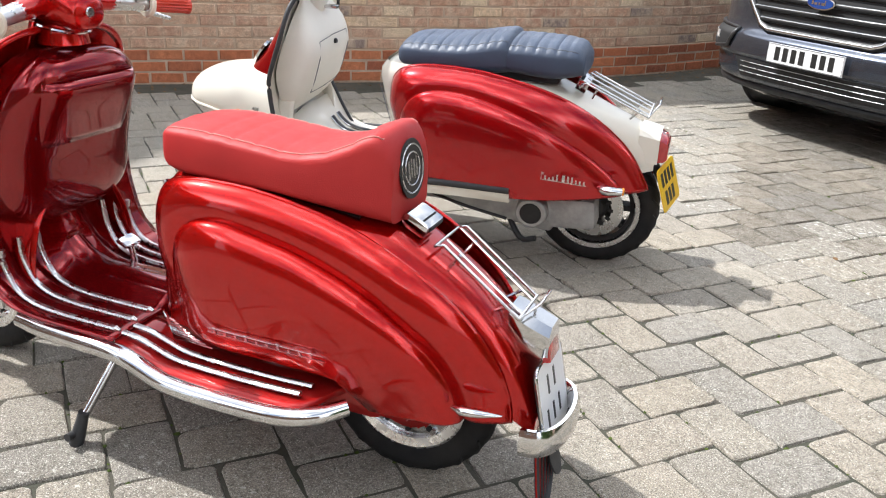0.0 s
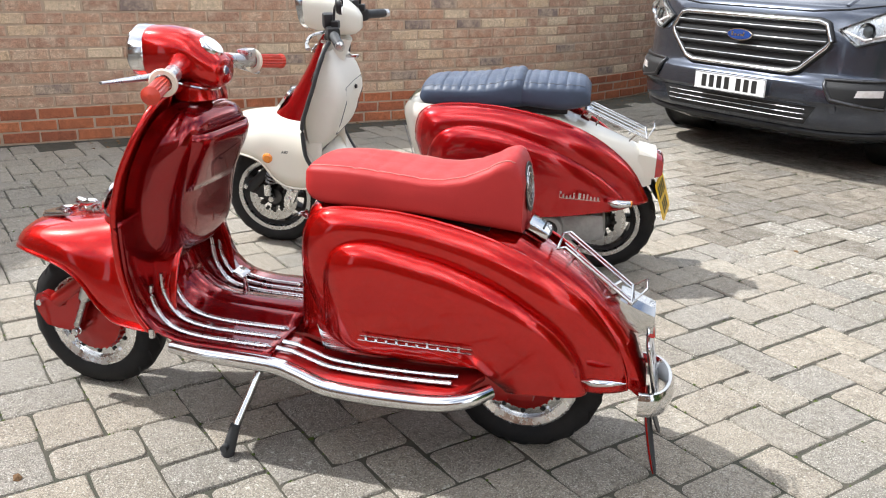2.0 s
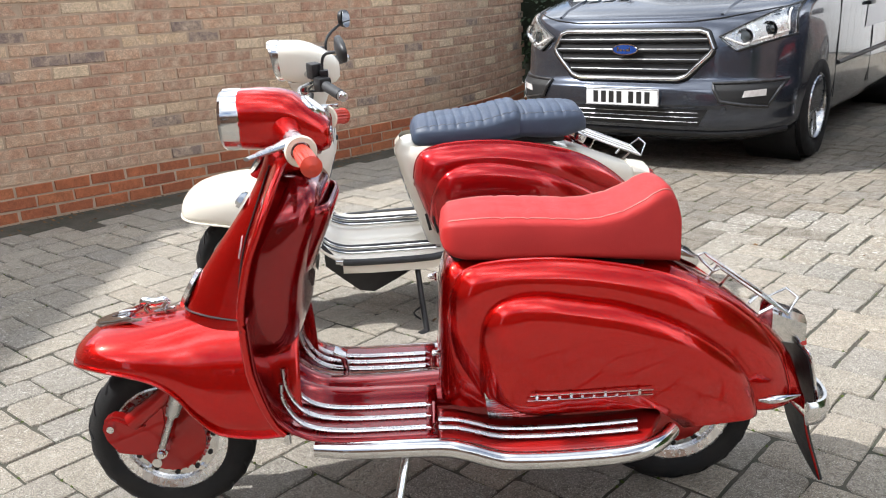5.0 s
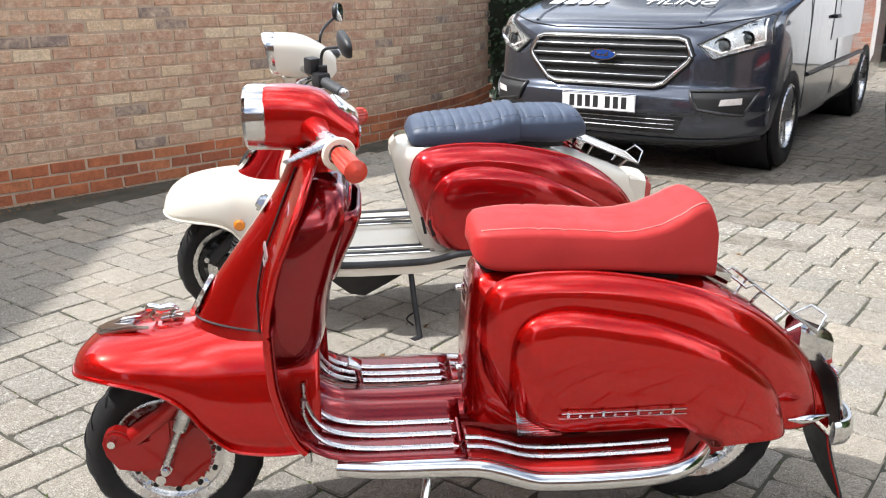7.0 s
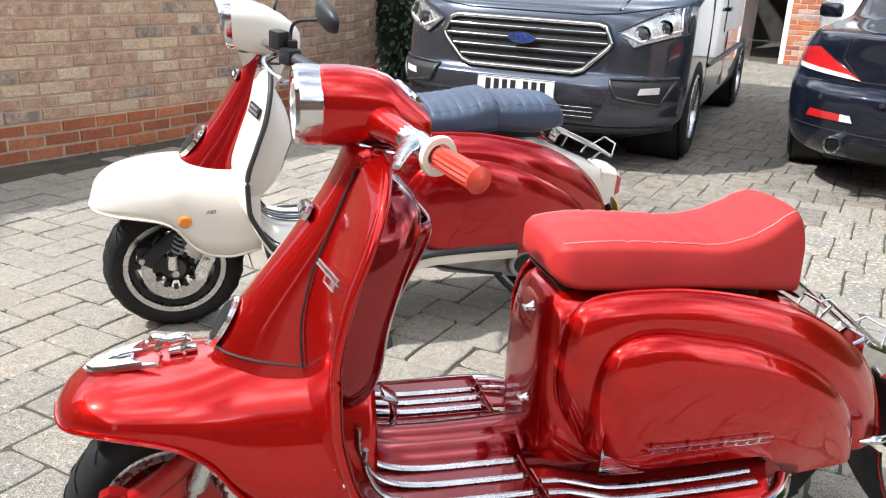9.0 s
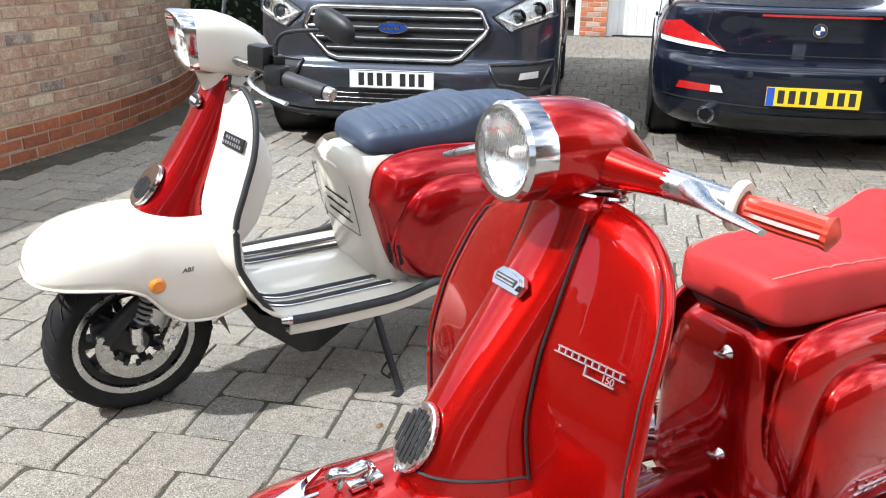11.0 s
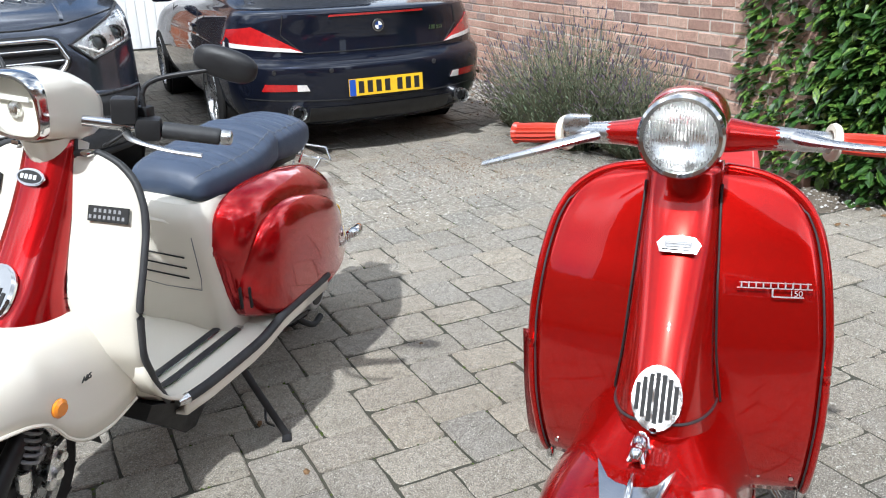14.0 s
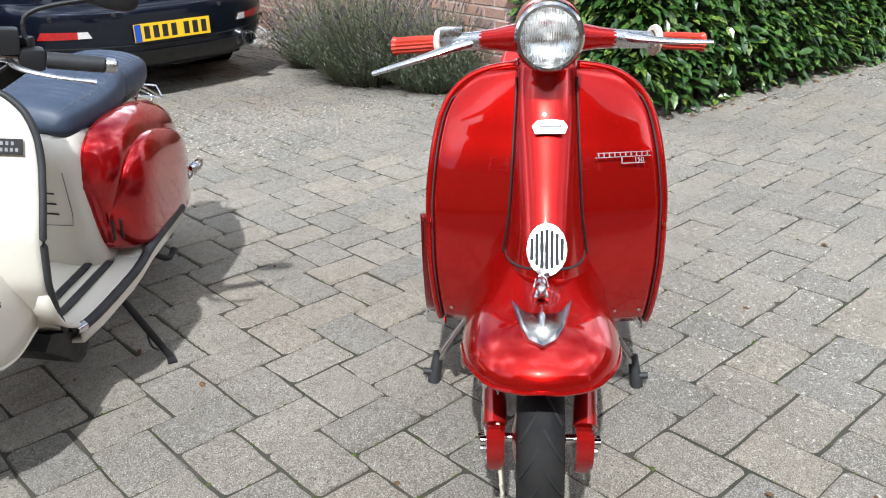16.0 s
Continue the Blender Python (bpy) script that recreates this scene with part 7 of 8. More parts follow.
def lumpy(rows_n, cols_n, fn):
    return grid([[fn(i / rows_n, j / cols_n) for j in range(cols_n)] for i in range(rows_n + 1)], close_v=True, caps=True, angle=80)


# laurel hedge: dense box of large leaves round a near-black core that stands for inner shade, and a few stems
HU, HN = Vector((0.677, -0.736, 0)), Vector((0.736, 0.677, 0))
H0, HL, HD, HH = Vector((2.54, -0.544, 0)), 3.9, 1.0, 1.75
hedge = thing("hedge", "dense glossy green laurel hedge beside the paving", "hedge", Matrix.Identity(4))


def hedge_core(u, v):
    a = 2 * math.pi * v
    c, s = math.cos(a), math.sin(a)
    d = HD / 2 * 0.92 * math.copysign(abs(c) ** 0.5, c)
    z = HH / 2 + HH / 2 * 0.90 * math.copysign(abs(s) ** 0.5, s)
    k = min(1.0, (u / 0.08) ** 0.45)
    p = H0 + HU * (0.03 + (HL - 0.08) * u) + HN * (HD / 2 + d * k) + Vector((0, 0, HH / 2 + (z - HH / 2) * k))
    return p + Vector((1, 1, 1)) * (0.05 * noise.noise(p * 3.0))


part("inner_growth", lumpy(24, 20, hedge_core), FOLIAGE_SHADE, hedge)
V, F = [], []
for i in range(17000):
    u = prnd.random() * HL
    which = prnd.random()
    z = prnd.random() ** 0.9 * HH
    bulge = 0.07 * noise.noise(Vector((u * 1.7, z * 1.9, 3.0))) + 0.05 * noise.noise(Vector((u * 5, z * 5, 9.0)))
    if which < 0.64:
        d, out, u = -bulge + prnd.uniform(-0.05, 0.10), -HN, u - 0.01
    elif which < 0.72:
        d, out, z = prnd.uniform(0, HD), Vector((0, 0, 1)), HH + bulge + prnd.uniform(-0.08, 0.08)
    else:
        d, out, u = prnd.uniform(0, HD), -HU, -0.01 - bulge + prnd.uniform(-0.05, 0.12)
    if z < 0.12 and prnd.random() < 0.6:
        continue
    o = H0 + HU * u + HN * d + Vector((0, 0, z))
    dirn = (out + Vector((prnd.uniform(-0.9, 0.9), prnd.uniform(-0.9, 0.9), prnd.uniform(-0.8, 0.35)))).normalized()
    up = (out * 0.6 + Vector((prnd.uniform(-0.5, 0.5), prnd.uniform(-0.5, 0.5), 1.0))).normalized()
    leaf(V, F, o, dirn, up, prnd.uniform(0.058, 0.100), prnd.uniform(0.032, 0.050), 0.3, prnd.uniform(0.05, 0.35))
me = bpy.data.meshes.new("leaves")
me.from_pydata(V, [], F)
part("leaves", me, LAUREL, hedge)["kind"] = "stuff"
for i in range(9):
    a = H0 + HU * (0.25 + 0.43 * i) + HN * prnd.uniform(0.1, 0.35)
    part("stem", tube([a, a + Vector((prnd.uniform(-0.05, 0.05), prnd.uniform(-0.05, 0.05), 0.35)), a + Vector((prnd.uniform(-0.12, 0.12), prnd.uniform(-0.12, 0.12), 0.9))], [0.018, 0.014, 0.010], 8, bend=6), BARK, hedge)

# lavender clumps along the foot of the wall
def lavender(name, c, rx, ry, height, stems, label):
    bush = thing(name, label, "shrub", pose(c[0], c[1], 0), "lavender bushes along the wall")
    VS, FS, VL, FL, VF, FF = [], [], [], [], [], []
    for i in range(stems):
        a, r = prnd.uniform(0, 2 * math.pi), math.sqrt(prnd.random())
        base = Vector((rx * 0.42 * r * math.cos(a), ry * 0.42 * r * math.sin(a), 0.0))
        top = Vector((rx * 1.12 * r * math.cos(a) + prnd.uniform(-0.06, 0.06), ry * 1.12 * r * math.sin(a) + prnd.uniform(-0.06, 0.06), height * (1.0 - 0.50 * r * r) * prnd.uniform(0.50, 1.18)))
        mid = base.lerp(top, 0.5) + Vector((0, 0, 0.06 * height)) + Vector((prnd.uniform(-0.03, 0.03), prnd.uniform(-0.03, 0.03), 0))
        k = len(VS)
        for q, w in ((base, 0.0020), (mid, 0.0017), (top, 0.0013)):
            VS.extend([q + Vector((w, 0, 0)), q + Vector((-w / 2, w * 0.87, 0)), q + Vector((-w / 2, -w * 0.87, 0))])
        for s in range(2):
            for e in range(3):
                FS.append((k + 3 * s + e, k + 3 * s + (e + 1) % 3, k + 3 * s + 3 + (e + 1) % 3, k + 3 * s + 3 + e))
        d = (top - mid).normalized()
        if prnd.random() < 0.72:
            L = prnd.uniform(0.025, 0.05)
            k = len(VF)
            for t, w in ((0, 0.002), (0.25, 0.0048), (0.6, 0.0042), (1.0, 0.001)):
                q = top + d * (L * t)
                for e in range(4):
                    VF.append(q + Vector((w * math.cos(e * 1.571), w * math.sin(e * 1.571), 0)))
            for s in range(3):
                for e in range(4):
                    FF.append((k + 4 * s + e, k + 4 * s + (e + 1) % 4, k + 4 * s + 4 + (e + 1) % 4, k + 4 * s + 4 + e))
        for j in range(15):
            t = prnd.uniform(0.10, 0.85) ** 1.2
            o = base.lerp(mid, t * 2) if t < 0.5 else mid.lerp(top, t * 2 - 1)
            if prnd.random() < t * 0.55:
                continue
            dv = Vector((prnd.uniform(-1, 1), prnd.uniform(-1, 1), prnd.uniform(0.1, 1.0)))
            leaf(VL, FL, o, dv, Vector((0.1, 0.2, 1)), prnd.uniform(0.03, 0.06), prnd.uniform(0.005, 0.009), 0.2, 0.1)
    for nm, V_, F_, mt in (("stalk_growth", VS, FS, LAV_STEM), ("leaves", VL, FL, LAV_LEAF), ("bloom", VF, FF, LAV_FLOWER)):
        me_ = bpy.data.meshes.new(nm)
        me_.from_pydata(V_, [], F_)
        part(nm, me_, mt, bush)["kind"] = "stuff"
    # woody mound coloured near-black for the shade at the clump's foot
    part("woody_base", lumpy(6, 14, lambda u, v: Vector((rx * 0.40 * math.cos(2 * math.pi * v) * math.cos(u * 1.5), ry * 0.40 * math.sin(2 * math.pi * v) * math.cos(u * 1.5), height * 0.26 * math.sin(u * 1.5) - 0.01)) * (1 + 0.15 * noise.noise(Vector((u * 3, v * 7, 2))))), FOLIAGE_SHADE, bush)
    return bush


lavender("lavender_bush", (3.68, 1.22), 0.60, 0.56, 0.76, 1000, "greyish lavender bush with fading flower spikes against the wall")
lavender("lavender_bush", (3.42, 0.72), 0.46, 0.46, 0.54, 560, "low green lavender clump spreading over the paving edge")
lavender("lavender_bush", (4.25, 1.75), 0.44, 0.44, 0.64, 380, "greyish lavender bush with fading flower spikes against the wall")

# dark shrub past the end of the curved wall
shrub = thing("shrub", "dark evergreen shrub at the end of the brick wall", "shrub", pose(1.15, 7.75, 0))
# solid dark core in place of the shrub's shaded inside
part("inner_growth", lumpy(10, 16, lambda u, v: Vector((0.62 * math.cos(2 * math.pi * v) * math.sin(math.pi * u), 0.55 * math.sin(2 * math.pi * v) * math.sin(math.pi * u), 0.85 - 0.84 * math.cos(math.pi * u))) * (1 + 0.1 * noise.noise(Vector((u * 4, v * 6, 5))))), FOLIAGE_SHADE, shrub)
V, F = [], []
for i in range(2600):
    a, b = prnd.uniform(0, 2 * math.pi), math.acos(prnd.uniform(-1, 1))
    n_ = Vector((math.cos(a) * math.sin(b), math.sin(a) * math.sin(b), math.cos(b)))
    o = Vector((n_.x * 0.68, n_.y * 0.60, 0.85 + n_.z * 0.88)) * (1 + 0.12 * noise.noise(n_ * 3) + prnd.uniform(-0.08, 0.05))
    if o.z < 0.03:
        continue
    leaf(V, F, o, n_ + Vector((prnd.uniform(-0.8, 0.8), prnd.uniform(-0.8, 0.8), prnd.uniform(-0.7, 0.3))), n_ + Vector((0, 0, 0.7)), prnd.uniform(0.045, 0.08), prnd.uniform(0.025, 0.045))
me = bpy.data.meshes.new("leaves")
me.from_pydata(V, [], F)
part("leaves", me, IVY, shrub)["kind"] = "stuff"


# soil bed, gravel and litter
bed = part("soil_bed", grid([[(3.45 + 0.742 * s - 0.670 * d + 0.02 * noise.noise(Vector((s * 3, d * 9, 0))), 0.36 + 0.670 * s + 0.742 * d, 0.012 + 0.02 * noise.noise(Vector((s * 4, d * 4, 1))) - 0.03 * (d > 0.3)) for d in (-0.1, 0.05, 0.16, 0.26, 0.34)] for s in [-0.3 + 0.12 * k for k in range(48)]], angle=80), SOIL)
tagged(bed, "narrow bed of dry soil at the foot of the wall", "soil", kind="structure")
bed2 = part("hedge_bed", grid([[H0 + HU * (-0.25 + 0.17 * i) + HN * d + Vector((0, 0, 0.008 + 0.015 * noise.noise(Vector((i * 0.7, d * 5, 4))) - 0.025 * (d < 0.08))) for d in (0.03, 0.2, 0.6, 1.1, 1.6)] for i in range(26)], angle=80), SOIL)
tagged(bed2, "strip of bare soil under the hedge", "soil", kind="structure")


def scatter(name, label, category, material, count, place, size, flat):
    V_, F_ = [], []
    for i in range(count):
        c = place()
        r = prnd.uniform(*size)
        k = len(V_)
        w0 = prnd.uniform(0, 6)
        tilt = Vector((prnd.uniform(-0.4, 0.4), prnd.uniform(-0.4, 0.4), 1)).normalized()
        x = tilt.cross(Vector((math.cos(w0), math.sin(w0), 0))).normalized()
        y = tilt.cross(x)
        for e in range(5):
            q = r * prnd.uniform(0.7, 1.2)
            V_.append(c + x * (q * math.cos(e * 1.2566)) + y * (q * math.sin(e * 1.2566)) * 0.75 + tilt * 0.0)
        V_.append(c + tilt * (r * flat))
        F_.extend([(k + e, k + (e + 1) % 5, k + 5) for e in range(5)])
    me_ = bpy.data.meshes.new(name)
    me_.from_pydata(V_, [], F_)
    return tagged(part(name, me_, material), label, category, kind="stuff")


def along_wall():
    p = WALL_LINE[prnd.randrange(40, 136)]
    return p + Vector((0.67, -0.74, 0)) * (abs(prnd.gauss(0, 0.16)) + 0.03) + Vector((0, 0, 0.004))


def gravel_place():
    s, d = prnd.uniform(2.0, 5.0), abs(prnd.gauss(0, 0.2))
    return Vector((3.45 + 0.742 * s - 0.670 * (d + 0.02), 0.36 + 0.670 * s + 0.742 * (d + 0.02), 0.012))


def bed_edge():
    s, d = prnd.uniform(-0.3, 4.5), prnd.gauss(0.36, 0.16)
    return Vector((3.45 + 0.742 * s - 0.670 * d, 0.36 + 0.670 * s + 0.742 * d, 0.006))


scatter("leaf_litter", "scattered dead leaves and grit along the foot of the wall", "litter", LITTER, 520, along_wall, (0.004, 0.016), 0.25)
scatter("gravel", "patch of pale gravel at the foot of the wall", "gravel", STONE, 900, gravel_place, (0.008, 0.020), 0.7)
scatter("bed_litter", "dry leaf litter along the bed's edge", "litter", LITTER, 420, bed_edge, (0.005, 0.02), 0.3)
scatter("hedge_litter", "dead leaves lying under the hedge", "litter", LITTER, 130, lambda: H0 + HU * prnd.uniform(-0.5, 3.9) + HN * prnd.gauss(-0.03, 0.10) + Vector((0, 0, 0.006)), (0.008, 0.026), 0.3)
scatter("bed_gravel", "pale gravel and grit between the hedge and the lavender", "gravel", STONE, 480, lambda: H0 + HU * prnd.uniform(-0.40, 0.35) + HN * prnd.uniform(0.0, 1.2) + Vector((0, 0, 0.012)), (0.005, 0.014), 0.6)
scatter("drive_grit", "brown grit and dry leaf crumbs lying by the wall and the car", "grit", LITTER, 2600, lambda: Vector((prnd.gauss(3.0, 0.38), prnd.gauss(1.75, 0.42), 0.003)), (0.0022, 0.0065), 0.5)

# ---- bricks and paving blocks ----
def random_value(n, single):
    return n.new("ShaderNodeObjectInfo").outputs["Random"] if single else n.new("ShaderNodeNewGeometry").outputs["Random Per Island"]


def masonry(name, tones, single, rough=0.88, stain=(0.2, 0.17, 0.13), stain_amount=0.35, speck=None, bump=0.6, grit=(0.74, 1.24), chips=None):
    """Fired brick or cast stone: each piece its own tone, with blotches, grain and pitting."""
    m, n, l, p = shader(name)
    pos = n.new("ShaderNodeNewGeometry").outputs["Position"]
    r = n.new("ShaderNodeValToRGB")
    r.color_ramp.interpolation = "CONSTANT"
    el = r.color_ramp.elements
    el[0].position, el[0].color = 0.0, (*tones[0][1], 1)
    el[1].position, el[1].color = tones[1][0], (*tones[1][1], 1)
    for at, c in tones[2:]:
        el.new(at).color = (*c, 1)
    l.new(random_value(n, single), r.inputs["Fac"])

    def tex(scale, detail, lo, hi, rough_=0.62):
        x = n.new("ShaderNodeTexNoise")
        x.inputs["Scale"].default_value, x.inputs["Detail"].default_value, x.inputs["Roughness"].default_value = scale, detail, rough_
        l.new(pos, x.inputs["Vector"])
        q = n.new("ShaderNodeMapRange")
        q.inputs["From Min"].default_value, q.inputs["From Max"].default_value = lo, hi
        l.new(x.outputs["Fac"], q.inputs["Value"])
        return q.outputs["Result"]
    blotch = n.new("ShaderNodeMath")
    blotch.operation = "MULTIPLY"
    blotch.inputs[1].default_value = stain_amount
    l.new(tex(14.0, 5.0, 0.42, 0.66), blotch.inputs[0])
    col = mix_colour(n, l, blotch.outputs[0], r.outputs["Color"], stain)
    broad = n.new("ShaderNodeMath")
    broad.operation = "MULTIPLY"
    broad.inputs[1].default_value = 0.30
    l.new(tex(1.1, 3.0, 0.40, 0.65), broad.inputs[0])
    col = mix_colour(n, l, broad.outputs[0], col, tuple(c * 0.6 for c in stain))
    grain = tex(230.0, 4.0, 0.38, 0.62, 0.75)
    g = n.new("ShaderNodeMapRange")
    g.inputs["To Min"].default_value, g.inputs["To Max"].default_value = grit
    l.new(grain, g.inputs["Value"])
    mul = n.new("ShaderNodeMixRGB")
    mul.blend_type = "MULTIPLY"
    mul.inputs["Fac"].default_value = 1.0
    l.new(col, mul.inputs["Color1"])
    l.new(g.outputs["Result"], mul.inputs["Color2"])
    mott = n.new("ShaderNodeMapRange")
    mott.inputs["To Min"].default_value, mott.inputs["To Max"].default_value = 0.78, 1.17
    l.new(tex(42.0, 5.0, 0.36, 0.64, 0.8), mott.inputs["Value"])
    mul2 = n.new("ShaderNodeMixRGB")
    mul2.blend_type = "MULTIPLY"
    mul2.inputs["Fac"].default_value = 1.0
    l.new(mul.outputs["Color"], mul2.inputs["Color1"])
    l.new(mott.outputs["Result"], mul2.inputs["Color2"])
    col = mul2.outputs["Color"]
    if chips:
        col = mix_colour(n, l, tex(300.0, 2.0, 0.60, 0.66, 0.5), col, chips[0])
        col = mix_colour(n, l, tex(190.0, 3.0, 0.615, 0.665, 0.6), col, chips[1])
    if speck:
        f = n.new("ShaderNodeMath")
        f.operation = "MULTIPLY"
        l.new(tex(*speck[1]), f.inputs[0])
        l.new(tex(*speck[2]), f.inputs[1])
        col = mix_colour(n, l, f.outputs[0], col, speck[0])
    l.new(col, p.inputs["Base Color"])
    p.inputs["Roughness"].default_value = rough
    p.inputs["Specular IOR Level"].default_value = 0.3
    add_bump(n, l, p, tex(120.0, 6.0, 0.3, 0.7, 0.7), bump, 0.004)
    return m


WALL_TONES = [(0.0, (0.423, 0.241, 0.160)), (0.14, (0.477, 0.281, 0.184)), (0.30, (0.522, 0.338, 0.225)), (0.46, (0.441, 0.257, 0.173)), (0.60, (0.594, 0.432, 0.279)), (0.70, (0.648, 0.504, 0.342)), (0.78, (0.387, 0.221, 0.151)), (0.95, (0.234, 0.176, 0.153))]
PLINTH_TONES = [(0.0, (0.494, 0.163, 0.073)), (0.3, (0.425, 0.138, 0.065)), (0.6, (0.537, 0.194, 0.088)), (0.85, (0.362, 0.119, 0.062))]
RIGHT_TONES = [(0.0, (0.43, 0.255, 0.195)), (0.25, (0.49, 0.305, 0.235)), (0.5, (0.38, 0.225, 0.175)), (0.72, (0.54, 0.36, 0.28)), (0.9, (0.30, 0.215, 0.19))]
PAVE_TONES = [(0.0, (0.318, 0.282, 0.232)), (0.16, (0.292, 0.263, 0.221)), (0.34, (0.338, 0.302, 0.247)), (0.5, (0.274, 0.252, 0.219)), (0.66, (0.324, 0.283, 0.228)), (0.82, (0.302, 0.272, 0.230)), (0.93, (0.353, 0.307, 0.243))]
LICHEN = ((0.62, 0.60, 0.54), (60.0, 3.0, 0.62, 0.68, 0.55), (0.33, 2.0, 0.46, 0.66))
BRICK = {k: masonry("wall_brick", WALL_TONES, k == 1, stain=(0.60, 0.46, 0.33), stain_amount=0.7, grit=(0.55, 1.42)) for k in (0, 1)}
PLINTH = {k: masonry("plinth_brick", PLINTH_TONES, k == 1, stain=(0.20, 0.09, 0.05), stain_amount=0.3) for k in (0, 1)}
REDBRICK = {k: masonry("red_brick", RIGHT_TONES, k == 1, stain=(0.42, 0.30, 0.23), stain_amount=0.35) for k in (0, 1)}
PAVER = {k: masonry("paving_block", PAVE_TONES, k == 1, 0.9, (0.20, 0.18, 0.14), 0.40, LICHEN, 0.9, (0.56, 1.45), ((0.60, 0.57, 0.51), (0.10, 0.09, 0.075))) for k in (0, 1)}
PAVER_FAR = {0: masonry("paving_block_worn", [(a, tuple(c * 0.88 for c in t)) for a, t in PAVE_TONES], False, 0.9, (0.21, 0.20, 0.165), 0.45, ((0.62, 0.60, 0.54), (52.0, 3.0, 0.58, 0.66, 0.55), (0.45, 2.0, 0.36, 0.56)), 0.9, (0.56, 1.45), ((0.60, 0.57, 0.51), (0.10, 0.09, 0.075)))}
PAVER_DRIVE = masonry("paving_block_dirty", [(a, tuple(c * 0.8 for c in t)) for a, t in PAVE_TONES], False, 0.9, (0.115, 0.095, 0.068), 0.85, None, 0.9, (0.60, 1.36), ((0.52, 0.49, 0.43), (0.07, 0.06, 0.05)))
rnd = random.Random(7)


def brick_faces(w, d, h, seed):
    """Eighteen-triangle brick lying along x, its face towards -y at y = 0, uneven at the arrises."""
    q = random.Random(seed)
    j = lambda a: q.uniform(-a, a)
    c = 0.0045
    out = [(-w / 2 + j(.003), -h / 2 + j(.0028)), (w / 2 + j(.003), -h / 2 + j(.0028)), (w / 2 + j(.003), h / 2 + j(.0028)), (-w / 2 + j(.003), h / 2 + j(.0028))]
    v = [(x, d, z) for x, z in out] + [(x, c, z) for x, z in out] + [(x - math.copysign(c, x), j(.0015), z - math.copysign(c, z)) for x, z in out]
    f = [(8, 9, 10, 11)] + [(4 + i, 4 + (i + 1) % 4, 8 + (i + 1) % 4, 8 + i) for i in range(4)] + [(i, (i + 1) % 4, 4 + (i + 1) % 4, 4 + i) for i in range(4)]
    return v, f


def mesh_of(name, verts, faces, material):
    me = bpy.data.meshes.new(name)
    me.from_pydata(verts, [], faces)
    me.materials.append(material)
    me.update()
    return me


def lay_bricks(wall, line, away, courses, plinth, near, mats, plinth_mats=None):
    """Stretcher bond along a face line; bricks inside the stretch near (start, end, courses) are parts, the rest one joined part."""
    lengths = [0.0]
    for a, b in zip(line, line[1:]):
        lengths.append(lengths[-1] + (b - a).length)
    total = lengths[-1]

    def at(s):
        s = min(max(s, 0.0), total)
        k = min(max(i for i in range(len(lengths)) if lengths[i] <= s + 1e-9), len(line) - 2)
        t = (s - lengths[k]) / (lengths[k + 1] - lengths[k])
        d = (line[k + 1] - line[k]).normalized()
        return line[k].lerp(line[k + 1], t), d
    singles = {}
    for v in range(8):
        for key, mt in (("w", mats[1]), ("p", plinth_mats[1] if plinth_mats else mats[1])):
            vs, fs = brick_faces(0.2135, 0.05, 0.0645, v)
            singles[key, v] = mesh_of("brick", vs, fs, mt)
    pool = {"w": ([], []), "p": ([], [])}
    for c in range(courses):
        key = "p" if c < plinth else "w"
        z = 0.0375 + 0.075 * c
        proud = -0.018 if c < plinth else 0.0
        s = 0.1125 * (c % 2) + 0.06
        while s < total:
            p, d = at(s)
            nrm = Vector((-d.y, d.x, 0)) * away
            o = p + nrm * (proud + rnd.uniform(-0.0025, 0.0025)) + Vector((0, 0, z))
            x = d if away > 0 else -d
            m = Matrix(((x.x, nrm.x, 0, o.x), (x.y, nrm.y, 0, o.y), (0, 0, 1, o.z), (0, 0, 0, 1))) @ Matrix.Rotation(rnd.uniform(-0.008, 0.008), 4, "Y")
            v = rnd.randrange(8)
            if near[0] <= s <= near[1] and near[2] <= c < near[3]:
                ob = new("brick", singles[key, v])
                ob.parent = wall
                ob.matrix_local = m
            else:
                vs, fs = brick_faces(0.2135, 0.05, 0.0645, rnd.randrange(999))
                V, F = pool[key]
                k = len(V)
                V.extend([m @ Vector(q) for q in vs])
                F.extend([tuple(i + k for i in f) for f in fs])
            s += 0.225
    for key, (V, F) in pool.items():
        if V:
            ob = part("bricks", mesh_of("bricks", V, F, (plinth_mats if key == "p" else mats)[0]), None, wall)
            ob["kind"] = "stuff"


lay_bricks(wall_left, WALL_LINE, 1.0, 22, 3, (5.4, 9.4, 0, 16), BRICK, PLINTH)
lay_bricks(wall_right, RIGHT_LINE, -1.0, 28, 0, (1.0, 5.0, 1, 17), REDBRICK)
part("coping", join(*[block((0.108, 0.25, 0.066), p + Vector((-0.09, 0.09, 1.725)), 0.006, (0, 0, 45), 1) for p in WALL_LINE[::2]]), PLINTH[0], wall_left)

# bricks on the pier between the garage doors
pier_mesh = [mesh_of("brick", *brick_faces(0.200, 0.05, 0.0645, 40 + v), (PLINTH if v % 3 else REDBRICK)[1]) for v in range(6)]
half_mesh = [mesh_of("brick", *brick_faces(0.095, 0.05, 0.0645, 60 + v), (PLINTH if v % 3 else REDBRICK)[1]) for v in range(6)]
for c in range(33):
    for x, pool_ in (((-0.105, pier_mesh), (0.105, pier_mesh)) if c % 2 else ((-0.1575, half_mesh), (0.0, pier_mesh), (0.1575, half_mesh))):
        ob = new("brick", pool_[rnd.randrange(6)])
        ob.parent = PIER
        ob.matrix_local = Matrix.Translation((x, -0.006 + rnd.uniform(-0.001, 0.001), 0.0375 + 0.075 * c))

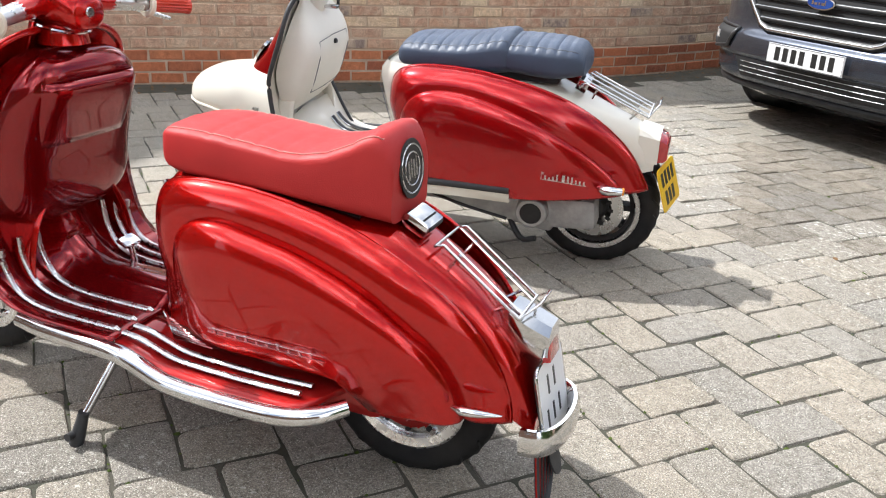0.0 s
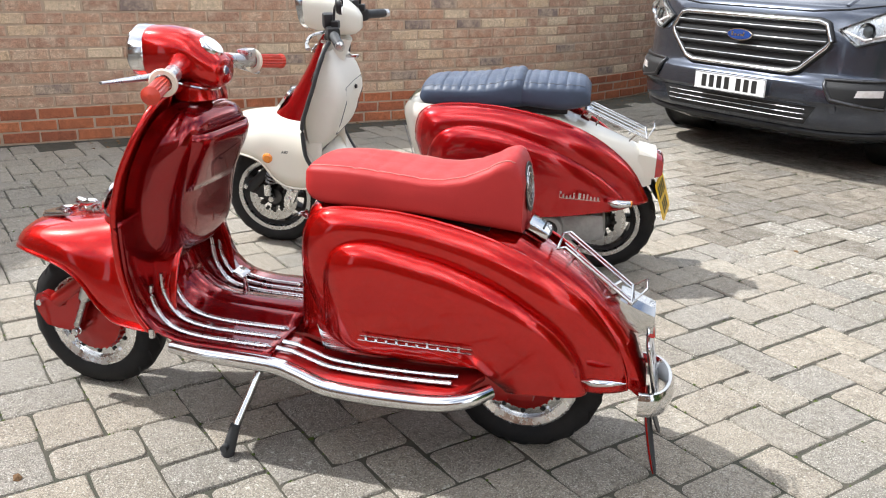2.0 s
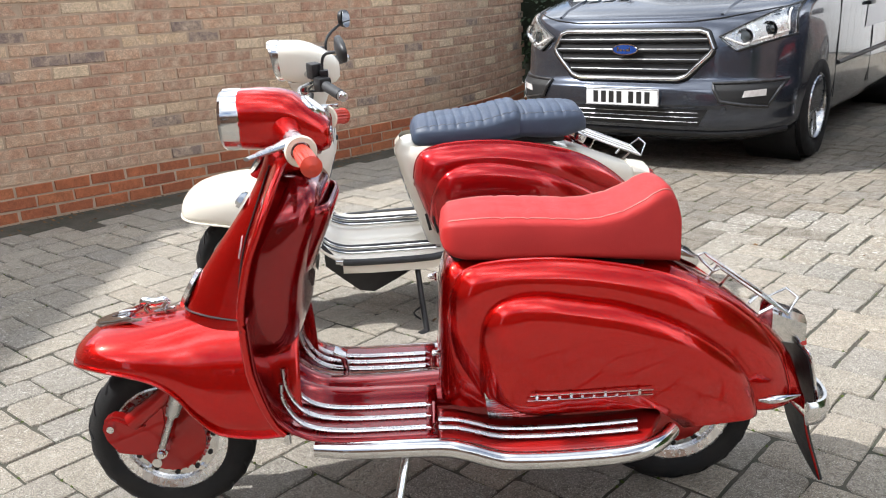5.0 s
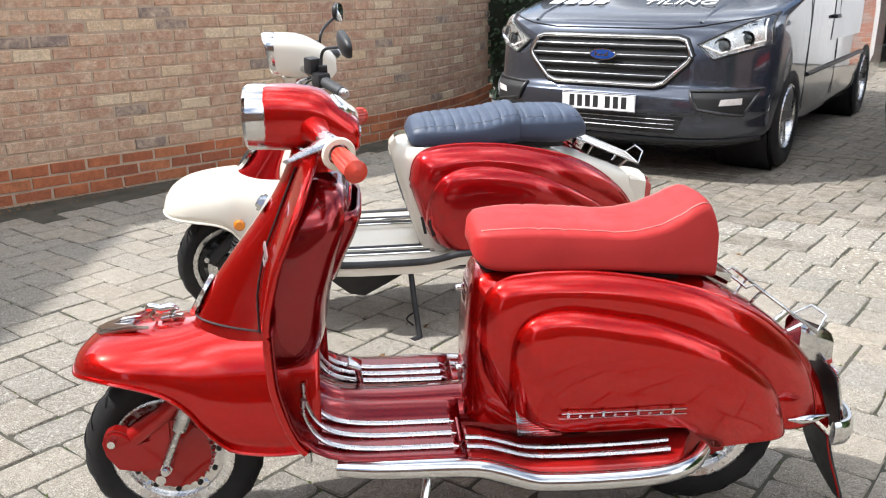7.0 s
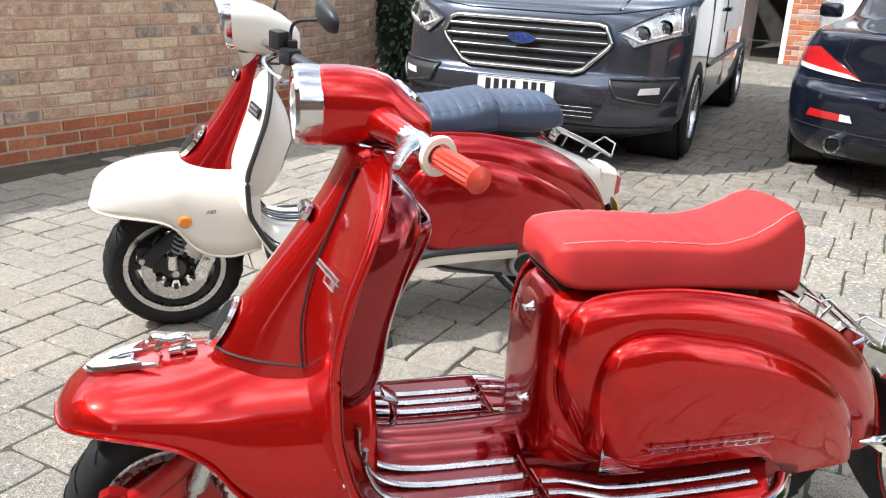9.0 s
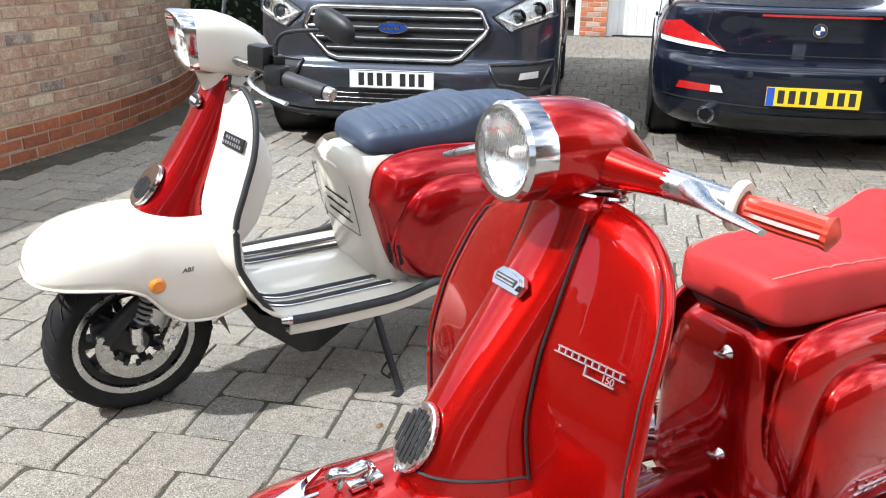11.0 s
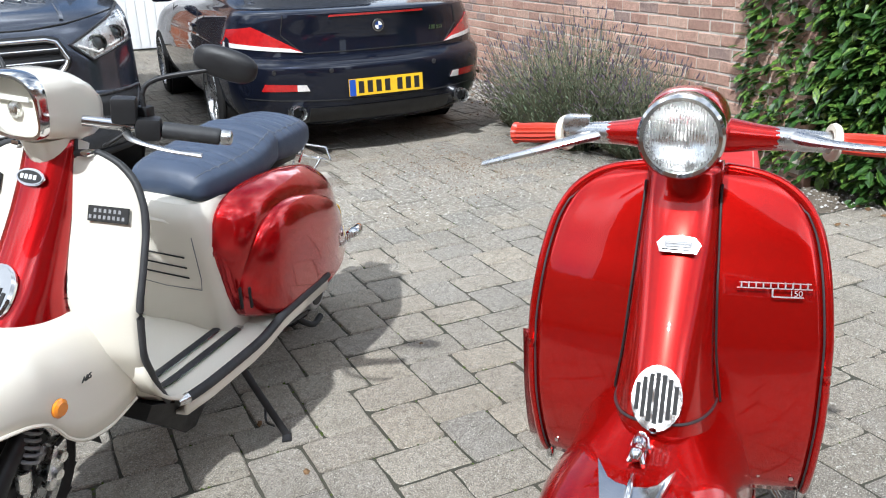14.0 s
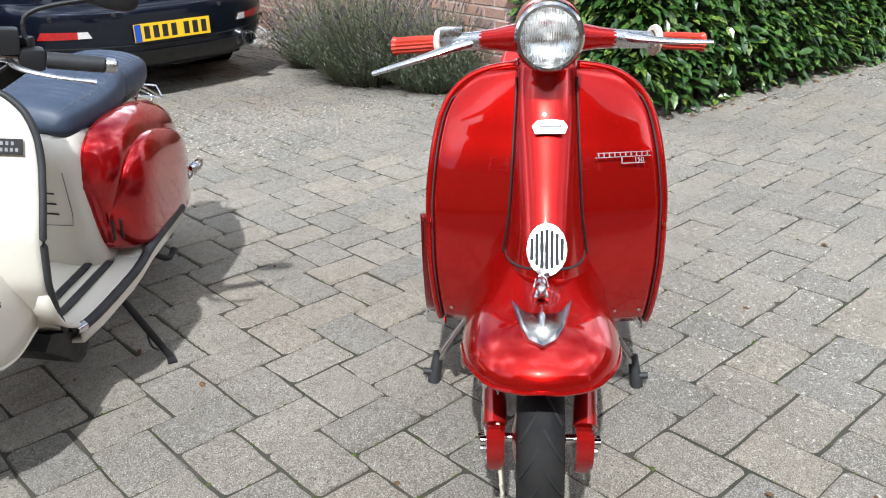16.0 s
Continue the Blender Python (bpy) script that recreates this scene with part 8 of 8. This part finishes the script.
# paving: two-direction interlocking bond, courses square to the drive
PA, PB = 0.2268, 0.1560
PU, PV = Vector((math.cos(radians(-41.0)), math.sin(radians(-41.0)), 0)), Vector((math.cos(radians(49.0)), math.sin(radians(49.0)), 0))
P0 = PU * 0.0213 + PV * 0.0655


def paver_faces(w, h, seed, sides=8):
    """A tumbled concrete block: worn corners, wavering edges, a slightly tilted face."""
    q = random.Random(seed)
    j = lambda a: q.uniform(-a, a)
    r = q.uniform(0.006, 0.015)
    w2, h2 = w / 2 - 0.0034, h / 2 - 0.0034
    pts = []
    for sx, sy in ((-1, -1), (1, -1), (1, 1), (-1, 1)):
        e = r * q.uniform(0.6, 1.5)
        a, b = (sx * w2 + j(.0026), sy * (h2 - e) + j(.003)), (sx * (w2 - e) + j(.003), sy * h2 + j(.0026))
        pts += [a, b] if sx * sy > 0 else [b, a]
    if sides > 8:
        fine = []
        for k in range(8):
            (ax, ay), (bx, by) = pts[k], pts[(k + 1) % 8]
            L = math.hypot(bx - ax, by - ay)
            fine.append((ax, ay))
            if L < 0.04:
                o = 0.0022 + j(0.0008)
                fine.append(((ax + bx) / 2 + math.copysign(o, ax), (ay + by) / 2 + math.copysign(o, ay)))
            else:
                nx, ny = (by - ay) / L, -(bx - ax) / L
                for f in (0.3, 0.66):
                    o = j(0.0030)
                    fine.append((ax + (bx - ax) * f + nx * o, ay + (by - ay) * f + ny * o))
        pts = fine
    n = len(pts)
    c, c2 = 0.0030, 0.0085
    z = [j(0.0030) for _ in range(2)]
    rim = [(x * (1 - c / w2), y * (1 - c / h2), -0.0012 + z[0] * x / w + z[1] * y / h) for x, y in pts]
    top = [(x * (1 - c2 / w2), y * (1 - c2 / h2), z[0] * x / w + z[1] * y / h) for x, y in pts]
    v = [(x, y, -0.03) for x, y in pts] + [(x, y, -0.0052) for x, y in pts] + rim + top
    f = [tuple(3 * n + i for i in range(n))]
    for k in range(3):
        f += [(k * n + i, k * n + (i + 1) % n, (k + 1) * n + (i + 1) % n, (k + 1) * n + i) for i in range(n)]
    return v, f


def side_of_wall(p):
    k = min(range(0, len(WALL_LINE) - 1, 2), key=lambda i: (WALL_LINE[i] - p).length_squared)
    d = WALL_LINE[k + 1] - WALL_LINE[k]
    return d.x * (p.y - WALL_LINE[k].y) - d.y * (p.x - WALL_LINE[k].x)


def paved(p):
    if p.x < -6.5 or p.y < -9.0 or p.x > 9.5 or p.y > 11.2:
        return False
    if p.y < 7.4 and p.x < 1.2 and side_of_wall(p) > -0.02:
        return False
    e = p - Vector((3.45, 0.36, 0))
    if e.dot(Vector((0.742, 0.670, 0))) > -0.2 and e.dot(Vector((-0.670, 0.742, 0))) < 0.27:
        return False
    h = p - Vector((2.50, -0.48, 0))
    if h.dot(Vector((0.677, -0.736, 0))) > -0.2 and h.dot(Vector((0.736, 0.677, 0))) > 0.12:
        return False
    g = p - Vector((7.55, 10.0, 0))
    return g.dot(GY) < 0.1


paving = part("paving", slab([(-6.4, -8.9), (9.4, -8.9), (9.4, 11.0), (-6.4, 11.0)], 0.004, 0.0, Matrix.Translation((0, 0, -0.0105))), SAND)
tagged(paving, "weathered buff and grey block paving with mossy sand joints", "paving", kind="structure")
variants = {(o, v): mesh_of("paving_block", *paver_faces(*((PA, PB) if o == 0 else (PB, PA)), 100 * o + v, 20), PAVER[1]) for o in (0, 1) for v in range(14)}
TURN_U = Matrix(((PU.x, PV.x, 0, 0), (PU.y, PV.y, 0, 0), (0, 0, 1, 0), (0, 0, 0, 1)))
pools = {"near": ([], []), "far": ([], []), "drive": ([], [])}
cells = []
for k in range(-90, 91):
    for m_ in range(-60, 61):
        o = PU * (k * PB + m_ * (PA + PB)) + PV * (-k * PB + m_ * (PA - PB)) + P0
        for kind, c in ((0, o + PU * (PA / 2) + PV * (PB / 2)), (1, o + PU * (PA + PB / 2) + PV * (PA / 2))):
            if paved(c):
                cells.append((((c.x + 0.25) / 1.9) ** 2 + ((c.y - 0.35) / 1.15) ** 2, c, kind))
cells.sort(key=lambda a: a[0])
for i, (_, c, kind) in enumerate(cells):
    m = Matrix.Translation((c.x, c.y, rnd.uniform(-0.003, 0.0015))) @ TURN_U @ Matrix.Rotation(rnd.uniform(-0.012, 0.012), 4, "Z")
    if i < 300:
        ob = new("paving_block", variants[kind, rnd.randrange(14)])
        ob.parent = paving
        ob.matrix_local = m
    else:
        vs, fs = paver_faces(*((PA, PB) if kind == 0 else (PB, PA)), rnd.randrange(99999), 20 if i < 2600 else 8)
        V, F = pools["drive" if c.y - 0.35 * c.x + rnd.gauss(0, 0.22) > 1.75 and c.x > 0.9 else "far" if c.x + c.y * 0.6 > 2.2 else "near"]
        k = len(V)
        V.extend([m @ Vector(q) for q in vs])
        F.extend([tuple(a + k for a in f) for f in fs])
for key, mat in (("near", PAVER[0]), ("far", PAVER_FAR[0]), ("drive", PAVER_DRIVE)):
    ob = part("paving_blocks", mesh_of("paving_blocks", *pools[key], mat), None, paving)
    ob["kind"] = "stuff"


# moss tufts and grit in the joints, a few fallen leaves
def joint_spot():
    _, c, kind = cells[int(len(cells) * 0.30 * prnd.random() ** 1.2)]
    w, h = (PA, PB) if kind == 0 else (PB, PA)
    along = prnd.random() < 0.5
    u = (prnd.choice((-1, 1)) * w / 2, prnd.uniform(-h / 2, h / 2)) if along else (prnd.uniform(-w / 2, w / 2), prnd.choice((-1, 1)) * h / 2)
    p = c + PU * u[0] + PV * u[1]
    return Vector((p.x, p.y, -0.006))


scatter("moss", "small moss tufts growing in the paving joints", "moss", MOSS, 2600, joint_spot, (0.003, 0.0085), 0.8)
scatter("fallen_leaf_litter", "a few dry brown leaves lying on the paving", "litter", LITTER, 26, lambda: Vector((prnd.uniform(-1.5, 3.0), prnd.uniform(-1.2, 2.6), 0.003)), (0.006, 0.016), 0.4)

# pieces no deeper than thing > part > sub-part
bpy.context.view_layer.update()
for o in list(scene.objects):
    while o.parent and o.parent.parent and o.parent.parent.parent:
        o.parent = o.parent.parent
